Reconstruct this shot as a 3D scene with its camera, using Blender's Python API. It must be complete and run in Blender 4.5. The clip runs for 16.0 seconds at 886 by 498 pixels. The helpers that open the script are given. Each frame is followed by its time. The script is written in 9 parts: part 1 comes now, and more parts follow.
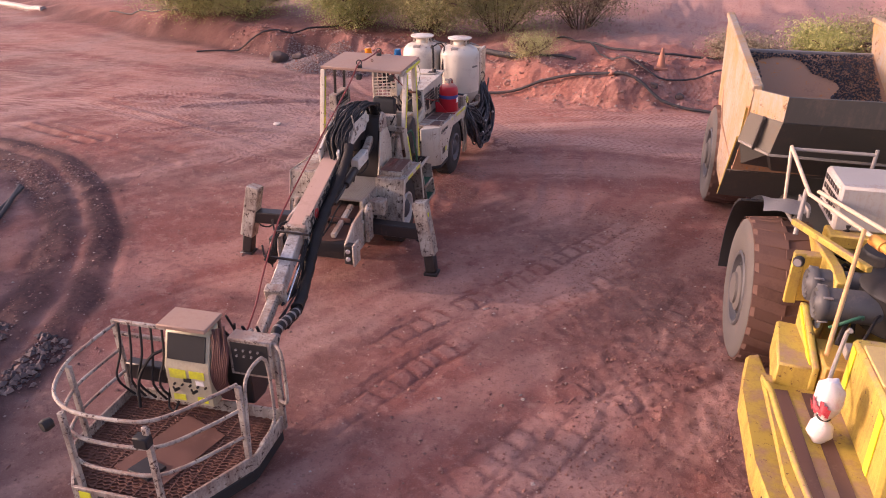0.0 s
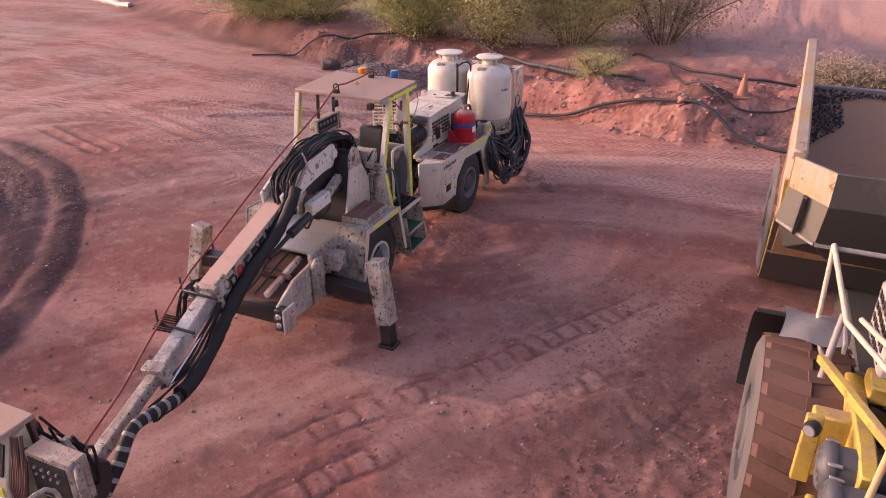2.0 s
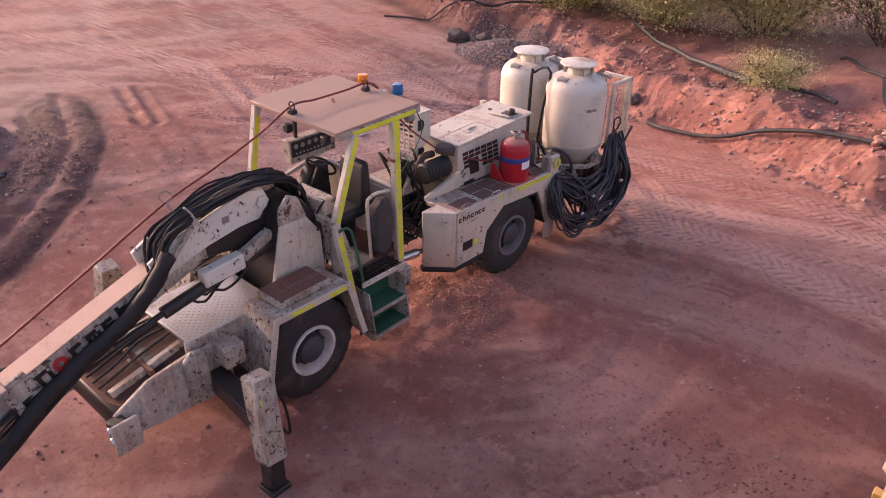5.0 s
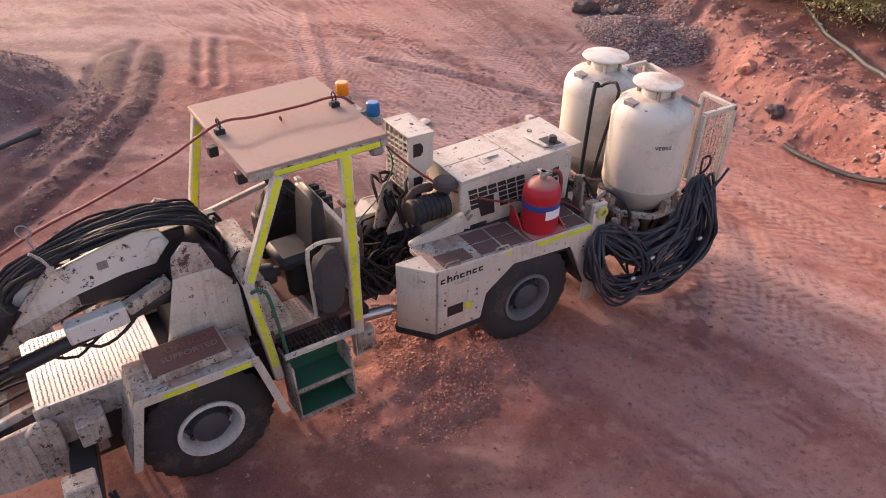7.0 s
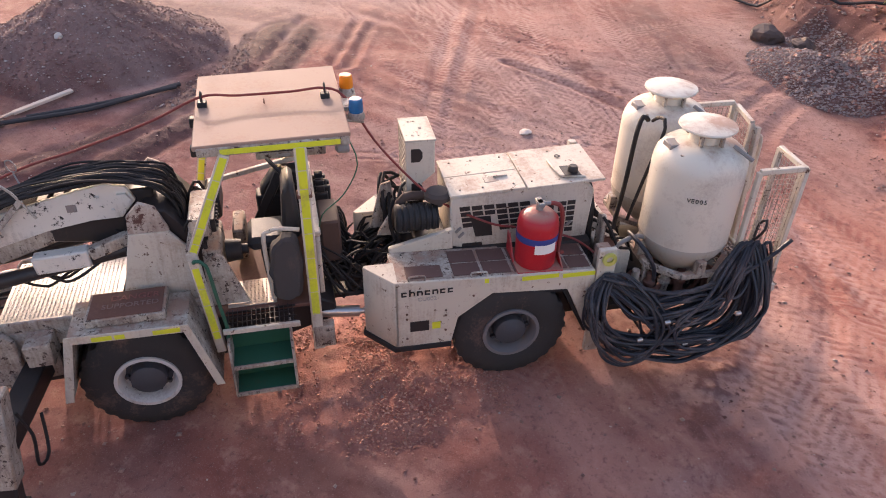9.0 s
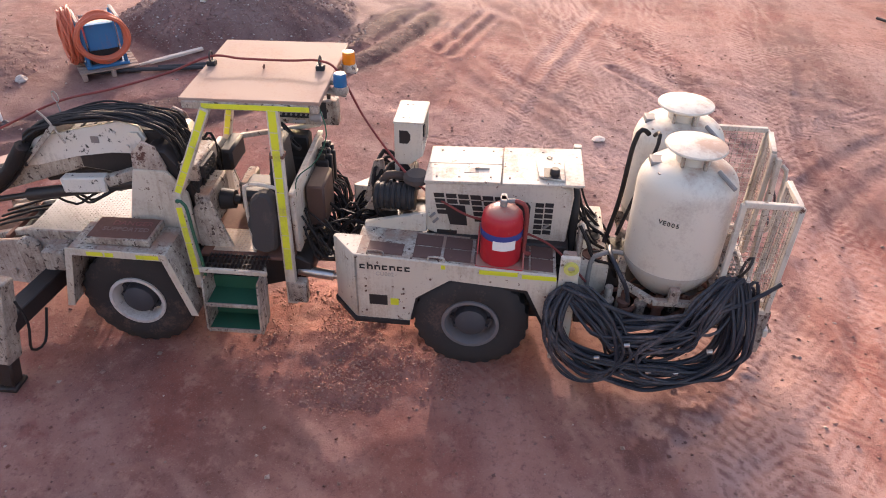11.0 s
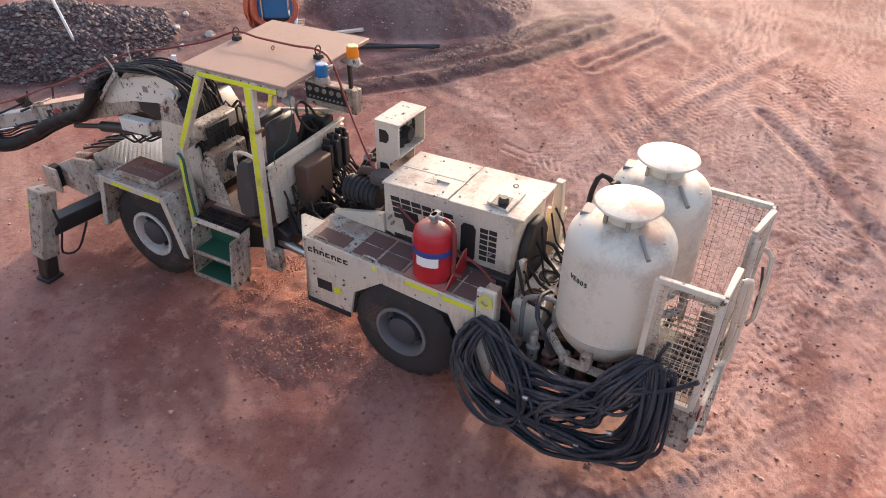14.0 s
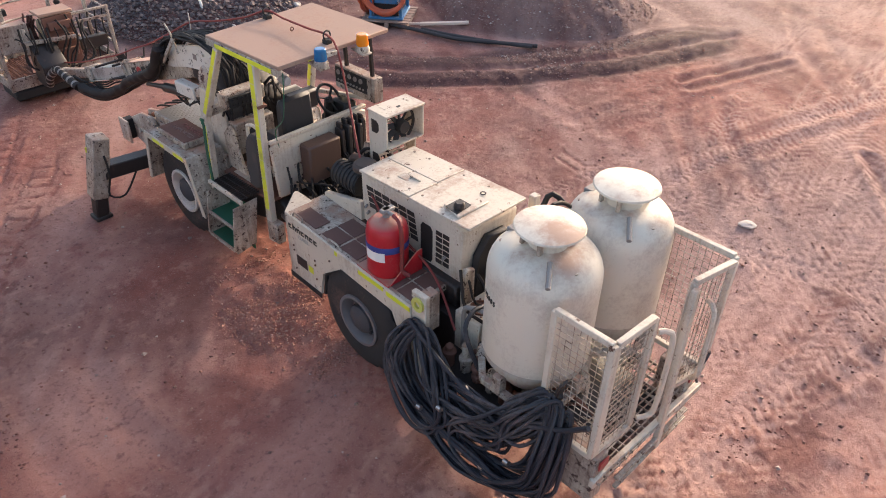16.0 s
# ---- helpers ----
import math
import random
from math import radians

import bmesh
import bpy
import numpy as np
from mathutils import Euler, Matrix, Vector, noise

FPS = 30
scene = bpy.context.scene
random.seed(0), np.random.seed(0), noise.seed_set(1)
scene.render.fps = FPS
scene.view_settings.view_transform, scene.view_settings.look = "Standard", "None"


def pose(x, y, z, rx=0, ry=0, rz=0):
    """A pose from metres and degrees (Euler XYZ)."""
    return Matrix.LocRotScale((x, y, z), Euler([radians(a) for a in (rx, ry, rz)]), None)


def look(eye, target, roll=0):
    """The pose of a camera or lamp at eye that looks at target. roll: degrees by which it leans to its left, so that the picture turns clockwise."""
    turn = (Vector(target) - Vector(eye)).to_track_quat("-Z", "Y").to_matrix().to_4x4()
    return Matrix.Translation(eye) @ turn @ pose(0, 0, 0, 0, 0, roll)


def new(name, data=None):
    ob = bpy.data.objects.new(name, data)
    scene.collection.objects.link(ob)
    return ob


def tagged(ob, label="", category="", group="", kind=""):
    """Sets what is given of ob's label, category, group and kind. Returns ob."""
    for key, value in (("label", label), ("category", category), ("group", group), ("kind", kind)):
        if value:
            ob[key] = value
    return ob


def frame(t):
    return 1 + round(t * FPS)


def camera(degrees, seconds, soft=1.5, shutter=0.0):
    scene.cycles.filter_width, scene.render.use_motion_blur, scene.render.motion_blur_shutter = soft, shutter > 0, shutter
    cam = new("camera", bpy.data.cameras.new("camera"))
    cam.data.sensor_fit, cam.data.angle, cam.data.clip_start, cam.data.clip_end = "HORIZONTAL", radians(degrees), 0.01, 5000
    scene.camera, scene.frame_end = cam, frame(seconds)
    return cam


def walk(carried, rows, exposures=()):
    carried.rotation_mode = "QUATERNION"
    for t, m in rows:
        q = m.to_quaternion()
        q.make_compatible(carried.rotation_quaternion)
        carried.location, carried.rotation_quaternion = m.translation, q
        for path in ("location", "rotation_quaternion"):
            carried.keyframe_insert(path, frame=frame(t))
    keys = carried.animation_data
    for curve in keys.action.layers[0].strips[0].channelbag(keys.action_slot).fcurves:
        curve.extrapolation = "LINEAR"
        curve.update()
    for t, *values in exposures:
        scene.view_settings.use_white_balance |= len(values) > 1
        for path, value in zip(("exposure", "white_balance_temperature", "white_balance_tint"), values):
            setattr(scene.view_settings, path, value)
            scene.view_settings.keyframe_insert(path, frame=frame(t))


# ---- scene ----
cam = camera(63.6, 16.0, soft=1.0)
METRES, EYE, TILT, LEAN, TURN = 19.5, 5.34, 0.0, 0.0, 13.9
ROWS = [
    (0.0, 0.0, 0.0, 0.0, -0.06, -26.44, 0.12),
    (0.5, 0.0263, 0.0225, -0.0009, 1.94, -26.44, 0.1),
    (1.0, 0.0496, 0.0507, -0.0018, 4.34, -26.43, 0.04),
    (1.5, 0.0709, 0.0831, -0.0024, 6.86, -26.42, 0.02),
    (2.0, 0.0922, 0.1173, -0.0029, 9.45, -26.4, 0.01),
    (2.5, 0.1112, 0.1525, -0.0038, 11.97, -26.39, -0.03),
    (3.0, 0.1285, 0.1885, -0.0038, 14.62, -26.56, -0.06),
    (3.5, 0.1438, 0.2229, -0.0043, 17.34, -26.92, -0.14),
    (4.0, 0.1557, 0.2586, -0.004, 20.87, -27.37, -0.2),
    (6.5, 0.1833, 0.4456, -0.0004, 38.38, -34.82, -0.4),
    (7.0, 0.1857, 0.4829, -0.0007, 42.86, -34.81, -0.5),
    (7.5, 0.191, 0.5148, -0.0011, 47.77, -34.79, -0.59),
    (8.0, 0.2018, 0.5412, -0.0015, 52.88, -34.85, -0.69),
    (8.5, 0.2185, 0.5629, -0.0024, 58.04, -34.95, -0.81),
    (9.0, 0.2383, 0.5823, -0.0035, 63.09, -35.01, -0.86),
    (9.5, 0.2561, 0.6026, -0.0037, 67.84, -35.14, -0.89),
    (10.0, 0.2687, 0.6253, -0.0036, 72.1, -35.25, -0.96),
    (12.5, 0.292, 0.7471, -0.0009, 91.82, -35.63, -1.0),
    (13.0, 0.2885, 0.772, 0.0001, 95.78, -35.71, -1.0),
    (13.5, 0.2799, 0.7966, 0.001, 100.06, -35.81, -0.99),
    (14.0, 0.2698, 0.8204, 0.0019, 104.0, -35.87, -0.97),
    (14.5, 0.2594, 0.8432, 0.0027, 108.29, -35.97, -0.96),
    (15.0, 0.2491, 0.8653, 0.0023, 112.23, -36.02, -0.92),
    (15.5, 0.2392, 0.8874, 0.003, 116.14, -36.15, -0.87),
    (16.0, 0.2293, 0.9087, 0.0028, 119.91, -36.51, -0.83),
]
walk(cam, [(t, pose(0, 0, EYE, TILT, LEAN, TURN) @ pose(METRES * x, METRES * y, METRES * z, 90 + pitch, roll, yaw)) for t, x, y, z, yaw, pitch, roll in ROWS],
     exposures=[(0.0, 1.39, 7150, 43), (4.0, 1.38, 7200, 43), (6.5, 1.52, 7150, 32), (8.5, 1.66, 7050, 27), (12.0, 1.85, 6950, 22), (16.0, 1.77, 7050, 16)])

# ---- light ----
SUN_EL, SUN_SIDE = 16.0, 8.0   # the sun stands low over the -x side, a little towards -y
world = bpy.data.worlds.new("sky")
scene.world = world
world.use_nodes = True
wn = world.node_tree.nodes
sky = wn.new("ShaderNodeTexSky")
sky.sky_type, sky.sun_disc = "NISHITA", False
sky.sun_elevation, sky.sun_rotation = radians(SUN_EL), radians(-90 - SUN_SIDE)
sky.air_density, sky.dust_density, sky.ozone_density = 1.0, 3.0, 1.0
wn["Background"].inputs["Strength"].default_value = 0.15
world.node_tree.links.new(sky.outputs[0], wn["Background"].inputs["Color"])
sun = new("sun", bpy.data.lights.new("sun", "SUN"))
sun.data.energy, sun.data.angle, sun.data.color = 1.08, radians(0.9), (1.0, 0.88, 0.775)
sun.matrix_world = look((-30, 0, 30 * math.tan(radians(SUN_EL))), (0, 30 * math.tan(radians(SUN_SIDE)), 0))


# ---- materials ----
def tree_of(name):
    m = bpy.data.materials.new(name)
    m.use_nodes = True
    nt = m.node_tree
    return m, nt, nt.nodes["Principled BSDF"]


def node(nt, kind, **inputs):
    n = nt.nodes.new(kind)
    for k, v in inputs.items():
        n.inputs[k.replace("_", " ")].default_value = v
    return n


def noise_tex(nt, coord, scale, detail=6.0, rough=0.6):
    n = node(nt, "ShaderNodeTexNoise", Scale=scale, Detail=detail, Roughness=rough)
    nt.links.new(coord, n.inputs["Vector"])
    return n.outputs["Fac"]


def ramp(nt, fac, lo, hi):
    r = nt.nodes.new("ShaderNodeMapRange")
    r.inputs["From Min"].default_value, r.inputs["From Max"].default_value = lo, hi
    nt.links.new(fac, r.inputs["Value"])
    return r.outputs["Result"]


def mix(nt, fac, a, b):
    m = nt.nodes.new("ShaderNodeMix")
    m.data_type = "RGBA"
    for sock, v in ((m.inputs["Factor"], fac), (m.inputs["A"], a), (m.inputs["B"], b)):
        if isinstance(v, (tuple, list)):
            sock.default_value = (*v, 1.0)
        elif isinstance(v, float):
            sock.default_value = v
        else:
            nt.links.new(v, sock)
    return m.outputs["Result"]


def math_node(nt, op, a, b):
    m = nt.nodes.new("ShaderNodeMath")
    m.operation = op
    for i, v in enumerate((a, b)):
        if isinstance(v, (int, float)):
            m.inputs[i].default_value = v
        else:
            nt.links.new(v, m.inputs[i])
    return m.outputs[0]


def surface(name, base, dirt=(0.28, 0.15, 0.12), amount=0.5, chips=0.0, chip=(0.10, 0.045, 0.03), rough=0.55, metal=0.0,
            bump=0.15, dust_up=0.0, scale=1.0, streak=True):
    """Painted or bare stuff under red dust: blotches of dirt, streaks, chips of rust and fine relief; dust settles on what faces up."""
    m, nt, b = tree_of(name)
    pos = nt.nodes.new("ShaderNodeNewGeometry").outputs["Position"]
    big = noise_tex(nt, pos, 2.2 * scale, 8.0, 0.65)
    fine = noise_tex(nt, pos, 38.0 * scale, 5.0, 0.7)
    grime = math_node(nt, "ADD", math_node(nt, "MULTIPLY", big, 0.7), math_node(nt, "MULTIPLY", fine, 0.3))
    if streak:
        mp = nt.nodes.new("ShaderNodeMapping")
        mp.inputs["Scale"].default_value = (26, 26, 1.8)
        nt.links.new(pos, mp.inputs["Vector"])
        grime = math_node(nt, "ADD", math_node(nt, "MULTIPLY", grime, 0.75), math_node(nt, "MULTIPLY", noise_tex(nt, mp.outputs[0], 1.0, 4.0), 0.25))
    grime = ramp(nt, grime, 0.66 - 0.3 * amount, 0.86 - 0.3 * amount)
    col = mix(nt, math_node(nt, "MULTIPLY", grime, 0.85), base, dirt)
    if chips:
        ch = ramp(nt, noise_tex(nt, pos, 11.0 * scale, 9.0, 0.75), 0.70 - 0.12 * chips, 0.73 - 0.12 * chips)
        col = mix(nt, ch, col, chip)
    if dust_up:
        nrm = nt.nodes.new("ShaderNodeSeparateXYZ")
        nt.links.new(nt.nodes.new("ShaderNodeNewGeometry").outputs["Normal"], nrm.inputs[0])
        up = math_node(nt, "MULTIPLY", ramp(nt, nrm.outputs["Z"], 0.55, 0.95), ramp(nt, big, 0.62 - 0.4 * dust_up, 0.80 - 0.4 * dust_up))
        col = mix(nt, math_node(nt, "MULTIPLY", up, 0.9), col, (0.36, 0.22, 0.165))
    nt.links.new(col, b.inputs["Base Color"])
    b.inputs["Metallic"].default_value = metal
    b.inputs["Specular IOR Level"].default_value = 0.3
    nt.links.new(math_node(nt, "ADD", math_node(nt, "MULTIPLY", grime, 0.3), rough), b.inputs["Roughness"])
    bp = node(nt, "ShaderNodeBump", Strength=bump, Distance=0.01)
    nt.links.new(fine, bp.inputs["Height"])
    nt.links.new(bp.outputs[0], b.inputs["Normal"])
    return m


def plain(name, base, rough=0.6, metal=0.0, **more):
    m, nt, b = tree_of(name)
    b.inputs["Base Color"].default_value, b.inputs["Roughness"].default_value, b.inputs["Metallic"].default_value = (*base, 1), rough, metal
    for k, v in more.items():
        b.inputs[k.replace("_", " ")].default_value = v
    return m


CREAM = surface("cream_paint", (0.55, 0.485, 0.405), (0.27, 0.18, 0.135), 0.58, 0.75, dust_up=0.2)
CREAM_WORN = surface("worn_cream_paint", (0.51, 0.45, 0.38), (0.14, 0.088, 0.07), 0.90, 1.2, (0.06, 0.035, 0.028), dust_up=0.45, scale=1.4)
BASKET = surface("basket_paint", (0.44, 0.385, 0.33), (0.13, 0.075, 0.06), 0.88, 1.15, (0.06, 0.03, 0.024), dust_up=0.45, scale=1.6)
CREAM_TANK = surface("tank_paint", (0.60, 0.545, 0.465), (0.36, 0.285, 0.24), 0.56, 0.30, (0.34, 0.27, 0.23), rough=0.42, dust_up=0.42, streak=False)
ROOF = surface("dusty_roof", (0.335, 0.215, 0.165), (0.25, 0.15, 0.115), 0.5, 0.0, rough=0.75, dust_up=0.3)
BOOM_TOP = surface("dusty_boom", (0.45, 0.29, 0.23), (0.30, 0.17, 0.13), 0.5, 0.1, rough=0.75)
TORN = surface("torn_paint", (0.62, 0.57, 0.51), (0.12, 0.085, 0.07), 0.50, 0.95, (0.022, 0.018, 0.018), rough=0.5, scale=0.8)
DECK = surface("deck_steel", (0.135, 0.072, 0.06), (0.30, 0.20, 0.165), 0.28, 0.2, rough=0.7)
RUST = surface("rusty_steel", (0.15, 0.068, 0.05), (0.25, 0.13, 0.10), 0.45, 0.3, rough=0.75)
# oily parts, and the painted shade of slots and holes
OIL = surface("oily_steel_and_slot_shade", (0.032, 0.026, 0.025), (0.13, 0.07, 0.058), 0.34, 0.0, rough=0.42)
BLACK = surface("black_plastic", (0.022, 0.021, 0.022), (0.10, 0.065, 0.058), 0.28, 0.0, rough=0.6)
HOSE = surface("rubber_hose", (0.030, 0.031, 0.039), (0.19, 0.15, 0.145), 0.50, 0.0, rough=0.42, streak=False)
HOSE_OLD = surface("oily_hose", (0.018, 0.015, 0.015), (0.10, 0.062, 0.055), 0.32, 0.0, rough=0.7, streak=False)
TYRE = surface("tyre_rubber", (0.035, 0.032, 0.032), (0.20, 0.12, 0.10), 0.42, 0.0, rough=0.8, streak=False)
TYRE_RED = surface("dusty_tyre", (0.115, 0.062, 0.05), (0.07, 0.038, 0.032), 0.5, 0.0, rough=0.9, streak=False)
TYRE_GREY = surface("tyre_sidewall", (0.088, 0.08, 0.078), (0.19, 0.125, 0.105), 0.40, 0.0, rough=0.8, streak=False)
SILVER = surface("bare_steel", (0.46, 0.44, 0.43), (0.17, 0.10, 0.08), 0.55, 0.35, (0.04, 0.03, 0.025), rough=0.28, metal=0.9)
GREY = surface("grey_paint", (0.24, 0.22, 0.21), (0.22, 0.135, 0.11), 0.50, 0.3, rough=0.6)
HUB = surface("hub_grey", (0.06, 0.06, 0.068), (0.16, 0.115, 0.10), 0.40, 0.0, rough=0.55)
YELLOW = surface("truck_yellow", (0.43, 0.31, 0.065), (0.20, 0.11, 0.055), 0.66, 0.8, (0.11, 0.055, 0.03), rough=0.5, dust_up=0.4, scale=1.3)
TAPE = surface("reflective_tape", (0.64, 0.64, 0.04), (0.30, 0.26, 0.10), 0.50, 0.0, rough=0.4, streak=False)
RED = surface("red_vessel", (0.44, 0.02, 0.028), (0.42, 0.18, 0.16), 0.42, 0.0, rough=0.35, dust_up=0.85)
RED_HOSE = surface("red_hose", (0.21, 0.040, 0.036), (0.20, 0.10, 0.085), 0.4, 0.0, rough=0.6, streak=False)
GREEN = surface("green_paint", (0.02, 0.10, 0.06), (0.10, 0.07, 0.055), 0.45, 0.0, rough=0.55)
BLUE_STRIPE = plain("blue_band", (0.03, 0.05, 0.22), 0.5)
WHITE = surface("white_label", (0.75, 0.73, 0.70), (0.45, 0.36, 0.32), 0.35, 0.0, rough=0.6)
LETTER = plain("black_lettering", (0.015, 0.013, 0.013), 0.55)
LETTER_RED = plain("red_lettering", (0.48, 0.03, 0.03), 0.55)
LETTER_GREY = plain("grey_lettering", (0.36, 0.34, 0.32), 0.6)
ORANGE_LENS = plain("orange_lens", (0.95, 0.30, 0.02), 0.15, 0.0, Transmission_Weight=0.35)
BLUE_LENS = plain("blue_lens", (0.01, 0.16, 0.40), 0.15, 0.0, Transmission_Weight=0.35)
GLASS_DARK = plain("lamp_glass", (0.55, 0.56, 0.58), 0.1, 0.7)
SEAT = surface("black_vinyl", (0.030, 0.030, 0.033), (0.16, 0.11, 0.10), 0.3, 0.0, rough=0.5)
CLOTH = surface("dusty_cloth", (0.060, 0.053, 0.052), (0.15, 0.105, 0.09), 0.42, 0.0, rough=0.9)
PANEL_YELLOW = surface("panel_cream", (0.46, 0.40, 0.28), (0.30, 0.22, 0.17), 0.5, 0.4)
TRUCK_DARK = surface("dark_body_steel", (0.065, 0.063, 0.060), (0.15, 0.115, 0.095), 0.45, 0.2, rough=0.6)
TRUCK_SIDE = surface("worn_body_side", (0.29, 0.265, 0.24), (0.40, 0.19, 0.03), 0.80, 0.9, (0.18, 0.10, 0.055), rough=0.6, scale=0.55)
TRUCK_BED = surface("rusty_bed", (0.33, 0.19, 0.12), (0.10, 0.075, 0.07), 0.42, 0.9, (0.48, 0.17, 0.04), rough=0.65, scale=0.55)


# ---- mesh helpers ----
ORIGIN = {}


def thing(name, at, label, category, group="", kind=""):
    ob = new(name)
    ob.empty_display_size = 0.2
    ob.location = at
    ORIGIN[ob.name] = Vector(at)
    return tagged(ob, label, category, group, kind)


def finish(bm, smooth):
    bmesh.ops.recalc_face_normals(bm, faces=bm.faces)
    if smooth:
        for f in bm.faces:
            f.smooth = True
        lim = radians(38)
        for e in bm.edges:
            if len(e.link_faces) == 2 and e.calc_face_angle(0) > lim:
                e.smooth = False


def part(name, bm, material, parent=None, label="", smooth=True):
    """One mesh object under a thing or a part, built in world places."""
    finish(bm, smooth)
    me = bpy.data.meshes.new(name)
    at = ORIGIN[parent.name] if parent else Vector()
    bm.transform(Matrix.Translation(-at))
    bm.to_mesh(me)
    bm.free()
    me.materials.append(material)
    ob = new(name, me)
    ob.parent = parent
    ORIGIN[ob.name] = at
    if label:
        ob["label"] = label
    return ob


def pieces(name, bm, material, parent=None, label="", smooth=True):
    """Each loose piece of a mesh as a part of its own."""
    left = set(bm.verts)
    while left:
        todo, island = [left.pop()], []
        while todo:
            v = todo.pop()
            island.append(v)
            for e in v.link_edges:
                o = e.other_vert(v)
                if o in left:
                    left.discard(o)
                    todo.append(o)
        one, new_of = B(), {}
        for v in island:
            new_of[v] = one.verts.new(v.co)
        for f in {f for v in island for f in v.link_faces}:
            one.faces.new([new_of[v] for v in f.verts])
        part(name, one, material, parent, label, smooth)
    bm.free()


def single(name, bm, material, at, label, category, group="", kind="", smooth=True):
    """A thing that is one mesh, with its origin at its base."""
    finish(bm, smooth)
    me = bpy.data.meshes.new(name)
    bm.transform(Matrix.Translation(-Vector(at)))
    bm.to_mesh(me)
    bm.free()
    me.materials.append(material)
    ob = new(name, me)
    ob.location = at
    ORIGIN[ob.name] = Vector(at)
    return tagged(ob, label, category, group, kind)


def B():
    return bmesh.new()


def prism(bm, poly, axis, a, b, bevel=0.0, m=None):
    """A polygon given in the two other axes, pulled along axis (0, 1 or 2) from a to b."""
    def at(p, d):
        q = [p[0], p[1]]
        q.insert(axis, d)
        return Vector(q)
    lo = [bm.verts.new(at(p, a)) for p in poly]
    hi = [bm.verts.new(at(p, b)) for p in poly]
    faces = [bm.faces.new(lo), bm.faces.new(hi[::-1])]
    n = len(poly)
    for i in range(n):
        faces.append(bm.faces.new((lo[i], hi[i], hi[(i + 1) % n], lo[(i + 1) % n])))
    if bevel:
        edges = list({e for f in faces for e in f.edges})
        out = bmesh.ops.bevel(bm, geom=edges, offset=bevel, segments=1, affect="EDGES", clamp_overlap=True)
        lo = [v for v in {v for f in out["faces"] for v in f.verts} | set(v for v in lo + hi if v.is_valid)]
        hi = []
    if m is not None:
        vs = {v for v in lo + hi if v.is_valid}
        for f in faces:
            if f.is_valid:
                vs |= set(f.verts)
        bmesh.ops.transform(bm, matrix=m, verts=list(vs))
    return bm


def box(bm, x0, x1, y0, y1, z0, z1, bevel=0.012, m=None):
    return prism(bm, [(x0, y0), (x1, y0), (x1, y1), (x0, y1)], 2, z0, z1, bevel, m)


def frame_of(p0, p1, up=(0, 0, 1)):
    p0, p1 = Vector(p0), Vector(p1)
    d = (p1 - p0).normalized()
    u = Vector(up)
    if abs(d.dot(u)) > 0.98:
        u = Vector((0, 1, 0))
    s = d.cross(u).normalized()
    u = s.cross(d)
    m = Matrix((s, d, u)).transposed().to_4x4()
    m.translation = p0
    return m, (p1 - p0).length


def beam(bm, p0, p1, w, h, bevel=0.008, up=(0, 0, 1)):
    """A square bar from p0 to p1, w across and h high."""
    m, n = frame_of(p0, p1, up)
    return box(bm, -w / 2, w / 2, 0, n, -h / 2, h / 2, bevel, m)


def cyl(bm, p0, p1, r0, r1=None, seg=20, caps=True):
    r1 = r0 if r1 is None else r1
    m, n = frame_of(p0, p1)
    return lathe(bm, ([(0, 0)] if caps else []) + [(r0, 0), (r1, n)] + ([(0, n)] if caps else []), m, seg)


def lathe(bm, profile, m, seg=32):
    """Rows of (radius, distance along the axis), turned round the y axis of m."""
    rings = []
    for r, d in profile:
        if r < 1e-6:
            rings.append([bm.verts.new(m @ Vector((0, d, 0)))])
        else:
            rings.append([bm.verts.new(m @ Vector((r * math.cos(2 * math.pi * i / seg), d, r * math.sin(2 * math.pi * i / seg)))) for i in range(seg)])
    for a, b in zip(rings, rings[1:]):
        if len(a) == 1 and len(b) == 1:
            continue
        for i in range(seg):
            j = (i + 1) % seg
            if len(a) == 1:
                bm.faces.new((a[0], b[i], b[j]))
            elif len(b) == 1:
                bm.faces.new((a[i], b[0], a[j]))
            else:
                bm.faces.new((a[i], b[i], b[j], a[j]))
    return bm


UPRIGHT = Matrix.Rotation(radians(90), 4, "X")   # turns the lathe's axis up


def upright(x, y, z):
    return Matrix.Translation((x, y, z)) @ UPRIGHT


def spline(pts, step=0.06, closed=False):
    """A smooth line through the points."""
    pts = [Vector(p) for p in pts]
    n = len(pts)
    out = []
    for i in range(n if closed else n - 1):
        p = [pts[(i + k) % n] if closed else pts[min(max(i + k, 0), n - 1)] for k in (-1, 0, 1, 2)]
        k = max(2, int((p[2] - p[1]).length / step))
        for j in range(k):
            t = j / k
            out.append(0.5 * (2 * p[1] + (p[2] - p[0]) * t + (2 * p[0] - 5 * p[1] + 4 * p[2] - p[3]) * t * t + (3 * p[1] - p[0] - 3 * p[2] + p[3]) * t ** 3))
    if not closed:
        out.append(pts[-1])
    return out


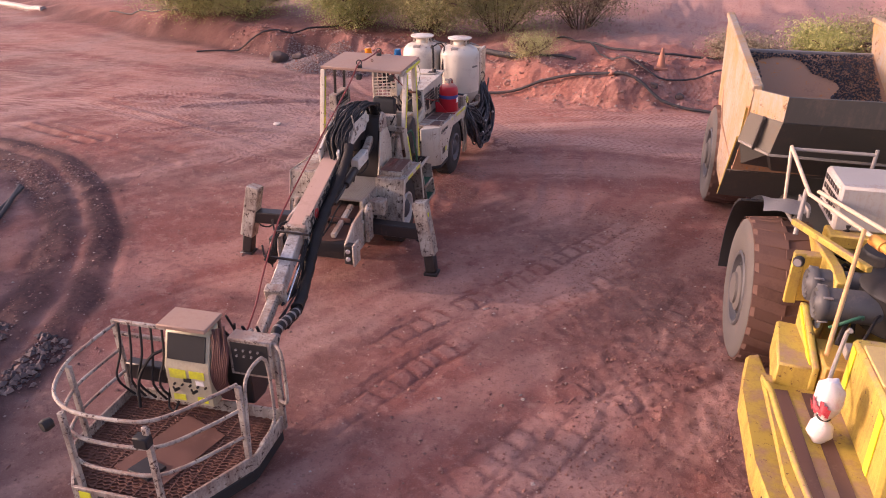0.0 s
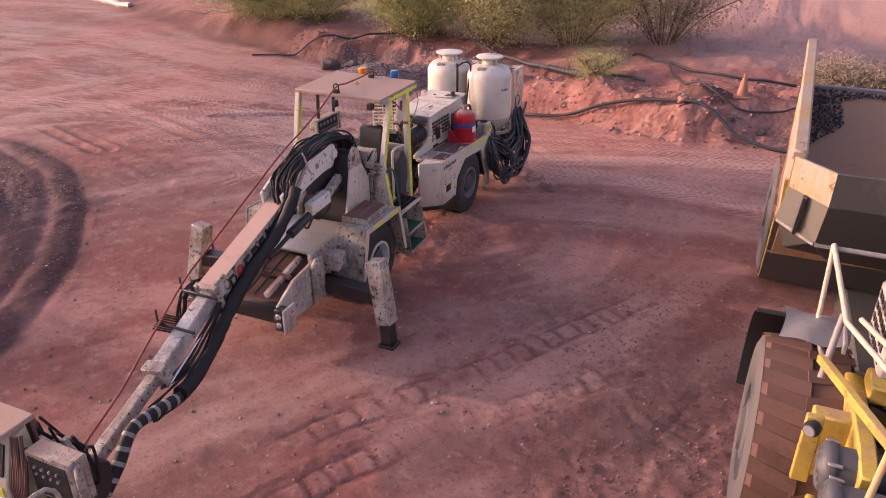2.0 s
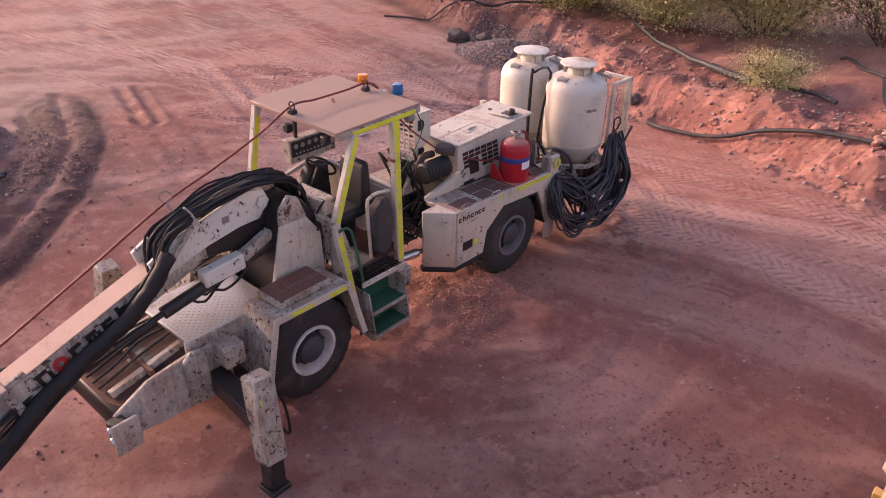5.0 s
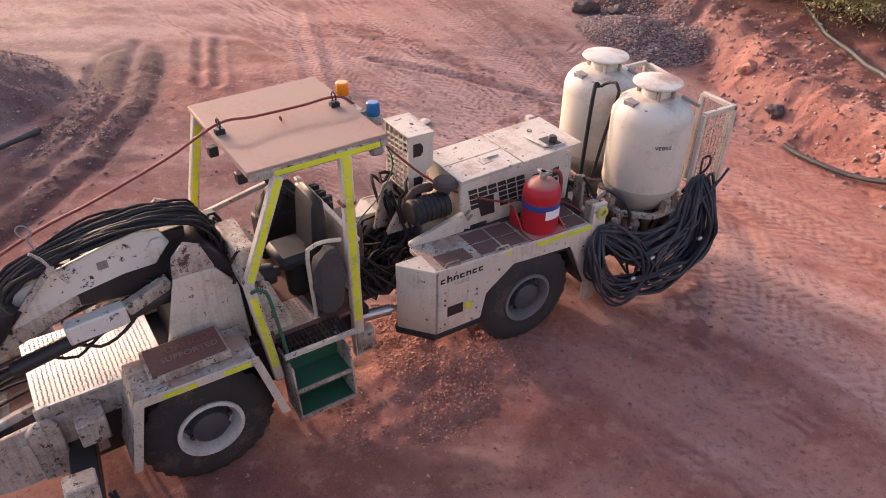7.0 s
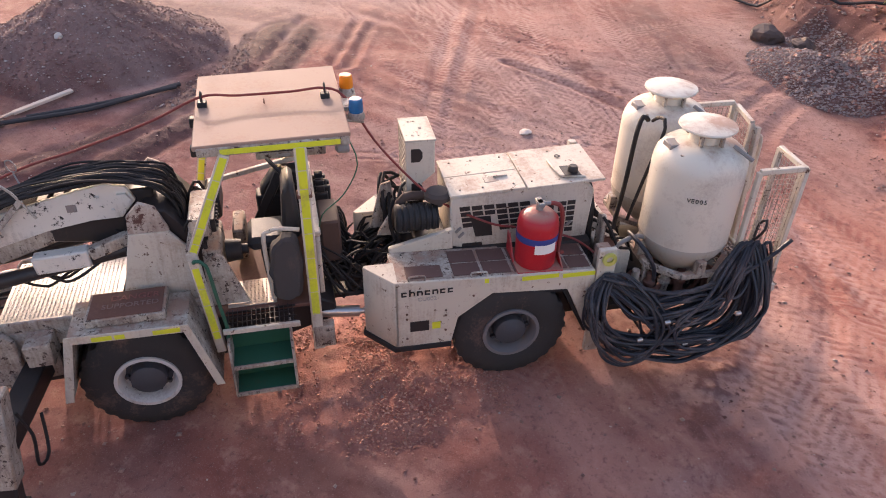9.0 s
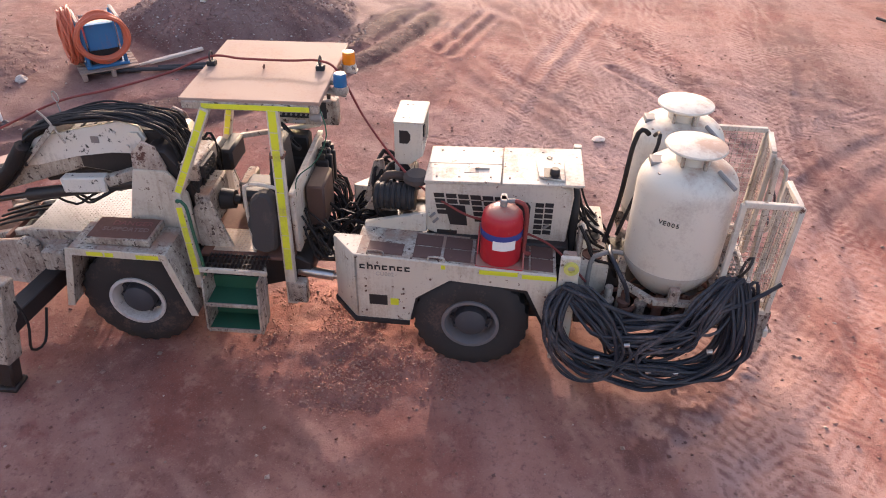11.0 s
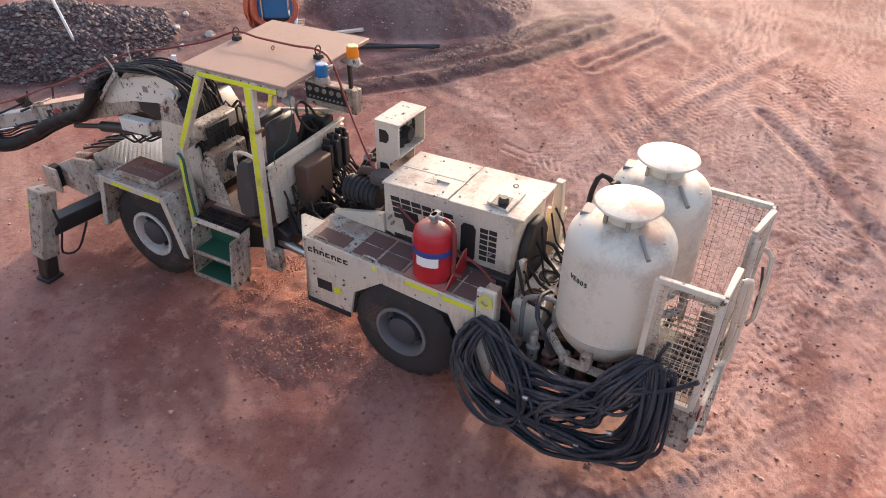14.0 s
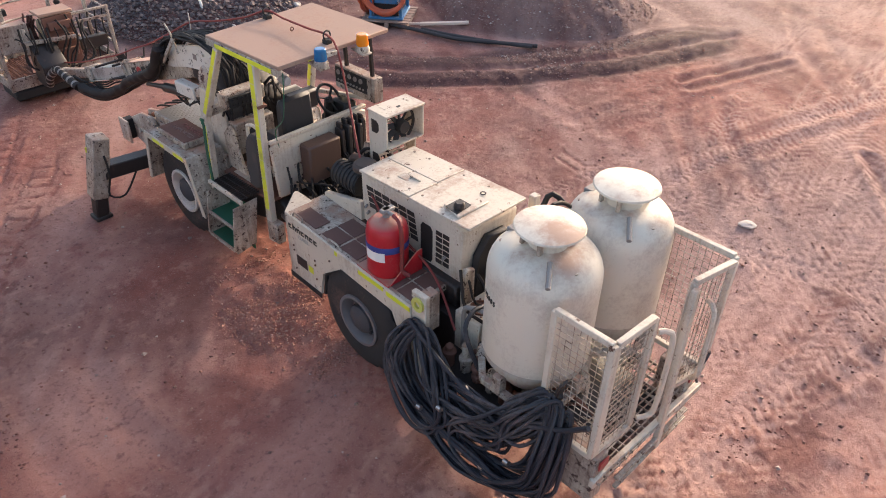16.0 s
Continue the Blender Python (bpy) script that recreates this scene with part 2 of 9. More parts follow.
def tube(bm, pts, r, seg=8, smooth=True, step=0.06, closed=False):
    line = spline(pts, step, closed) if smooth else [Vector(p) for p in pts]
    n = len(line)
    d = (line[1] - line[0]).normalized()
    side = d.orthogonal().normalized()
    rings = []
    for i, p in enumerate(line):
        a = line[(i - 1) % n] if closed or i else p
        b = line[(i + 1) % n] if closed or i < n - 1 else p
        d = (b - a).normalized()
        side = (side - d * side.dot(d)).normalized()
        up = d.cross(side)
        rings.append([bm.verts.new(p + r * (math.cos(2 * math.pi * k / seg) * side + math.sin(2 * math.pi * k / seg) * up)) for k in range(seg)])
    for i in range(n if closed else n - 1):
        a, b = rings[i], rings[(i + 1) % n]
        for k in range(seg):
            bm.faces.new((a[k], b[k], b[(k + 1) % seg], a[(k + 1) % seg]))
    if not closed:
        bm.faces.new(rings[0])
        bm.faces.new(rings[-1][::-1])
    return bm


def strands(name, lines, mat, parent, label="", seg=6, step=0.07, closed=False, m=None):
    """Single hoses, each a part of its own: rows of (points, radius)."""
    for pts, r in lines:
        bm = B()
        tube(bm, pts, r, seg, step=step, closed=closed)
        if m is not None:
            bm.transform(m)
        part(name, bm, mat, parent, label)


def words(text, size, m, material, parent, name="lettering", depth=0.003):
    """Raised letters whose text runs along the x axis of m and whose face is its z axis."""
    cu = bpy.data.curves.new("text", "FONT")
    cu.body, cu.size, cu.extrude, cu.resolution_u = text, size, depth, 3
    tmp = bpy.data.objects.new("text", cu)
    me = bpy.data.meshes.new_from_object(tmp)
    bpy.data.objects.remove(tmp)
    me.transform(Matrix.Translation(-ORIGIN[parent.name]) @ m)
    me.materials.append(material)
    ob = new(name, me)
    ob.parent = parent
    ORIGIN[ob.name] = ORIGIN[parent.name]
    return ob


def face_to(origin, along, up):
    """A matrix with x along, y up and z out of the face."""
    x = Vector(along).normalized()
    y = Vector(up)
    y = (y - x * y.dot(x)).normalized()
    m = Matrix((x, y, x.cross(y))).transposed().to_4x4()
    m.translation = origin
    return m


# ---- ground ----
def smooth_step(a, b, v):
    t = np.clip((v - a) / (b - a), 0, 1)
    return t * t * (3 - 2 * t)


def value_noise(x, y, seed):
    """Smooth noise from 0 to 1 on a unit lattice."""
    xi, yi = np.floor(x).astype(np.int64), np.floor(y).astype(np.int64)
    fx, fy = x - xi, y - yi
    fx, fy = fx * fx * (3 - 2 * fx), fy * fy * (3 - 2 * fy)

    def h(a, b):
        n = (a * 374761393 + b * 668265263 + seed * 974711) & 0xFFFFFFFF
        n = ((n ^ (n >> 13)) * 1274126177) & 0xFFFFFFFF
        return ((n ^ (n >> 16)) & 0xFFFF) / 65535.0
    return (h(xi, yi) * (1 - fx) + h(xi + 1, yi) * fx) * (1 - fy) + (h(xi, yi + 1) * (1 - fx) + h(xi + 1, yi + 1) * fx) * fy


def fbm(x, y, scale, seed, octaves=4):
    out, amp, total = 0, 1.0, 0
    for o in range(octaves):
        out = out + amp * value_noise(x * scale * 2 ** o + 17.3 * o, y * scale * 2 ** o - 9.1 * o, seed + o)
        total += amp
        amp *= 0.5
    return out / total


def line_field(x, y, pts):
    """Distance to a polyline, how far along it, and the side."""
    best = np.full(x.shape, 1e9)
    along = np.zeros(x.shape)
    side = np.zeros(x.shape)
    run = 0.0
    for (ax, ay), (bx, by) in zip(pts, pts[1:]):
        dx, dy = bx - ax, by - ay
        n = math.hypot(dx, dy)
        t = np.clip(((x - ax) * dx + (y - ay) * dy) / (n * n), 0, 1)
        d = np.hypot(x - ax - t * dx, y - ay - t * dy)
        s = (dx * (y - ay) - dy * (x - ax)) / n
        near = d < best
        best = np.where(near, d, best)
        along = np.where(near, run + t * n, along)
        side = np.where(near, s, side)
        run += n
    return best, along, side


def heap(x, y, cx, cy, rx, ry, h, turn=0.0):
    c, s = math.cos(turn), math.sin(turn)
    u, v = ((x - cx) * c + (y - cy) * s) / rx, (-(x - cx) * s + (y - cy) * c) / ry
    d = np.hypot(u, v) + 0.22 * (fbm(x, y, 1.1, 41) - 0.5)
    return h * np.clip(1 - d, 0, 1) ** 0.85, smooth_step(1.12, 0.92, d)


def arc_rut(cx, cy, r, a0, a1, n=14):
    return [(cx + r * math.cos(radians(a0 + (a1 - a0) * i / n)), cy + r * math.sin(radians(a0 + (a1 - a0) * i / n))) for i in range(n + 1)]


BANK = [(-60, 60), (-26, 29.0), (-17, 25.0), (-12, 22.8), (-7.5, 22.4), (-4.8, 20.6), (-3, 20.2), (0, 19.2), (2.2, 19.4), (6, 19.3), (14, 19.5), (40, 21)]
DARK_BERM = [(-13.5, 12.4), (-11.4, 11.7), (-9.9, 10.6), (-8.6, 9.2), (-7.6, 7.4), (-7.0, 5.4), (-6.8, 3.0)]
TREADS = [[(-3.9, 5.6), (-3.24, 6.5), (-2.82, 7.05), (-2.45, 7.8), (-2.04, 8.44), (-1.31, 9.41), (-0.7, 10.4), (0.1, 11.7)],
          [(-1.6, 4.8), (-1.08, 5.44), (-0.44, 6.45), (-0.05, 7.13), (0.82, 8.13), (1.3, 9.6)],
          [(-2.7, 5.9), (-1.98, 7.26), (-1.47, 8.05), (-0.94, 8.63), (-0.44, 9.23), (0.2, 10.0)],
          [(-0.75, 5.0), (-0.27, 5.98), (0.05, 6.62), (0.55, 7.1), (1.2, 7.6)]]
RUTS = [arc_rut(-22, 26, 13.5, -75, 5), arc_rut(-22, 26, 14.1, -75, 5), [(-13.8, 12.6), (-10.5, 14.4), (-7.6, 16.9), (-6.4, 18.4)],
        [(-13.2, 12.2), (-10.0, 13.9), (-7.0, 16.4)], [(-15, 16.5), (-9.7, 14.6), (-6.0, 13.2)], [(-15, 17.0), (-9.7, 15.1), (-6.0, 13.8)],
        [(-20, 13.5), (-12, 15.8), (-7, 19.0), (-1, 18.2), (5, 17.4)], [(-20, 14.1), (-12, 16.4), (-7, 19.7), (-1, 18.9), (5, 18.1)],
        arc_rut(-2.5, 24.5, 7.4, 190, 275), arc_rut(-2.5, 24.5, 6.8, 190, 275), arc_rut(-6.2, 13.6, 5.2, 30, 75), arc_rut(-6.2, 13.6, 4.6, 30, 78),
        [(-26, 20.0), (-18, 20.8), (-12, 20.2), (-8, 19.0)], [(-26, 21.2), (-18, 22.0), (-12, 21.2)], [(-11.5, 5.2), (-11, 7.6), (-9.6, 9.6), (-9.0, 12.5)],
        [(-1.4, 10.6), (-1.1, 13.0), (-1.6, 16.0)], [(-0.8, 10.6), (-0.4, 13.0), (-0.6, 16.0)], [(-24, 17.6), (-16, 14.4), (-9, 12.6)], [(-24, 18.2), (-16, 15.0), (-9, 13.2)]]
MOUND = (-3.42, 12.66)


def ground_at(x, y, fine=True):
    """Height of the ground, and three masks: dark gravel, red clay, loose stones."""
    x, y = np.asarray(x, float), np.asarray(y, float)
    z = 0.34 * smooth_step(4.5, 12.0, -x) + 0.30 * smooth_step(14.0, 19.5, y) * smooth_step(-6, 1, x)
    z = z + 0.05 * (fbm(x, y, 0.35, 3) - 0.5) * smooth_step(1.5, 4.0, np.hypot(x + 4.1, (y - 12) * 0.45))
    d, along, side = line_field(x, y, BANK)
    wob = 1.1 * (fbm(x, y, 0.5, 8) - 0.5)
    up = side + wob
    bank_h = 0.75 + 0.25 * (fbm(x, y, 0.8, 5) - 0.5) * 2
    bank = bank_h * smooth_step(-0.1, 1.0, up) * smooth_step(-30, -14, x) + 0.35 * smooth_step(-0.1, 0.9, up) * smooth_step(-14, -30, x)
    z = z + bank + 0.03 * np.clip(up - 1.5, 0, 60) + 0.10 * np.clip(up - 9, 0, 120)
    on_bank = smooth_step(-0.5, 0.2, up)
    rough_bank = on_bank * smooth_step(3.0, 1.2, up)
    z = z + rough_bank * 0.26 * (fbm(x, y, 2.2, 12, 5) - 0.45)
    d, along, side = line_field(x, y, DARK_BERM)
    lump = fbm(x, y, 1.3, 21)
    z = z + 0.08 * np.exp(-(d / 0.6) ** 2) * (0.4 + lump) - 0.07 * np.exp(-((side - 0.04) / 0.13) ** 2) * (d < 1) - 0.04 * np.exp(-((d - 0.62) / 0.12) ** 2)
    dark = smooth_step(0.95, 0.45, d + 0.7 * (fbm(x, y, 1.6, 33) - 0.5)) * 1.0 * (1 - 0.6 * np.exp(-((side - 0.04 + 0.25 * (lump - 0.5)) / 0.13) ** 2))
    stones = smooth_step(1.1, 0.4, d) * 0.7
    edge = line_field(x, y, BANK)
    dark = np.maximum(dark, 0.75 * smooth_step(0.9, 0.3, np.abs(edge[2] + wob - 0.2)) * smooth_step(-7.5, -10.5, x))
    for cx, cy, rx, ry, h, turn, dk in ((-13.0, 8.7, 2.2, 2.6, 1.25, 0.2, 0.42), (-7.5, 3.3, 1.9, 2.5, 0.95, 0.5, 1.0), (-9.6, 4.7, 1.7, 1.2, 0.22, 0.0, 0.7), (-9.2, 22.0, 1.5, 1.0, 0.5, 0.1, 0.55), (0.2, 20.3, 0.7, 0.5, 0.25, 0, 0.9)):
        hz, mask = heap(x, y, cx, cy, rx, ry, h, turn)
        z = z + hz * (1 + 0.25 * (fbm(x, y, 2.2, 51) - 0.5))
        dark = np.maximum(dark, mask * dk)
        stones = np.maximum(stones, mask)
    hz, clay = heap(x, y, MOUND[0] - 0.1, MOUND[1] + 0.15, 1.0, 1.5, 0.15, 0.0)
    z = z + hz * (0.7 + 0.6 * fbm(x, y, 3.0, 61))
    stones = np.maximum(np.maximum(stones, rough_bank * 0.8), clay * 0.9)
    near_heaps = np.hypot((x + 9.4) / 3.2, (y - 4.6) / 3.6) + 0.6 * (fbm(x, y, 0.7, 55) - 0.5)
    dark = np.maximum(dark, 0.55 * smooth_step(1.15, 0.6, near_heaps))
    clay = np.maximum(clay, on_bank * 0.7)
    clay = np.maximum(clay, 0.75 * smooth_step(16.0, 19.0, y) * smooth_step(-7, -3, x))
    if fine:
        for line in RUTS:
            d, along, side = line_field(x, y, line)
            near = d < 0.7
            w = 0.5 + 0.9 * value_noise(along * 0.6, np.zeros_like(along), 71)
            z = z + np.where(near, w * (-0.012 * np.exp(-(d / 0.10) ** 2) + 0.008 * np.exp(-((d - 0.22) / 0.09) ** 2)), 0)
            lug = (along * 9.0 + np.abs(side) * 5.0) % 1.0
            z = z + np.where(near & (d < 0.17), -0.006 * smooth_step(0.25, 0.4, lug) * smooth_step(0.95, 0.8, lug) * smooth_step(0.16, 0.12, d) * smooth_step(0.45, 0.6, w * 0.6), 0)
        for line in TREADS:
            d, along, side = line_field(x, y, line)
            side = side + 0.05 * (fbm(x, y, 2.5, 74) - 0.5)
            keep = smooth_step(0.30, 0.48, fbm(x, y, 0.9, 75)) * (0.6 + 0.8 * fbm(x, y, 3.0, 78))
            z = z + np.where(d < 0.6, 0.6 * np.exp(-((d - 0.33) / 0.06) ** 2) * 0.008 * keep, 0)
            stones = np.maximum(stones, 0.25 * smooth_step(0.7, 0.4, d))
        churn = smooth_step(2.2, 0.8, np.hypot(x - 1.0, (y - 8.2) * 0.5)) + smooth_step(1.6, 0.3, line_field(x, y, BANK)[0]) * 0.4
        z = z + np.clip(churn, 0, 1) * (0.06 * (fbm(x, y, 3.0, 77) - 0.5) + 0.05 * (fbm(x, y, 8.0, 76, 3) - 0.5))
        z = z + 0.024 * (fbm(x, y, 2.2, 81) - 0.5) + 0.011 * (fbm(x, y, 7.0, 85, 3) - 0.5) * (1 + 3.5 * stones)
    return z, dark, clay, stones


ROAD = [(-60, 33), (-24, 20), (-14, 16.6), (-8, 15.9), (-2, 17.2), (8, 17.6), (30, 18)]
YARD = [(-6.5, 2.0), (-2.6, 7.6), (0.3, 12.2), (1.5, 16.0)]


def sweep_at(x, y):
    """Pale dust swept into streaks along the wheel lines."""
    d, a, s = line_field(x, y, ROAD)
    s = s + 1.2 * (fbm(x, y, 0.25, 91) - 0.5)
    one = fbm(a * 0.16, s * 1.5, 1.0, 92, 5)
    d2, a2, s2 = line_field(x, y, YARD)
    s2 = s2 + 0.8 * (fbm(x, y, 0.4, 93) - 0.5)
    two = fbm(a2 * 0.30, s2 * 1.8, 1.0, 94, 5)
    k = smooth_step(12.0, 15.0, y + 0.5 * (x + 4) * (x < -4))
    return smooth_step(0.36, 0.64, one * k + two * (1 - k))


def random_track(rng):
    p = [(-25, rng.uniform(11, 25)), (-14, rng.uniform(11.5, 20)), (-6.5, rng.uniform(15, 19.2)), (2.5, rng.uniform(15.5, 19.0))]
    out = []
    for i in range(11):
        t = i / 10
        w = ((1 - t) ** 3, 3 * t * (1 - t) ** 2, 3 * t * t * (1 - t), t ** 3)
        out.append(tuple(sum(a * q[k] for a, q in zip(w, p)) for k in (0, 1)))
    return out


CLODS = [(-2.2, 15.6), (-3.1, 16.5), (-4.3, 17.25), (-5.7, 17.7), (-7.4, 18.0), (-9.9, 17.9), (-11.9, 17.3), (-13.4, 16.7)]
ZIGZAGS = [[(-2.6, 16.2), (-4.5, 17.1), (-6.5, 17.5), (-7.8, 17.65), (-9.5, 17.45), (-10.7, 17.3)], [(-5.6, 13.6), (-7.8, 14.3), (-9.9, 14.8), (-12.2, 15.4), (-15, 16.2)],
           [(-6.2, 13.2), (-8.2, 13.9), (-10.2, 14.4), (-12.4, 15.0)], [(-14.0, 16.3), (-11.3, 15.3), (-9.1, 14.7), (-6.8, 14.3)],
           [(-9.4, 20.2), (-8.2, 18.2), (-7.6, 16.0), (-8.0, 13.5)]]
LUG_LINES = [[(-3.88, 16.9), (-4.62, 17.04), (-5.68, 17.28), (-6.82, 17.47), (-8.42, 17.59)],
             [(-4.5, 17.28), (-5.77, 17.53), (-7.19, 17.97)]]
CROSS_RUTS = [[(-13.9, 13.9), (-11.5, 13.1)], [(-13.6, 14.15), (-11.3, 13.4)], [(-11.0, 16.4), (-9.4, 17.5), (-7.6, 18.6)]]
rng = random.Random(77)
PASSES = [random_track(rng) for k in range(16)] + [arc_rut(-3.0 + rng.uniform(-1, 1), 22 + rng.uniform(-1, 1), rng.uniform(4.5, 9.5), 185, 285, 10) for k in range(3)]


def marks_at(x, y):
    """Pressed tyre marks: a small change of height, and its relief shading as tone, pale (above 0.5) or dark."""
    dz, mark = np.zeros(x.shape), np.full(x.shape, 0.5)
    wear = fbm(x, y, 0.45, 101)

    def add(line, half, pitch, depth, tone, seed):
        xs, ys = [p[0] for p in line], [p[1] for p in line]
        near = (x > min(xs) - half - 0.3) & (x < max(xs) + half + 0.3) & (y > min(ys) - half - 0.3) & (y < max(ys) + half + 0.3)
        px, py = x[near], y[near]
        d, along, side = line_field(px, py, line)
        side = side + 0.12 * (fbm(px, py, 0.9, seed) - 0.5)
        d = np.abs(side) + 10 * (d > half + 0.4)
        keep = smooth_step(0.34, 0.56, fbm(px, py, 0.55, seed + 5)) * smooth_step(half + 0.02, half - 0.02, d)
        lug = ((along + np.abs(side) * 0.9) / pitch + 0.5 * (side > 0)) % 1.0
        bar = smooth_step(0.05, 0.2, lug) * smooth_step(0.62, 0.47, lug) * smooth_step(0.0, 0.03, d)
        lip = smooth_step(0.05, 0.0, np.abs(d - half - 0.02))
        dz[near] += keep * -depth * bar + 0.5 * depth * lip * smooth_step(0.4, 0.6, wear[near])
        # relief shade put into the colour: pressed bars darker, lips paler
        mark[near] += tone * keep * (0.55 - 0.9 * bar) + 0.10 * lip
    for k, line in enumerate(PASSES):
        add(line, 0.15 + 0.05 * (k % 3), 0.16, 0.0025, 0.24 if k % 2 else 0.32, 110 + 7 * k)
        if k % 2 == 0:
            off = [(a + 0.1, b + 1.75) for a, b in line]
            add(off, 0.15 + 0.05 * (k % 3), 0.16, 0.0018, 0.20, 111 + 7 * k)
    for k, line in enumerate(ZIGZAGS):
        add(line, 0.17, 0.13, 0.010, 0.36, 310 + 7 * k)
    for k, line in enumerate(LUG_LINES):
        add(line, 0.13, 0.10, 0.013, 0.55, 410 + 7 * k)
        add([(a + 0.42, b + 0.12) for a, b in line], 0.06, 0.10, 0.008, 0.40, 440 + 7 * k)
    for k, line in enumerate(TREADS):
        d, along, side = line_field(x, y, line)
        side = side + 0.10 * (fbm(x, y, 1.3, 74) - 0.5) + 0.07 * (fbm(x, y, 6.0, 73, 2) - 0.5)
        along = along + 0.16 * (fbm(x, y, 2.0, 76) - 0.5)
        keep = smooth_step(0.34, 0.52, fbm(x, y, 1.3, 75 + k)) * (0.4 + 1.1 * fbm(x, y, 5.0, 80)) * (d < 0.5)
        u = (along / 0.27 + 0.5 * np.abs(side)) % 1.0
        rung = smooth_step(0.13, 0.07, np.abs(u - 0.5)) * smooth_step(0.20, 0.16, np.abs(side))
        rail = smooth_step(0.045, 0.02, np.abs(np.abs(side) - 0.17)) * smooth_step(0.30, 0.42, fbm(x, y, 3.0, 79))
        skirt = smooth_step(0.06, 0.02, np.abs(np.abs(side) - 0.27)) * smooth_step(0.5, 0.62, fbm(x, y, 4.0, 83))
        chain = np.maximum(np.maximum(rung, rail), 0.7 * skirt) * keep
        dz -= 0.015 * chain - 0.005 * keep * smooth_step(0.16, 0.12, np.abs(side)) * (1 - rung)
        # chain prints darkened in their hollows, as painted relief shade
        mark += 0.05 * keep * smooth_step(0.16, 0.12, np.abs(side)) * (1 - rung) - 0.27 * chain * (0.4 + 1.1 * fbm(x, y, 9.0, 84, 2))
    for k, line in enumerate(CROSS_RUTS):
        deep = 0.7
        d, along, side = line_field(x, y, line)
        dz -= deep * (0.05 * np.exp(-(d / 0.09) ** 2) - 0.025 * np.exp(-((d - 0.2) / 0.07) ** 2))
        # rut bottom darkened along with its depth, as painted shade
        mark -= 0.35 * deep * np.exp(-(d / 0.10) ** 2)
    d, along, side = line_field(x, y, CLODS)
    clod = smooth_step(0.40, 0.15, d) * smooth_step(0.50, 0.60, fbm(x, y, 7.0, 501, 3))
    dz += 0.012 * clod
    mark -= 0.42 * clod
    lumps = smooth_step(0.60, 0.70, fbm(x, y, 5.0, 511, 4)) * smooth_step(0.45, 0.62, wear)
    dz += 0.005 * lumps
    mark -= 0.20 * lumps
    dust = smooth_step(1.15, 0.55, np.hypot((x + 1.3) / 1.7, (y - 9.6) / 2.6) + 0.7 * (fbm(x, y, 0.9, 531) - 0.5))
    dust = np.maximum(dust, 0.8 * smooth_step(1.1, 0.6, np.hypot((x + 0.4) / 1.1, (y - 12.2) / 1.5) + 0.7 * (fbm(x, y, 1.1, 541) - 0.5)))
    mark += 0.20 * dust * (0.5 + fbm(x, y, 2.5, 533))
    bank = line_field(x, y, BANK)
    # slope behind the bank made paler: sunlight put into the soil colour
    mark += 0.34 * smooth_step(2.5, 6.0, bank[2])
    grit = smooth_step(-0.6, 0.4, bank[2]) * smooth_step(4.5, 2.0, bank[2])
    mark -= 0.16 * grit * smooth_step(0.42, 0.58, fbm(x, y, 1.6, 557))
    # darker zone between the vehicles: part of the shade put into the soil colour
    yard = np.hypot((x - 0.3) / 3.4, (y - 11.6) / 5.2) + 0.9 * (fbm(x, y, 0.45, 551) - 0.5)
    mark -= 0.07 * smooth_step(1.15, 0.7, yard) * (0.4 + 1.2 * fbm(x, y, 1.2, 553))
    return dz, np.clip(mark, 0, 1)


def height(x, y):
    return float(ground_at(np.array([x]), np.array([y]))[0][0])


def spaced(lo, hi, step, far):
    """Even steps from lo to hi, then wider and wider ones out to far."""
    def onward():
        out, d, v = [], step, 0.0
        while v < far:
            d *= 1.045 if d < 0.4 else 1.3
            v += d
            out.append(v)
        return np.array(out)
    more = onward()
    return np.concatenate([lo - more[::-1], np.arange(lo, hi + step / 2, step), hi + more])


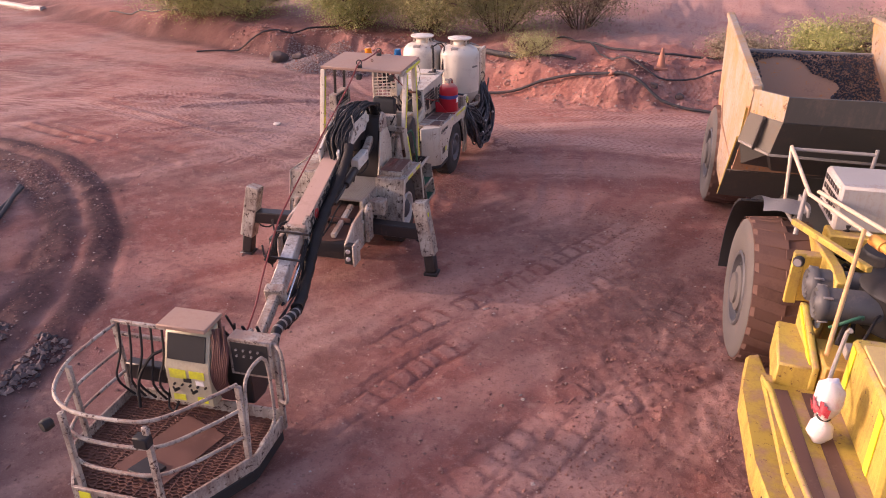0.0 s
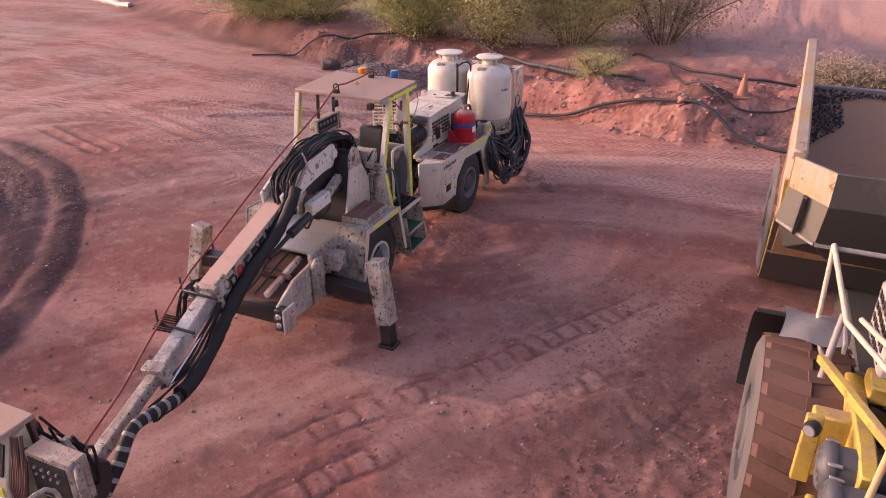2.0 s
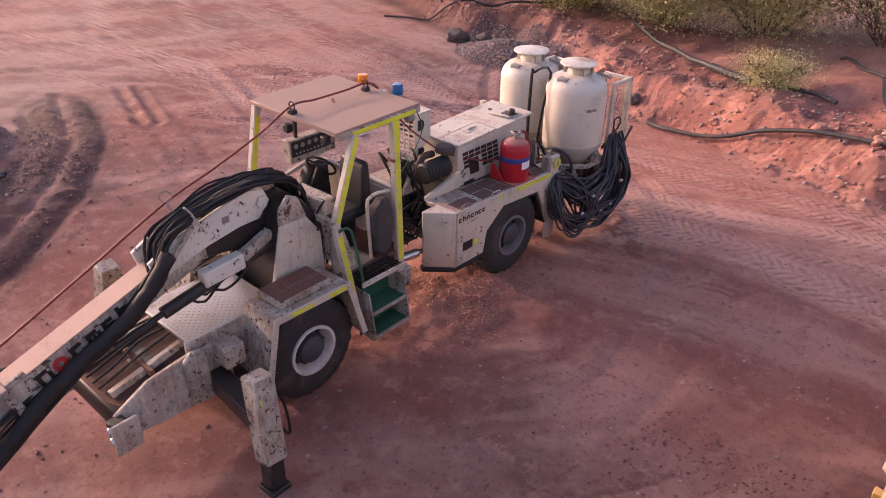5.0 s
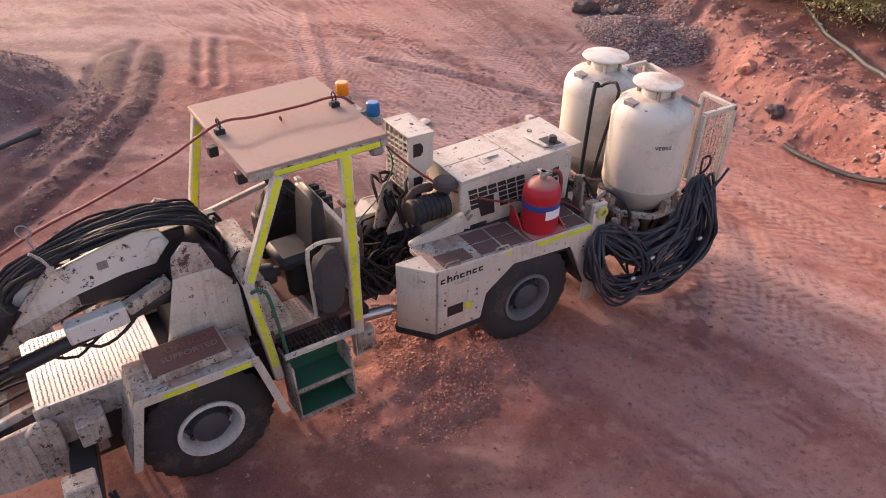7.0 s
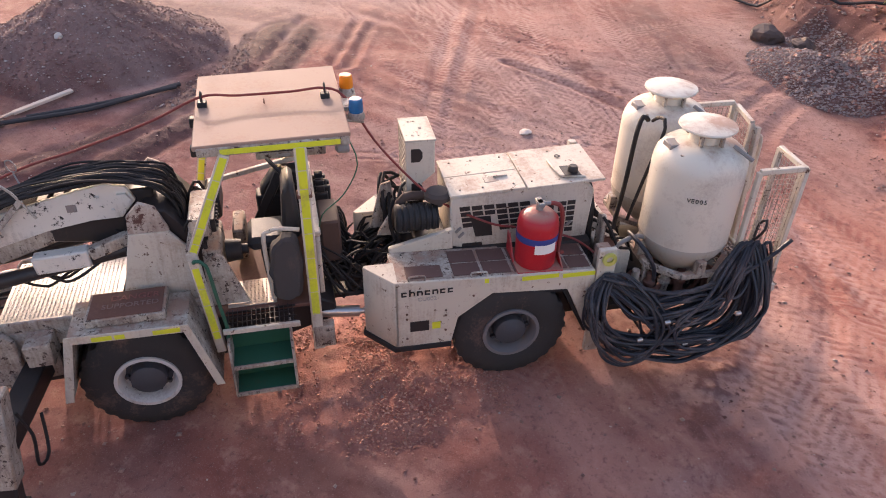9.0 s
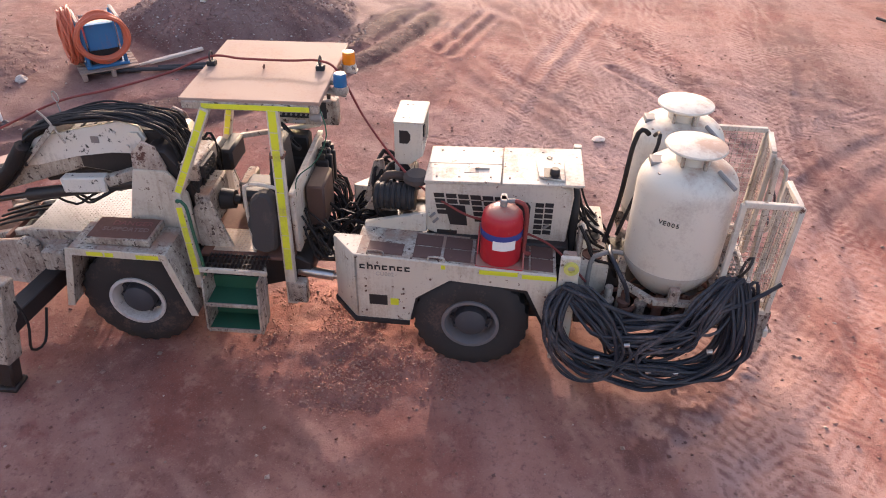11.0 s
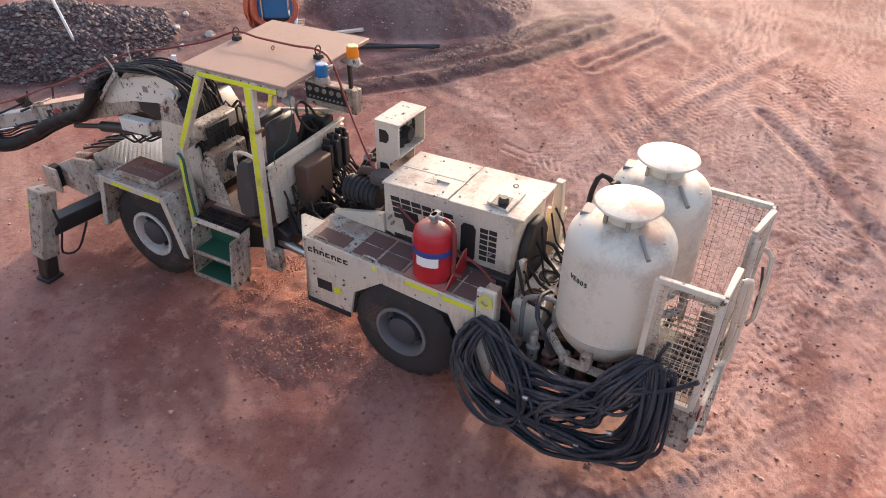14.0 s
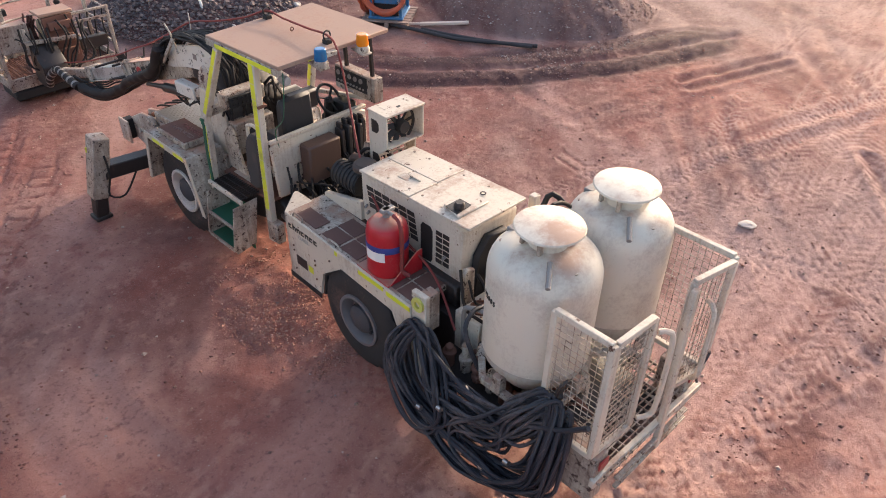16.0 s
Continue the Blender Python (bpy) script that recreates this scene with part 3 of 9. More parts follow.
def soil_material():
    m, nt, b = tree_of("red_earth")
    pos = nt.nodes.new("ShaderNodeNewGeometry").outputs["Position"]
    mask = nt.nodes.new("ShaderNodeSeparateColor")
    attr = nt.nodes.new("ShaderNodeAttribute")
    attr.attribute_name = "soil"
    nt.links.new(attr.outputs["Color"], mask.inputs[0])
    wide = noise_tex(nt, pos, 0.28, 7.0, 0.6)
    mid = noise_tex(nt, pos, 1.4, 8.0, 0.62)
    fine = noise_tex(nt, pos, 14.0, 8.0, 0.7)
    grit = noise_tex(nt, pos, 75.0, 4.0, 0.7)
    sweep = attr.outputs["Alpha"]
    dusty = math_node(nt, "ADD", math_node(nt, "MULTIPLY", wide, 0.40), math_node(nt, "ADD", math_node(nt, "MULTIPLY", mid, 0.38), math_node(nt, "MULTIPLY", sweep, 0.22)))
    brown = ramp(nt, noise_tex(nt, pos, 0.16, 5.0, 0.6), 0.42, 0.60)
    low = mix(nt, brown, (0.225, 0.077, 0.061), (0.165, 0.088, 0.077))
    high = mix(nt, brown, (0.375, 0.182, 0.146), (0.335, 0.214, 0.188))
    col = mix(nt, ramp(nt, dusty, 0.34, 0.66), low, high)
    col = mix(nt, math_node(nt, "MULTIPLY", mask.outputs["Green"], 0.75), col, mix(nt, ramp(nt, mid, 0.35, 0.65), (0.29, 0.100, 0.074), (0.38, 0.165, 0.125)))
    clump = noise_tex(nt, pos, 4.2, 10.0, 0.72)
    col = mix(nt, math_node(nt, "MULTIPLY", ramp(nt, clump, 0.55, 0.64), 0.38), col, (0.150, 0.062, 0.055))
    col = mix(nt, math_node(nt, "MULTIPLY", ramp(nt, clump, 0.47, 0.36), 0.40), col, (0.44, 0.25, 0.205))
    # blue: tyre marks plus painted relief shade, bank sunlight and yard shade
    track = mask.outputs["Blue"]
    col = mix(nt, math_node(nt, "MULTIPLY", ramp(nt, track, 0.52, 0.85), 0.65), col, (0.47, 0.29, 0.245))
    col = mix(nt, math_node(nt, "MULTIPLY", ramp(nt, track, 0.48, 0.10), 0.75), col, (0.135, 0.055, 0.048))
    speck = noise_tex(nt, pos, 30.0, 5.0, 0.75)
    col = mix(nt, math_node(nt, "MULTIPLY", ramp(nt, speck, 0.60, 0.66), 0.45), col, (0.105, 0.05, 0.046))
    col = mix(nt, math_node(nt, "MULTIPLY", ramp(nt, fine, 0.54, 0.64), 0.50), col, (0.120, 0.052, 0.046))
    col = mix(nt, math_node(nt, "MULTIPLY", ramp(nt, grit, 0.58, 0.66), 0.42), col, (0.42, 0.28, 0.24))
    col = mix(nt, math_node(nt, "MULTIPLY", mask.outputs["Red"], 0.92), col, mix(nt, ramp(nt, fine, 0.4, 0.65), (0.052, 0.027, 0.028), (0.115, 0.056, 0.051)))
    nt.links.new(col, b.inputs["Base Color"])
    b.inputs["Roughness"].default_value = 0.9
    b.inputs["Specular IOR Level"].default_value = 0.2
    h = math_node(nt, "ADD", math_node(nt, "MULTIPLY", fine, 0.7), math_node(nt, "MULTIPLY", grit, 0.3))
    bp = node(nt, "ShaderNodeBump", Strength=0.7, Distance=0.03)
    nt.links.new(h, bp.inputs["Height"])
    nt.links.new(bp.outputs[0], b.inputs["Normal"])
    return m


SOIL = soil_material()


def build_ground():
    xs, ys = spaced(-12.0, 2.4, 0.034, 1500), spaced(4.6, 20.5, 0.034, 1500)
    gx, gy = np.meshgrid(xs, ys)
    z, dark, clay, stones = ground_at(gx, gy)
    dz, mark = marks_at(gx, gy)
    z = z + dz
    nx, ny = len(xs), len(ys)
    co = np.stack([gx.ravel(), gy.ravel(), z.ravel()], 1)
    i = np.arange(nx * ny).reshape(ny, nx)
    quads = np.stack([i[:-1, :-1].ravel(), i[:-1, 1:].ravel(), i[1:, 1:].ravel(), i[1:, :-1].ravel()], 1)
    me = bpy.data.meshes.new("ground")
    me.from_pydata(co.tolist(), [], quads.tolist())
    me.polygons.foreach_set("use_smooth", np.ones(len(quads), dtype=bool))
    col = me.color_attributes.new("soil", "FLOAT_COLOR", "POINT")
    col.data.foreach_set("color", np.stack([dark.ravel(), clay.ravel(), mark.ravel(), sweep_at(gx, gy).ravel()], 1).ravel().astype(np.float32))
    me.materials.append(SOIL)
    tagged(new("ground", me), "dusty red earth yard with tyre ruts and heaps", "ground", kind="structure")


build_ground()


# ---- the charging vehicle ----
veh = thing("charging_vehicle", (-4.1, 12.6, 0.0), "dusty cream articulated mining vehicle with boom, basket and two tanks", "utility vehicle")
REAR = Matrix.Translation((-3.2, 14.05, 0)) @ Matrix.Rotation(radians(-2.0), 4, "Z")   # the rear frame stands slightly turned


def rpart(name, bm, material, parent=None, label="", smooth=True):
    bm.transform(REAR)
    return part(name, bm, material, parent or veh, label, smooth)


def rpieces(name, bm, material, parent=None, label="", smooth=True):
    bm.transform(REAR)
    pieces(name, bm, material, parent or veh, label, smooth)


def bolts(bm, pts, axis, r=0.012, h=0.012):
    for p in pts:
        cyl(bm, p, Vector(p) + Vector(axis) * h, r, seg=6)
    return bm


def wheel(name, x, y, z, out, r, w, rim_r, rim_mat, parent, m=None, tread=26, hub_r=0.16):
    """A lugged wheel whose outer face looks along out (+1 or -1 in x)."""
    fr = Matrix.Translation((x, y, z)) @ Matrix.Rotation(radians(-90 * out), 4, "Z")
    if m is not None:
        fr = m @ fr
    bm = B()
    seg = 4 * tread

    def radius(i, phase):
        return r if (i + phase) % 4 < 2 else r * 0.968
    rows = [(-0.0, rim_r, None), (0.015, rim_r + 0.03, None), (0.022, r * 0.78, None), (-0.006, r * 0.93, None), (-0.03, 0, 0), (-w * 0.485, 0, 0),
            (-w * 0.515, 0, 2), (-w + 0.03, 0, 2), (-w + 0.006, r * 0.93, None), (-w, r * 0.75, None), (-w, rim_r, None)]
    rings = []
    for d, rr, phase in rows:
        ring = []
        for i in range(seg):
            a = 2 * math.pi * (i + 0.12 * (1 if i % 2 else -1)) / seg
            q = rr if phase is None else radius(i, phase)
            ring.append(bm.verts.new(fr @ Vector((q * math.cos(a), d, q * math.sin(a)))))
        rings.append(ring)
    for ra, rb in zip(rings, rings[1:]):
        for i in range(seg):
            bm.faces.new((ra[i], rb[i], rb[(i + 1) % seg], ra[(i + 1) % seg]))
    wh = part(name, bm, TYRE, parent, "black lugged tyre dusted red")
    bm = B()
    lathe(bm, [(rim_r + 0.012, 0.0), (rim_r + 0.012, 0.028), (rim_r - 0.02, 0.03), (rim_r - 0.035, -0.01), (rim_r - 0.045, -0.05), (rim_r - 0.055, -0.095), (rim_r * 0.66, -0.115)], fr, 40)
    part("rim", bm, rim_mat, wh)
    bm = B()
    lathe(bm, [(rim_r * 0.80, -0.096), (rim_r * 0.76, -0.104), (rim_r * 0.62, -0.105), (hub_r, -0.10), (hub_r * 0.95, 0.0), (hub_r * 0.6, 0.03), (0, 0.035)], fr, 28)
    for i in range(10):
        a = 2 * math.pi * i / 10
        p = fr @ Vector((rim_r * 0.70 * math.cos(a), -0.115, rim_r * 0.70 * math.sin(a)))
        q = fr @ Vector((rim_r * 0.70 * math.cos(a), -0.07, rim_r * 0.70 * math.sin(a)))
        cyl(bm, p, q, 0.022, seg=6)
    part("hub", bm, HUB, wh, "dark oily wheel hub")
    return wh


RIM_CREAM = surface("rim_paint", (0.56, 0.53, 0.50), (0.24, 0.18, 0.155), 0.55, 0.5, (0.06, 0.05, 0.05), rough=0.45)
# front wheels and fenders
for out, x in ((1, -3.27), (-1, -4.97)):
    wheel("front_wheel", x, 10.66, 0.575, out, 0.575, 0.32, 0.275, RIM_CREAM, veh)
    x0, x1 = (x - 0.36, x + 0.12) if out > 0 else (x - 0.12, x + 0.36)
    bm = B()
    prism(bm, [(10.00, 0.56), (10.17, 1.27), (11.12, 1.25), (11.31, 0.52), (11.26, 0.52), (11.08, 1.205), (10.20, 1.225), (10.05, 0.56)], 0, x0, x1, 0.006)
    fender = part("front_fender", bm, CREAM_WORN, veh)
    bm = B()
    e = x1 + 0.002 if out > 0 else x0 - 0.002
    lo, hi = (e, e + 0.012) if out > 0 else (e - 0.012, e)
    prism(bm, [(9.985, 0.56), (10.155, 1.285), (11.13, 1.265), (11.325, 0.52), (11.25, 0.52), (11.085, 1.19), (10.205, 1.21), (10.06, 0.56)], 0, lo, hi, 0.004)
    part("fender_flange", bm, CREAM, fender)
    for a, b in ((10.36, 10.52), (10.54, 10.62), (10.84, 11.06)):
        bm = B()
        t0, t1 = (hi, hi + 0.004) if out > 0 else (lo - 0.004, lo)
        z = 1.27 - (a - 10.17) * 0.02
        box(bm, t0, t1, a, b, z - 0.055, z - 0.012, 0)
        part("reflective_tape", bm, TAPE, fender, "yellow reflective tape")
# tool box lid on the near fender with its faded warning
bm = B()
box(bm, -3.62, -3.24, 10.31, 10.95, 1.27, 1.345, 0.008)
tray = part("warning_tray", bm, CREAM_WORN, veh, "cream tray with a rust-red faded warning plate")
bm = B()
box(bm, -3.60, -3.26, 10.335, 10.925, 1.347, 1.353, 0)
plate = part("plate", bm, RUST, tray)
FT = face_to((-3.37, 10.47, 1.355), (0, 1, 0.0), (-1, 0, 0))
LETTER_PINK = plain("faded_lettering", (0.23, 0.135, 0.115), 0.8)
words("DANGER", 0.10, FT @ Matrix.Translation((0.02, 0.10, 0)), surface("faded_red", (0.24, 0.08, 0.065), (0.2, 0.1, 0.08), 0.4), tray)
words("SUPPORTED", 0.085, FT @ Matrix.Translation((-0.04, 0.0, 0)), LETTER_PINK, tray)

# front frame
CAKED = surface("caked_mud", (0.11, 0.055, 0.043), (0.20, 0.10, 0.078), 0.5, 0.5, rough=0.9, bump=0.8)
NOSE = surface("scraped_nose", (0.52, 0.46, 0.395), (0.15, 0.085, 0.065), 0.78, 1.0, dust_up=0.5, scale=1.3)
bm = B()
prism(bm, [(8.72, 0.52), (8.72, 0.78), (9.25, 0.92), (9.62, 1.0), (12.25, 0.98), (12.40, 0.90), (12.40, 0.72), (11.6, 0.50), (11.2, 0.42), (9.4, 0.42)], 0, -4.62, -3.62, 0.02)
chassis = part("front_chassis", bm, OIL, veh, "oily dark steel frame streaked with rust")
for x in (-3.63, -4.66):
    bm = B()
    prism(bm, [(8.70, 0.50), (8.70, 0.80), (9.05, 0.98), (9.55, 1.04), (9.9, 1.04), (9.9, 0.5), (9.3, 0.44)], 0, x, x + 0.045, 0.008)
    bolts(bm, [(x + 0.045, 8.95, 0.68), (x + 0.045, 9.2, 0.62), (x + 0.045, 9.35, 0.86)], (1, 0, 0), 0.035, 0.03)
    part("side_plate", bm, NOSE, chassis)
bm = B()
prism(bm, [(-4.58, 9.62), (-3.66, 9.62), (-3.66, 8.78), (-3.86, 8.72), (-4.38, 8.72), (-4.58, 8.78)], 2, 0.86, 0.885, 0.004)
bm.transform(Matrix.Translation((0, 9.6, 0.99)) @ Matrix.Rotation(radians(14), 4, "X") @ Matrix.Translation((0, -9.6, -0.87)))
part("nose_plate", bm, CAKED, chassis, "rusty brown sloped nose plate")
for x in (-4.42, -3.84):
    bm = B()
    beam(bm, (x, 8.80, 0.845), (x + 0.02, 9.55, 1.03), 0.07, 0.075, 0.01)
    part("nose_rib", bm, NOSE, chassis)
bm = B()
beam(bm, (-4.52, 9.16, 0.95), (-3.70, 9.16, 0.95), 0.05, 0.06, 0.008)
part("nose_bar", bm, RUST, chassis)
for k in range(4):
    bm = B()
    x = -4.34 + 0.12 * k
    tube(bm, [(x, 8.76, 0.86), (x + 0.03, 8.98, 0.955), (x - 0.04 + 0.05 * (k % 2), 9.28, 1.03), (x + 0.02, 9.52, 1.09)], 0.014, 6)
    part("nose_hose", bm, HOSE_OLD, chassis)
for x in (-3.52, -4.70):
    bm = B()
    box(bm, x - 0.09, x + 0.04, 8.62, 8.76, 0.50, 0.80, 0.012)
    lamp = part("headlamp_block", bm, BLACK, veh)
    bm = B()
    for z in (0.59, 0.71):
        lathe(bm, [(0, 0.012), (0.03, 0.01), (0.042, -0.005), (0.042, -0.03)], Matrix.Translation((x - 0.03, 8.612, z)) @ Matrix.Rotation(radians(180), 4, "Z"), 14)
    pieces("lens", bm, GLASS_DARK, lamp)
    bm = B()
    box(bm, x + 0.042, x + 0.075, 8.6, 8.85, 0.48, 0.82, 0.008)
    part("guard", bm, NOSE, lamp)
# upright brackets beside the nose
for x in (-3.56, -4.72):
    bm = B()
    prism(bm, [(9.40, 0.50), (9.38, 1.02), (9.46, 1.10), (9.56, 1.10), (9.62, 1.0), (9.62, 0.50)], 0, x, x + 0.06, 0.01)
    bolts(bm, [(x + 0.06, 9.49, 1.02), (x + 0.06, 9.50, 0.62)], (1, 0, 0), 0.03, 0.02)
    part("stabiliser_bracket", bm, CREAM_WORN, veh)
# stabilisers
for s, xt, xf, xb in ((1, -2.69, -2.545, -3.55), (-1, -5.55, -5.69, -4.70)):
    bm = B()
    beam(bm, (xb - s * 0.3, 9.74, 0.63), (xt + s * 0.0, 9.62, 0.66), 0.20, 0.19, 0.012)
    st = part("stabiliser", bm, OIL, veh, "steel outrigger with chipped cream leg")
    bm = B()
    beam(bm, (xt - s * 0.06, 9.66, 1.16), (xf - s * 0.03, 9.575, 0.32), 0.215, 0.22, 0.014, up=(0, 1, 0))
    bolts(bm, [(xt + 0.02, 9.56, 1.0), (xt + 0.04, 9.55, 0.9)], (0, -1, 0), 0.02, 0.012)
    leg = part("leg", bm, CREAM_WORN, st)
    bm = B()
    for p, q in (((xt - 0.0, 9.562, 1.09), (xt + 0.01, 9.56, 0.99)), ((xt + 0.075, 9.575, 1.02), (xt + 0.08, 9.57, 0.95))):
        beam(bm, p, q, 0.05, 0.008, 0, up=(0, 1, 0))
    part("paint_mark", bm, TAPE, leg, "sprayed yellow marks")
    bm = B()
    beam(bm, (xf - s * 0.04, 9.58, 0.34), (xf, 9.55, 0.035), 0.17, 0.17, 0.02, up=(0, 1, 0))
    box(bm, xf - 0.11, xf + 0.11, 9.44, 9.66, -0.01, 0.045, 0.012)
    part("foot", bm, OIL, st, "oily black jack foot")
    bm = B()
    tube(bm, [(xt - s * 0.02, 9.80, 0.95), (xt - s * 0.0, 9.86, 0.7), (xt + s * 0.06, 9.84, 0.42), (xt - s * 0.12, 9.86, 0.36), (xt - s * 0.35, 9.82, 0.6)], 0.014, 6)
    part("hydraulic_hose", bm, HOSE_OLD, st)
# valve box beside the frame
bm = B()
box(bm, -3.60, -3.36, 9.72, 9.94, 0.82, 1.05, 0.012)
part("valve_box", bm, CREAM_WORN, veh)
# tread plate deck
bm = B()
box(bm, -4.52, -3.61, 9.50, 10.50, 1.12, 1.15, 0.004)
TREAD_BASE = surface("tread_plate_steel", (0.34, 0.32, 0.305), (0.13, 0.08, 0.065), 0.45, 0.3, (0.03, 0.025, 0.025), rough=0.35, metal=0.7)
TREAD_RIDGE = surface("tread_ridge_steel", (0.36, 0.34, 0.32), (0.20, 0.13, 0.105), 0.55, 0.2, (0.04, 0.03, 0.03), rough=0.45, metal=0.5)


def tread_pattern(x0, x1, y0, y1, z, pitch=0.036, size=0.013):
    """Raised lozenges laid crosswise on a tread plate."""
    bm = B()
    for i in range(int((y1 - y0) / pitch)):
        for j in range(int((x1 - x0) / pitch)):
            q = Matrix.Translation((x0 + (j + 0.5) * pitch, y0 + (i + 0.5) * pitch, z)) @ Matrix.Rotation(radians(45 if (i + j) % 2 else -45), 4, "Z")
            vs = [bm.verts.new(q @ Vector(c)) for c in ((-size, 0, 0), (0, -size * 0.36, 0), (size, 0, 0), (0, size * 0.36, 0), (0, 0, 0.006))]
            for a, b in ((0, 1), (1, 2), (2, 3), (3, 0)):
                bm.faces.new((vs[a], vs[b], vs[4]))
    return bm


deck = part("tread_plate", bm, TREAD_BASE, veh, "bare silver tread plate with dark oil stains")
tagged(part("raised_pattern", tread_pattern(-4.50, -3.63, 9.52, 10.48, 1.151), TREAD_RIDGE, deck, smooth=False), kind="stuff")
bm = B()
box(bm, -3.66, -3.60, 9.48, 11.2, 0.86, 1.145, 0.01)
part("deck_edge", bm, CREAM_WORN, veh)

FLAKED = surface("flaked_paint", (0.46, 0.39, 0.33), (0.16, 0.08, 0.065), 0.78, 1.5, (0.10, 0.045, 0.038))
# boom tower: shroud plates, elbow, cylinders
for x in (-3.72, -4.52):
    bm = B()
    prism(bm, [(10.50, 1.02), (11.25, 1.02), (11.22, 1.62), (11.05, 1.86), (10.72, 1.86)], 0, x, x + 0.035, 0.008)
    tower = part("tower_plate", bm, CREAM, veh)
    bm = B()
    prism(bm, [(10.72, 1.862), (11.06, 1.862), (10.98, 2.10), (10.86, 2.16), (10.74, 2.04)], 0, x - 0.01, x + 0.028, 0.006)
    bolts(bm, [(x + 0.028, 10.82, 2.02), (x + 0.028, 10.92, 1.95), (x + 0.028, 10.80, 1.92)], (1, 0, 0), 0.016, 0.01)
    part("upper_plate", bm, FLAKED, tower, "rust-stained upper plate")
bm = B()
prism(bm, [(10.62, 1.0), (11.3, 1.0), (11.3, 1.7), (11.05, 2.05), (10.85, 2.05), (10.7, 1.7)], 0, -4.48, -3.74, 0.02)
part("tower_core", bm, OIL, veh, "oily black boom tower")
BOOM = [Vector(p) for p in ((-4.13, 10.72, 2.02), (-4.10, 9.75, 1.72), (-4.05, 8.10, 1.18), (-3.88, 6.98, 0.86), (-3.72, 5.92, 0.60))]
for x in (-0.17, 0.13):
    bm = B()
    pts = [(10.80, 2.06), (10.74, 2.20), (10.56, 2.24), (10.30, 2.18), (9.72, 2.04), (9.45, 1.90), (9.50, 1.70), (9.62, 1.72), (10.05, 1.84), (10.42, 1.90), (10.66, 1.90)]
    prism(bm, pts, 0, -4.10 + x, -4.10 + x + 0.04, 0.006)
    bolts(bm, [(-4.10 + x + 0.04, 10.70, 2.08)], (1, 0, 0), 0.07, 0.03)
    bolts(bm, [(-4.10 + x + 0.04, 10.5, 2.12), (-4.10 + x + 0.04, 10.6, 1.98)], (1, 0, 0), 0.02, 0.02)
    arm = part("elbow_plate", bm, TORN, veh, "cream elbow plate of the boom, chipped black at the pivot")
    if x > 0:
        bm = B()
        box(bm, -4.10 + x + 0.041, -4.10 + x + 0.045, 10.24, 10.32, 2.0, 2.07, 0)
        part("sticker", bm, GREY, arm)
bm = B()
beam(bm, (-3.85, 9.88, 1.57), (-3.85, 10.34, 1.60), 0.13, 0.17, 0.014)
part("cylinder_cover", bm, TORN, veh, "cream box over the lift cylinder")
bm = B()
beam(bm, (-3.85, 10.34, 1.62), (-3.88, 10.72, 1.74), 0.10, 0.11, 0.01)
part("link_arm", bm, CREAM_WORN, veh)
for dx, z in ((0.22, 0.0), (-0.2, 0.0)):
    bm = B()
    cyl(bm, (-4.10 + dx, 10.70, 1.62), (-4.08 + dx, 9.45, 1.40), 0.065, seg=18)
    cyl(bm, (-4.08 + dx, 9.45, 1.40), (-4.06 + dx, 8.95, 1.30), 0.03, seg=12)
    part("lift_cylinder", bm, OIL, veh)
bm = B()
for i in range(5):
    y = 10.0 + i * 0.14
    box(bm, -4.28 + 0.02 * i, -4.0, y, y + 0.09, 1.98 + i * 0.02, 2.1 + 0.03 * (i % 3), 0.01)
part("valve_block", bm, OIL, veh)


def boom_box(a, b, w, h, mat, name, label, cap=None):
    bm = B()
    beam(bm, a, b, w, h, 0.014)
    return part(name, bm, mat, veh, label)


boom1 = boom_box(BOOM[1] + Vector((0, 0.3, 0.10)), BOOM[2], 0.24, 0.27, CREAM_WORN, "main_boom", "worn cream boom with brown dust on top")
m1, n1 = frame_of(BOOM[1] + Vector((0, 0.3, 0.10)), BOOM[2])
bm = B()
box(bm, -0.125, 0.125, 0.0, n1 + 0.004, 0.136, 0.146, 0.003, m1)
part("dust_cover", bm, BOOM_TOP, boom1, "thick brown dust on the boom")
bm = B()
box(bm, -0.15, 0.15, n1 - 0.03, n1 + 0.05, -0.16, 0.165, 0.01, m1)
box(bm, -0.09, -0.13, n1 - 0.2, n1 - 0.03, 0.14, 0.19, 0.006, m1)
bolts(bm, [m1 @ Vector((-0.15, n1 + 0.01, z)) for z in (-0.08, 0.0, 0.08)], (1, 0, 0), 0.018, 0.012)
part("end_flange", bm, CREAM_WORN, boom1)
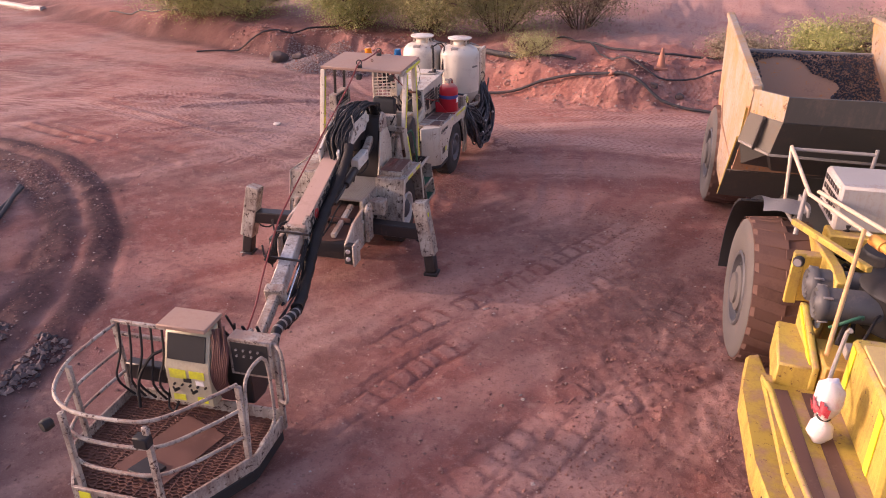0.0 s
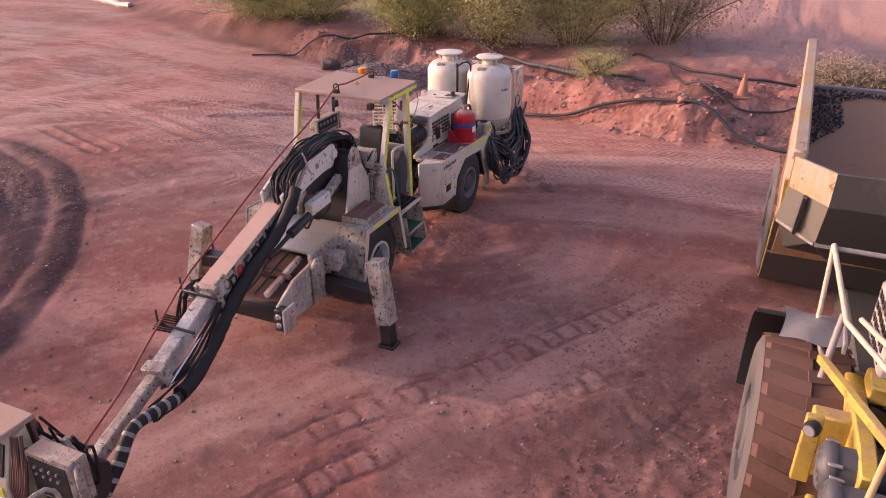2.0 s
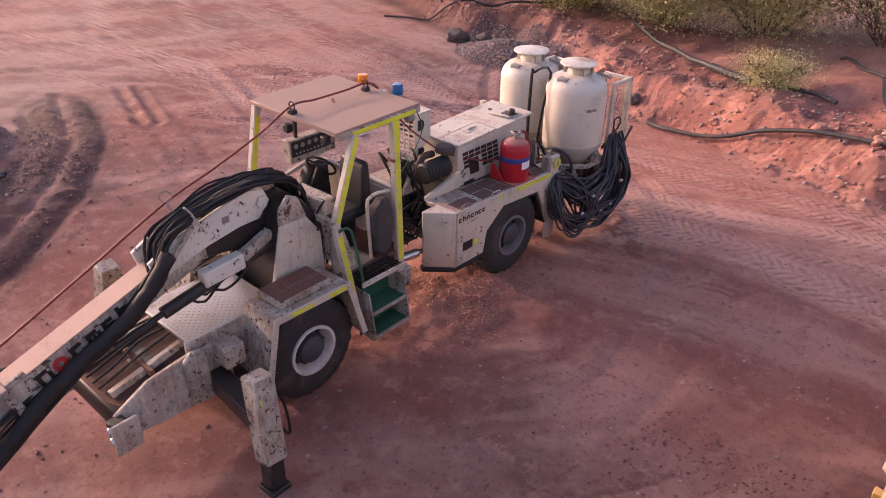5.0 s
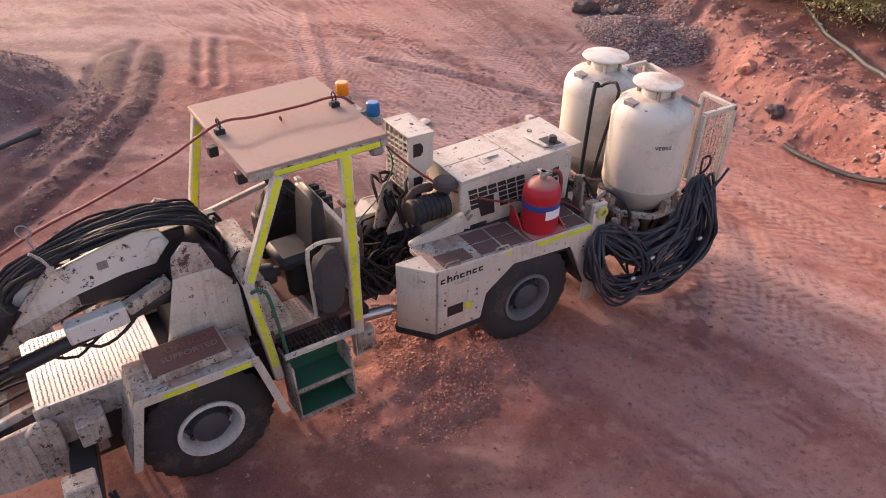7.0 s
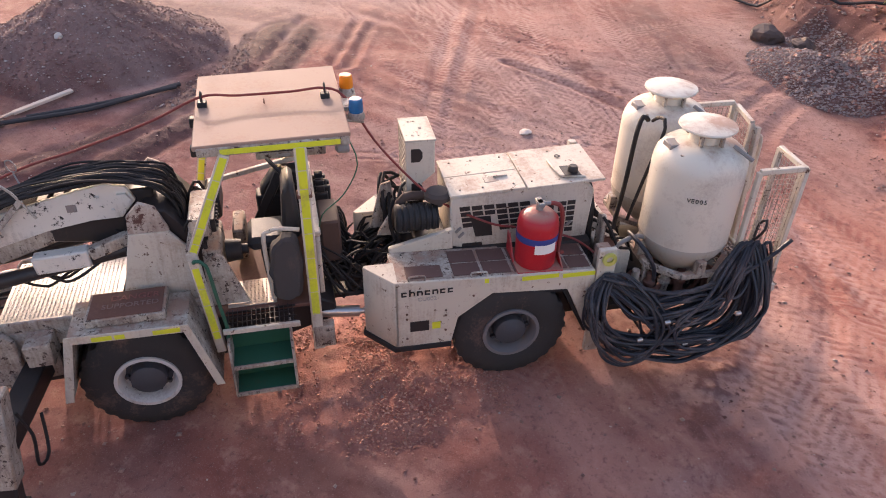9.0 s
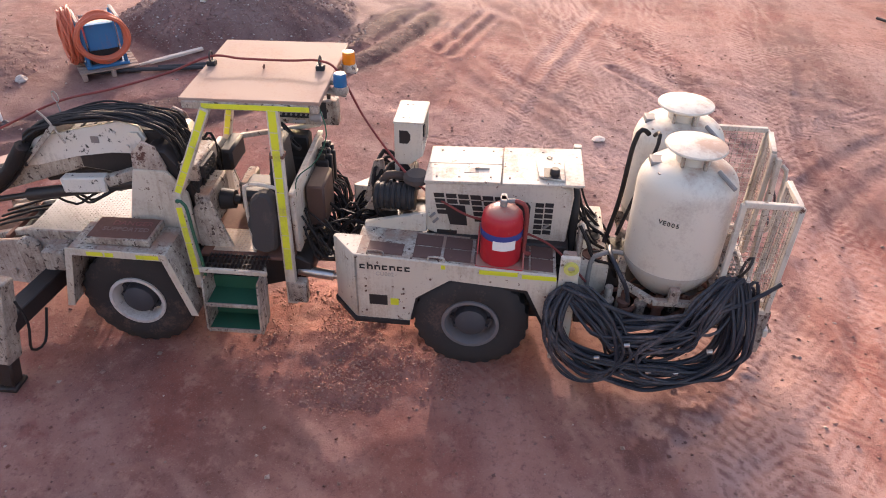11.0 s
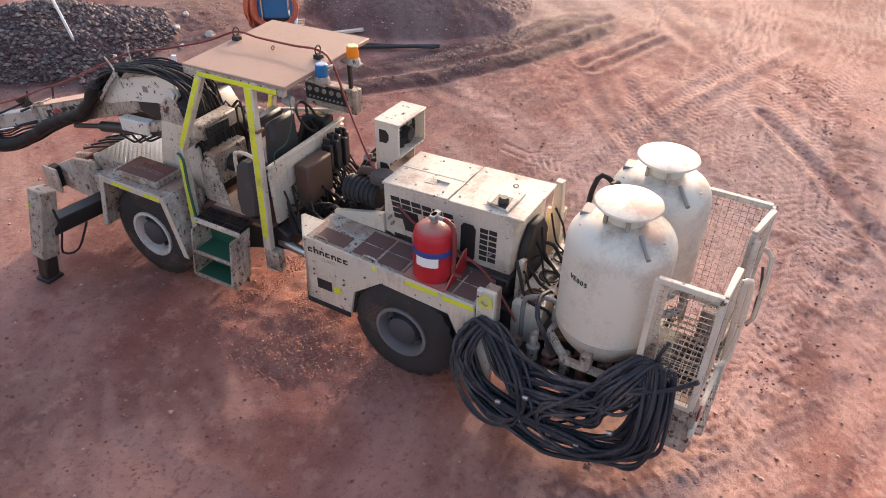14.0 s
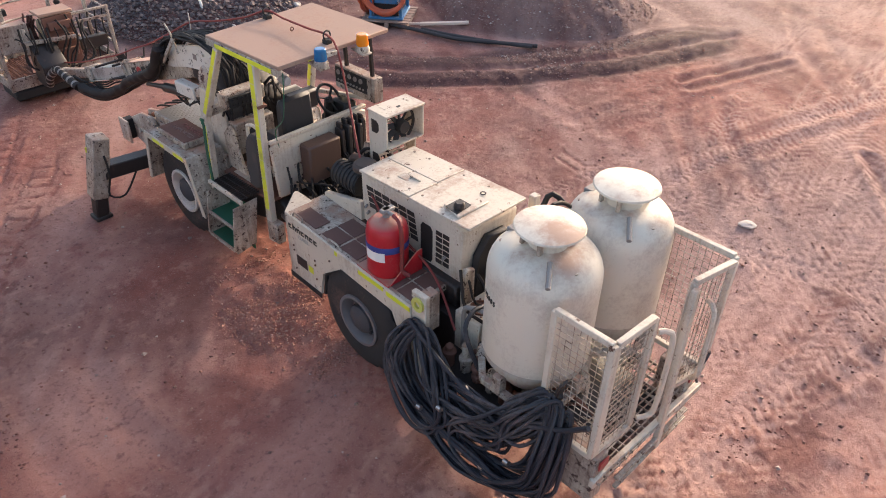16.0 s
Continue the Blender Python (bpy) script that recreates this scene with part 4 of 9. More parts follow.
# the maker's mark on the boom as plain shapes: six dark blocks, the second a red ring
NEAR = -1 if (m1 @ Vector((-0.12, 0, 0))).x > (m1 @ Vector((0.12, 0, 0))).x else 1
for i in range(6):
    y0 = n1 - 0.22 - i * 0.165
    bm = B()
    xs = NEAR * 0.1215
    xa, xb = min(xs, xs + NEAR * 0.004), max(xs, xs + NEAR * 0.004)
    if i == 1:
        q = m1 @ Matrix.Translation((xs, y0 - 0.06, 0.005)) @ Matrix.Rotation(radians(90), 4, "Z")
        lathe(bm, [(0.026, 0.004), (0.07, 0.004), (0.07, -0.004), (0.026, -0.004), (0.026, 0.004)], q, 20)
    else:
        h = 0.17 if i == 5 else 0.135
        box(bm, xa, xb, y0 - 0.04, y0, -0.065, -0.065 + h, 0, m1)
        box(bm, xa, xb, y0 - 0.11, y0 - 0.04, 0.028, 0.07, 0, m1)
        if i in (0, 3):
            box(bm, xa, xb, y0 - 0.135, y0 - 0.098, -0.065, 0.028, 0, m1)
        if i == 3:
            box(bm, xa, xb, y0 - 0.082, y0 - 0.06, -0.065, 0.028, 0, m1)
        if i == 4:
            box(bm, xa, xb, y0 - 0.12, y0 - 0.04, -0.065, -0.03, 0, m1)
            box(bm, xa, xb, y0 - 0.12, y0 - 0.04, -0.008, 0.014, 0, m1)
    part("mark", bm, LETTER_RED if i == 1 else LETTER, boom1, "red mark" if i == 1 else "black mark")
boom2 = boom_box(BOOM[2], BOOM[3], 0.17, 0.20, surface("scuffed_boom", (0.50, 0.475, 0.45), (0.14, 0.09, 0.075), 0.66, 0.9, (0.03, 0.025, 0.025), rough=0.45, metal=0.35), "boom_extension", "scuffed grey steel boom extension")
m2, n2 = frame_of(BOOM[2], BOOM[3])
bm = B()
box(bm, -0.12, 0.12, n2 - 0.10, n2 + 0.04, -0.13, 0.125, 0.012, m2)
part("end_flange", bm, CREAM_WORN, boom2)
bm = B()
box(bm, 0.06, 0.12, n2 - 0.14, n2 - 0.02, -0.05, 0.08, 0.01, m2)
part("guide_block", bm, BLACK, boom2)
bm = B()
cyl(bm, m2 @ Vector((0.13 * -NEAR * -1, -0.2, -0.08)), m2 @ Vector((0.13 * NEAR, n2, -0.10)), 0.016, seg=10)
part("chrome_rod", bm, plain("chrome", (0.7, 0.7, 0.7), 0.2, 1.0), boom2, "bright steel extension rod")
boom3 = boom_box(BOOM[3], BOOM[4] + Vector((0, -0.1, -0.03)), 0.12, 0.14, CREAM_WORN, "inner_boom", "pale inner boom section")
# rear rack for hoses on the extension
bm = B()
for f in (0.12, 0.55):
    p = m2 @ Vector((0, n2 * f, 0.11))
    beam(bm, p + Vector((-0.28, 0, 0.03)), p + Vector((0.22, 0, 0.02)), 0.025, 0.03, 0.004)
    beam(bm, p + Vector((-0.28, 0, 0.03)), p + Vector((-0.30, 0.02, 0.18)), 0.02, 0.02, 0.003)
pieces("hose_rack", bm, OIL, boom2)
rng = random.Random(5)
lines = []
for i in range(8):
    p = m2 @ Vector((-0.2 * NEAR, n2 * 0.05 + 0.03 * i, 0.05))
    lines.append(([p + Vector((0, 0.2, 0.1)), p + Vector((-0.08, 0.05, rng.uniform(-0.05, 0.1))), p + Vector((-0.06, -0.1, -0.22 - 0.1 * rng.random())), p + Vector((0.02, -0.25, -0.18)), p + Vector((0.06, -0.5, 0.02))], 0.011))
strands("looped_hose", lines, HOSE_OLD, boom2, "loop of thin dusty hose", 5)
lines = []
for i in range(7):
    f = i / 6
    lines.append(([m2 @ Vector((NEAR * (0.10 + 0.02 * (i % 3)), -0.25 + 0.1 * f, -0.02 - 0.03 * i)), m2 @ Vector((NEAR * (0.13 + 0.02 * (i % 2)), n2 * 0.3, -0.06 - 0.04 * i * f)), m2 @ Vector((NEAR * 0.12, n2 * 0.7, -0.10 - 0.03 * i)), m2 @ Vector((NEAR * 0.10, n2 + 0.1, -0.06))], 0.012))
strands("boom_line", lines, HOSE_OLD, boom2, "", 5)
# the thick sleeve of hoses along the boom and over the elbow
bm = B()
sx = 0.20
tube(bm, [(-3.80, 9.60, 2.0), (-3.82, 9.40, 1.74), (-3.85, 9.10, 1.50), (-3.86, 8.7, 1.32), (-3.84, 8.25, 1.10), (-3.80, 7.85, 0.84), (-3.72, 7.45, 0.70), (-3.62, 7.0, 0.70)], 0.072, 14, step=0.05)
for v_ in bm.verts:
    v_.co += 0.022 * noise.noise_vector(v_.co * 7) + 0.008 * noise.noise_vector(v_.co * 25)
part("hose_sleeve", bm, HOSE_OLD, veh, "black fabric sleeve round the boom hoses")
rng = random.Random(9)
lines = []
for i in range(14):
    o = lambda s: rng.uniform(-s, s)
    off = Vector((o(0.065), 0, o(0.065)))
    lines.append(([Vector(q) + off + Vector((o(0.025), o(0.04), o(0.025))) for q in ((-3.84, 9.62, 1.98), (-3.86, 9.40, 1.72), (-3.89, 9.10, 1.48), (-3.89, 8.7, 1.30), (-3.87, 8.25, 1.06), (-3.82, 7.85, 0.82), (-3.74, 7.45, 0.68), (-3.64, 7.0, 0.70), (-3.60, 6.6, 0.74))], rng.uniform(0.011, 0.02)))
strands("boom_cable", lines, HOSE_OLD, veh, "", 6, 0.09)
lines = []
for i in range(10):
    o = lambda s: rng.uniform(-s, s)
    p = Vector((-3.95 + o(0.12), 9.75 + 0.09 * i, 1.42 + 0.03 * i + o(0.06)))
    lines.append(([p, p + Vector((o(0.06), 0.15, -0.08 + o(0.06))), p + Vector((o(0.08), 0.35, o(0.06))), p + Vector((o(0.1), 0.6, 0.08 + o(0.08)))], 0.014))
strands("cylinder_hose", lines, HOSE_OLD, veh)
bm = B()
line = spline([(-3.58, 6.95, 0.70), (-3.56, 6.6, 0.78), (-3.55, 6.3, 0.80), (-3.50, 6.05, 0.62), (-3.52, 5.85, 0.42)], 0.02)
tube(bm, line, 0.06, 10, smooth=False)
wrapped = part("wrapped_hose", bm, HOSE_OLD, veh)
bm = B()
for i in range(4, len(line) - 3, 6):
    a, b = line[i], line[i + 2]
    cyl(bm, a, b, 0.064, seg=12, caps=False)
pieces("spiral_wrap", bm, GREY, wrapped, "grey spiral wrap on black hose")
rng = random.Random(7)
lines = []
for i in range(34):
    o = lambda s: rng.uniform(-s, s)
    x = -4.02 + o(0.17)
    lines.append(([(x * 0.5 - 1.93 + o(0.05), 9.50 + o(0.05), 1.78 + o(0.08)), (x + o(0.03), 9.62 + o(0.06), 2.05 + o(0.03)), (x + o(0.04), 9.9 + o(0.05), 2.20 + o(0.03)), (x + o(0.05), 10.3, 2.29 + o(0.03)), (x + o(0.05), 10.7, 2.31 + o(0.03)),
                   (x + o(0.06), 11.02 + o(0.04), 2.22 + o(0.04)), (x + o(0.08), 11.14 + o(0.05), 2.0 + o(0.06)), (x + o(0.1), 11.12 + o(0.05), 1.55)], rng.uniform(0.011, 0.019)))
strands("boom_hose", lines, HOSE_OLD, veh, "black hydraulic hose arching over the elbow", step=0.09)
bm = B()
prism(bm, [(9.75, 1.72), (10.5, 1.62), (10.9, 1.70), (10.95, 2.14), (10.4, 2.12), (9.8, 1.96)], 0, -4.18, -3.98, 0.02)
part("elbow_core", bm, OIL, veh, "oily black elbow of the boom")
bm = B()
tube(bm, [(-3.85, 10.02, 2.02), (-3.86, 9.95, 2.16), (-3.85, 9.90, 2.28), (-3.84, 9.84, 2.36)], 0.012, 6)
beam(bm, (-3.86, 9.5, 1.74), (-3.86, 9.95, 2.20), 0.03, 0.05, 0.005)
part("hose_guide", bm, CREAM_WORN, veh)

# work basket
FLOOR_Z = 0.34
PLAN = [(-3.07, 5.40), (-3.07, 4.76), (-3.50, 3.98), (-4.52, 3.98), (-4.92, 4.50), (-4.92, 5.40)]
bm = B()
prism(bm, PLAN, 2, FLOOR_Z - 0.03, FLOOR_Z - 0.012, 0)
basket = part("work_basket", bm, RUST, veh, "cream tubular work basket with a rusty mesh floor")
bm = B()
for i in range(5):
    a, b = PLAN[i], PLAN[i + 1]
    beam(bm, (*a, FLOOR_Z + 0.02), (*b, FLOOR_Z + 0.02), 0.03, 0.17, 0.006)
beam(bm, (*PLAN[5], FLOOR_Z + 0.04), (*PLAN[0], FLOOR_Z + 0.04), 0.03, 0.20, 0.006)
part("toe_board", bm, BASKET, basket)
bm = B()
inner = [(x * 0.985 - 0.06, y * 0.985 + 0.07) for x, y in PLAN]
prism(bm, inner, 2, FLOOR_Z - 0.26, FLOOR_Z - 0.08, 0.03)
part("rubber_skirt", bm, BLACK, basket, "black rubber skirt under the floor")


def inside(px, py, poly):
    c = False
    for (ax, ay), (bx, by) in zip(poly, poly[1:] + poly[:1]):
        if (ay > py) != (by > py) and px < (bx - ax) * (py - ay) / (by - ay) + ax:
            c = not c
    return c


bm = B()
for j in range(34):
    y = 4.02 + j * 0.041
    xs_in = [x for x in np.arange(-4.9, -3.07, 0.02) if inside(x, y, PLAN)]
    if len(xs_in) > 3:
        pts = [(x, y + (0.010 if (k // 2) % 2 else -0.010), FLOOR_Z) for k, x in enumerate(xs_in)]
        for p, q in zip(pts[::2], pts[2::2]):
            beam(bm, p, q, 0.009, 0.014, 0)
for i in range(13):
    x = -4.85 + i * 0.145
    ys_in = [y for y in np.arange(3.99, 5.39, 0.05) if inside(x, y, PLAN)]
    beam(bm, (x, ys_in[0], FLOOR_Z - 0.005), (x, ys_in[-1], FLOOR_Z - 0.005), 0.012, 0.02, 0)
tagged(part("mesh_floor", bm, RUST, basket, "rusty expanded metal floor"), kind="stuff")
bm = B()
prism(bm, [(-4.38, 4.36), (-3.78, 4.22), (-3.55, 5.02), (-4.1, 5.22)], 2, FLOOR_Z + 0.010, FLOOR_Z + 0.022, 0.003)
part("floor_plate", bm, RUST, basket, "red-brown steel plate on the floor")
bm = B()
prism(bm, [(-4.20, 4.32), (-3.93, 4.25), (-3.86, 4.45), (-4.12, 4.52)], 2, FLOOR_Z + 0.022, FLOOR_Z + 0.06, 0.004)
part("foot_pedal", bm, OIL, basket)
POSTS = [(-4.92, 5.40), (-4.86, 4.62), (-4.45, 4.02), (-3.62, 4.03), (-3.12, 4.72), (-3.07, 5.38)]
for x, y in POSTS:
    bm = B()
    beam(bm, (x, y, FLOOR_Z - 0.08), (x, y, 1.28 if y < 5.3 else 1.33), 0.06, 0.05, 0.008)
    part("post", bm, BASKET, basket)
for z, shrink in ((1.30, -0.06), (1.00, -0.10), (0.70, -0.03)):
    bm = B()
    c = Vector((-4.0, 4.8, 0))
    ring = [(-4.90, 5.36), (-4.92, 5.0), (-4.90, 4.62), (-4.72, 4.24), (-4.42, 4.04), (-4.05, 4.0), (-3.66, 4.04), (-3.45, 4.2), (-3.24, 4.50), (-3.11, 4.72)]
    tube(bm, [((x - c.x) * (1 + shrink * 0.3) + c.x, (y - c.y) * (1 + shrink * 0.3) + c.y, z) for x, y in ring], 0.0185, 10)
    part("guard_rail", bm, BASKET, basket, "round cream guard rail")
bm = B()
tube(bm, [(-3.10, 4.72, 0.45), (-3.08, 4.74, 1.0), (-3.08, 4.80, 1.30), (-3.07, 5.02, 1.36), (-3.06, 5.16, 1.28), (-3.06, 5.20, 0.9), (-3.07, 5.18, 0.5), (-3.09, 4.9, 0.42)], 0.018, 8)
part("gate_loop", bm, BASKET, basket)
bm = B()
tube(bm, [(-3.05, 5.36, 1.32), (-2.97, 5.30, 1.30), (-2.94, 5.28, 1.1), (-2.94, 5.28, 0.75), (-2.98, 5.3, 0.66), (-3.06, 5.34, 0.66)], 0.018, 8)
part("grab_rail", bm, BASKET, basket)
for z in (1.31, 1.16):
    bm = B()
    beam(bm, (-4.92, 5.40, z), (-4.30, 5.40, z), 0.045, 0.04, 0.006)
    part("rear_rail", bm, BASKET, basket)
lines = []
for i in range(5):
    x = -4.86 + 0.13 * i
    lines.append(([(x, 5.38, 1.3), (x + 0.02, 5.30, 1.0), (x - 0.03 + 0.05 * (i % 2), 5.22, 0.7), (x + 0.08, 5.3, 0.45)], 0.013))
lines += [([(-4.62, 5.15, 0.42), (-4.6, 5.2, 0.75), (-4.45, 5.3, 1.02), (-4.3, 5.38, 1.06)], 0.018), ([(-4.32, 5.3, 0.62), (-4.30, 5.2, 0.45), (-4.22, 5.18, 0.42), (-4.18, 5.24, 0.55)], 0.012)]
strands("basket_hose", lines, HOSE_OLD, basket)
bm = B()
box(bm, -4.82, -4.34, 5.30, 5.42, 0.66, 0.86, 0.012)
part("rear_beam", bm, OIL, basket)
bm = B()
prism(bm, [(5.22, 0.52), (5.22, 0.97), (5.34, 1.32), (5.52, 1.40), (5.56, 0.52)], 0, -4.27, -3.76, 0.01)
console = part("control_console", bm, PANEL_YELLOW, basket, "worn cream control console with yellow stickers")
bm = B()
prism(bm, [(5.232, 1.06), (5.322, 1.32), (5.335, 1.315), (5.25, 1.055)], 0, -4.23, -3.80, 0.0)
part("screen_recess", bm, BLACK, console)
bm = B()
box(bm, -4.29, -3.74, 5.24, 5.60, 1.41, 1.46, 0.01)
part("top_cover", bm, ROOF, console, "dusty brown top cover")
bm = B()
box(bm, -4.26, -3.77, 5.565, 5.60, 0.56, 1.40, 0.008)
for z in (0.72, 0.95, 1.18):
    box(bm, -4.20, -3.83, 5.60, 5.66, z, z + 0.14, 0.01)
part("back_plate", bm, RUST, console, "rusty brown back of the console")
for x0, x1, z0, z1, mt in ((-4.22, -4.03, 0.84, 0.95, TAPE), (-3.99, -3.82, 0.86, 0.95, TAPE), (-4.22, -4.08, 0.56, 0.63, TAPE), (-3.94, -3.82, 0.56, 0.63, TAPE), (-4.07, -3.98, 0.80, 0.85, LETTER), (-3.93, -3.84, 0.78, 0.83, WHITE)):
    bm = B()
    box(bm, x0, x1, 5.212, 5.219, z0, z1, 0)
    part("sticker", bm, mt, console)
bm = B()
for x in (-4.15, -3.94):
    cyl(bm, (x, 5.22, 0.70), (x, 5.16, 0.72), 0.018, seg=8)
    cyl(bm, (x, 5.16, 0.72), (x, 5.14, 0.78), 0.010, seg=8)
for i in range(5):
    cyl(bm, (-4.18 + i * 0.09, 5.22, 0.765), (-4.18 + i * 0.09, 5.195, 0.765), 0.012, seg=8)
pieces("lever", bm, LETTER, console)
bm = B()
box(bm, -3.56, -3.08, 5.32, 5.50, 0.92, 1.36, 0.012)
cb = part("control_box", bm, BASKET, basket)
bm = B()
box(bm, -3.52, -3.12, 5.312, 5.318, 0.96, 1.32, 0)
part("face_plate", bm, BLACK, cb)
bm = B()
for i in range(4):
    for j in range(2):
        cyl(bm, (-3.46 + i * 0.08, 5.312, 1.17 + 0.07 * j), (-3.46 + i * 0.08, 5.295, 1.17 + 0.07 * j), 0.012, seg=8)
part("switches", bm, GREY, cb)
rng = random.Random(3)
lines = []
for i in range(9):
    x = -3.74 + 0.02 * i
    lines.append(([(x, 5.36, 1.40 + rng.uniform(-0.1, 0.1)), (x + 0.03, 5.28, 1.15), (x - 0.02, 5.26, 0.85), (x + 0.02, 5.36, 0.55)], 0.016))
strands("console_hose", lines, surface("brown_hose", (0.10, 0.045, 0.04), (0.2, 0.11, 0.09), 0.5, 0.0, rough=0.6), basket)
lines = []
for i in range(14):
    o = lambda q: rng.uniform(-q, q)
    x = -4.40 + 0.085 * i
    lines.append(([(x, 5.62, 1.30 + o(0.12)), (x + o(0.08), 5.74 + o(0.05), 1.02 + o(0.1)), (x + o(0.1), 5.72 + o(0.06), 0.74 + o(0.1)), (-3.85 + 0.3 * (x + 3.85), 5.82, 0.58 + o(0.08))], rng.uniform(0.010, 0.018)))
strands("rear_hose", lines, HOSE_OLD, basket)
bm = B()
lathe(bm, [(0, 0.03), (0.05, 0.03), (0.06, 0.0), (0.05, -0.06), (0, -0.08)], Matrix.Translation((-4.62, 3.98, 1.13)) @ Matrix.Rotation(radians(160), 4, "Z"), 16)
part("work_lamp", bm, BLACK, basket)
bm = B()
box(bm, -3.72, -3.58, 3.95, 4.05, 1.08, 1.20, 0.012)
part("joystick_box", bm, BLACK, basket)
for x0, x1 in ((-4.45, -4.33), (-3.64, -3.52)):
    bm = B()
    box(bm, x0, x1, 3.957, 3.963, FLOOR_Z - 0.04, FLOOR_Z + 0.07, 0)
    part("reflective_tape", bm, TAPE, basket)
for i in range(6):
    bm = B()
    x0 = -4.25 + 0.085 * i
    box(bm, x0, x0 + 0.062, 3.956, 3.963, FLOOR_Z - 0.02, FLOOR_Z + (0.07 if i == 5 else 0.05), 0)
    part("mark", bm, LETTER_RED if i == 1 else LETTER, basket)
bm = B()
prism(bm, [(5.5, 0.40), (5.5, 1.05), (5.62, 1.05), (5.95, 0.75), (5.95, 0.50), (5.75, 0.36)], 0, -3.86, -3.46, 0.015)
part("basket_mount", bm, OIL, veh, "oily black swivel mount of the basket")
bm = B()
beam(bm, (-4.25, 5.75, 1.05), (-3.35, 5.62, 1.08), 0.06, 0.06, 0.006)
beam(bm, (-3.45, 5.60, 1.3), (-3.42, 5.62, 0.9), 0.05, 0.05, 0.006)
part("rear_frame_bar", bm, BASKET, basket)

# cab
ROOFQ = [(-3.53, 11.39), (-3.56, 12.64), (-5.0, 12.64), (-4.95, 11.38)]
bm = B()
prism(bm, ROOFQ, 2, 2.655, 2.70, 0.008)
for v_ in bm.verts:
    v_.co.z += 0.03 * (1 - (v_.co.x + 5.0) / 1.45) - 0.0
roof = part("canopy_roof", bm, ROOF, veh, "flat canopy roof under thick brown dust")
bm = B()
beam(bm, (-3.54, 11.42, 2.645), (-3.57, 12.63, 2.635), 0.06, 0.07, 0.006)
part("roof_edge", bm, CREAM_WORN, roof)
bm = B()
beam(bm, (-3.507, 11.60, 2.645), (-3.535, 12.55, 2.637), 0.006, 0.045, 0)
part("reflective_tape", bm, TAPE, roof, "yellow reflective tape")
bm = B()
lathe(bm, [(0.02, -0.006), (0.026, 0.0), (0.02, 0.006), (0.014, 0.0), (0.02, -0.006)], Matrix.Translation((-4.23, 11.97, 2.74)), 14)
part("lifting_eye", bm, RUST, roof)
for y in (11.45, 12.50):
    bm = B()
    box(bm, -4.32, -4.24, y - 0.04, y + 0.04, 2.70, 2.76, 0.008)
    lathe(bm, [(0.045, -0.008), (0.055, 0.0), (0.045, 0.008), (0.035, 0.0), (0.045, -0.008)], Matrix.Translation((-4.28, y, 2.80)), 14)
    part("hose_clamp", bm, BLACK, roof)


def taped_post(name, a, b, w, d, tape, label="", side=0.5):
    bm = B()
    beam(bm, a, b, w, d, 0.008, up=(0, 1, 0))
    p = part(name, bm, CREAM, veh, label)
    if tape:
        m, n = frame_of(a, b, (0, 1, 0))
        sx = w / 2 if (m @ Vector((w / 2, 0, 0))).x > (m @ Vector((-w / 2, 0, 0))).x else -w / 2
        lo, hi = min(sx, sx * 1.08), max(sx, sx * 1.08)
        t0 = n * tape[0]
        rng = random.Random(7)
        while t0 < n * tape[1]:
            t1 = min(t0 + rng.uniform(0.14, 0.36), n * tape[1])
            bm = B()
            box(bm, lo, hi, t0, t1 - 0.010, -d * 0.33, d * 0.33, 0, m)
            part("reflective_tape", bm, TAPE, p, "yellow reflective tape")
            t0 = t1
    return p


taped_post("cab_post", (-3.52, 11.63, 2.62), (-3.46, 11.24, 1.76), 0.075, 0.085, (0.02, 0.98), "slanted cream post with yellow tape")
taped_post("cab_post", (-3.45, 11.23, 1.78), (-3.34, 11.33, 0.75), 0.075, 0.085, (0.14, 0.86))
taped_post("cab_post", (-3.55, 12.22, 2.62), (-3.50, 12.20, 0.48), 0.075, 0.105, (0.0, 0.80), "upright cream post with yellow tape")
taped_post("cab_post", (-4.93, 11.45, 2.66), (-4.93, 11.20, 1.55), 0.075, 0.085, (0.1, 0.9))
bm = B()
beam(bm, (-3.555, 12.15, 2.17), (-3.555, 12.28, 2.17), 0.11, 0.035, 0.005)
part("clamp_band", bm, RUST, veh)
bm = B()
for z in (0.55, 0.62, 0.69):
    bolts(bm, [(-3.46, 12.30, z)], (1, 0, 0), 0.018, 0.014)
box(bm, -3.57, -3.46, 12.16, 12.36, 0.50, 0.76, 0.01)
part("post_foot", bm, CREAM_WORN, veh)
bm = B()
tube(bm, [(-3.40, 11.24, 1.70), (-3.36, 11.26, 1.74), (-3.34, 11.34, 1.70), (-3.30, 11.38, 1.4), (-3.28, 11.42, 1.0), (-3.30, 11.40, 0.92)], 0.016, 8)
part("hand_rail", bm, GREEN, veh, "green hand rail")
bm = B()
beam(bm, (-3.44, 11.22, 1.76), (-4.0, 11.24, 1.80), 0.06, 0.09, 0.008)
part("cab_rail", bm, CREAM_WORN, veh)
bm = B()
box(bm, -4.15, -3.62, 11.22, 11.40, 1.80, 1.98, 0.015)
part("valve_console", bm, CREAM_WORN, veh)
bm = B()
box(bm, -3.98, -3.66, 11.40, 11.44, 1.82, 1.95, 0.004)
bolts(bm, [(-3.94 + 0.06 * (i % 5), 11.44, 1.86 + 0.06 * (i // 5)) for i in range(10)], (0, 1, 0), 0.012, 0.02)
part("console_face", bm, BLACK, veh)
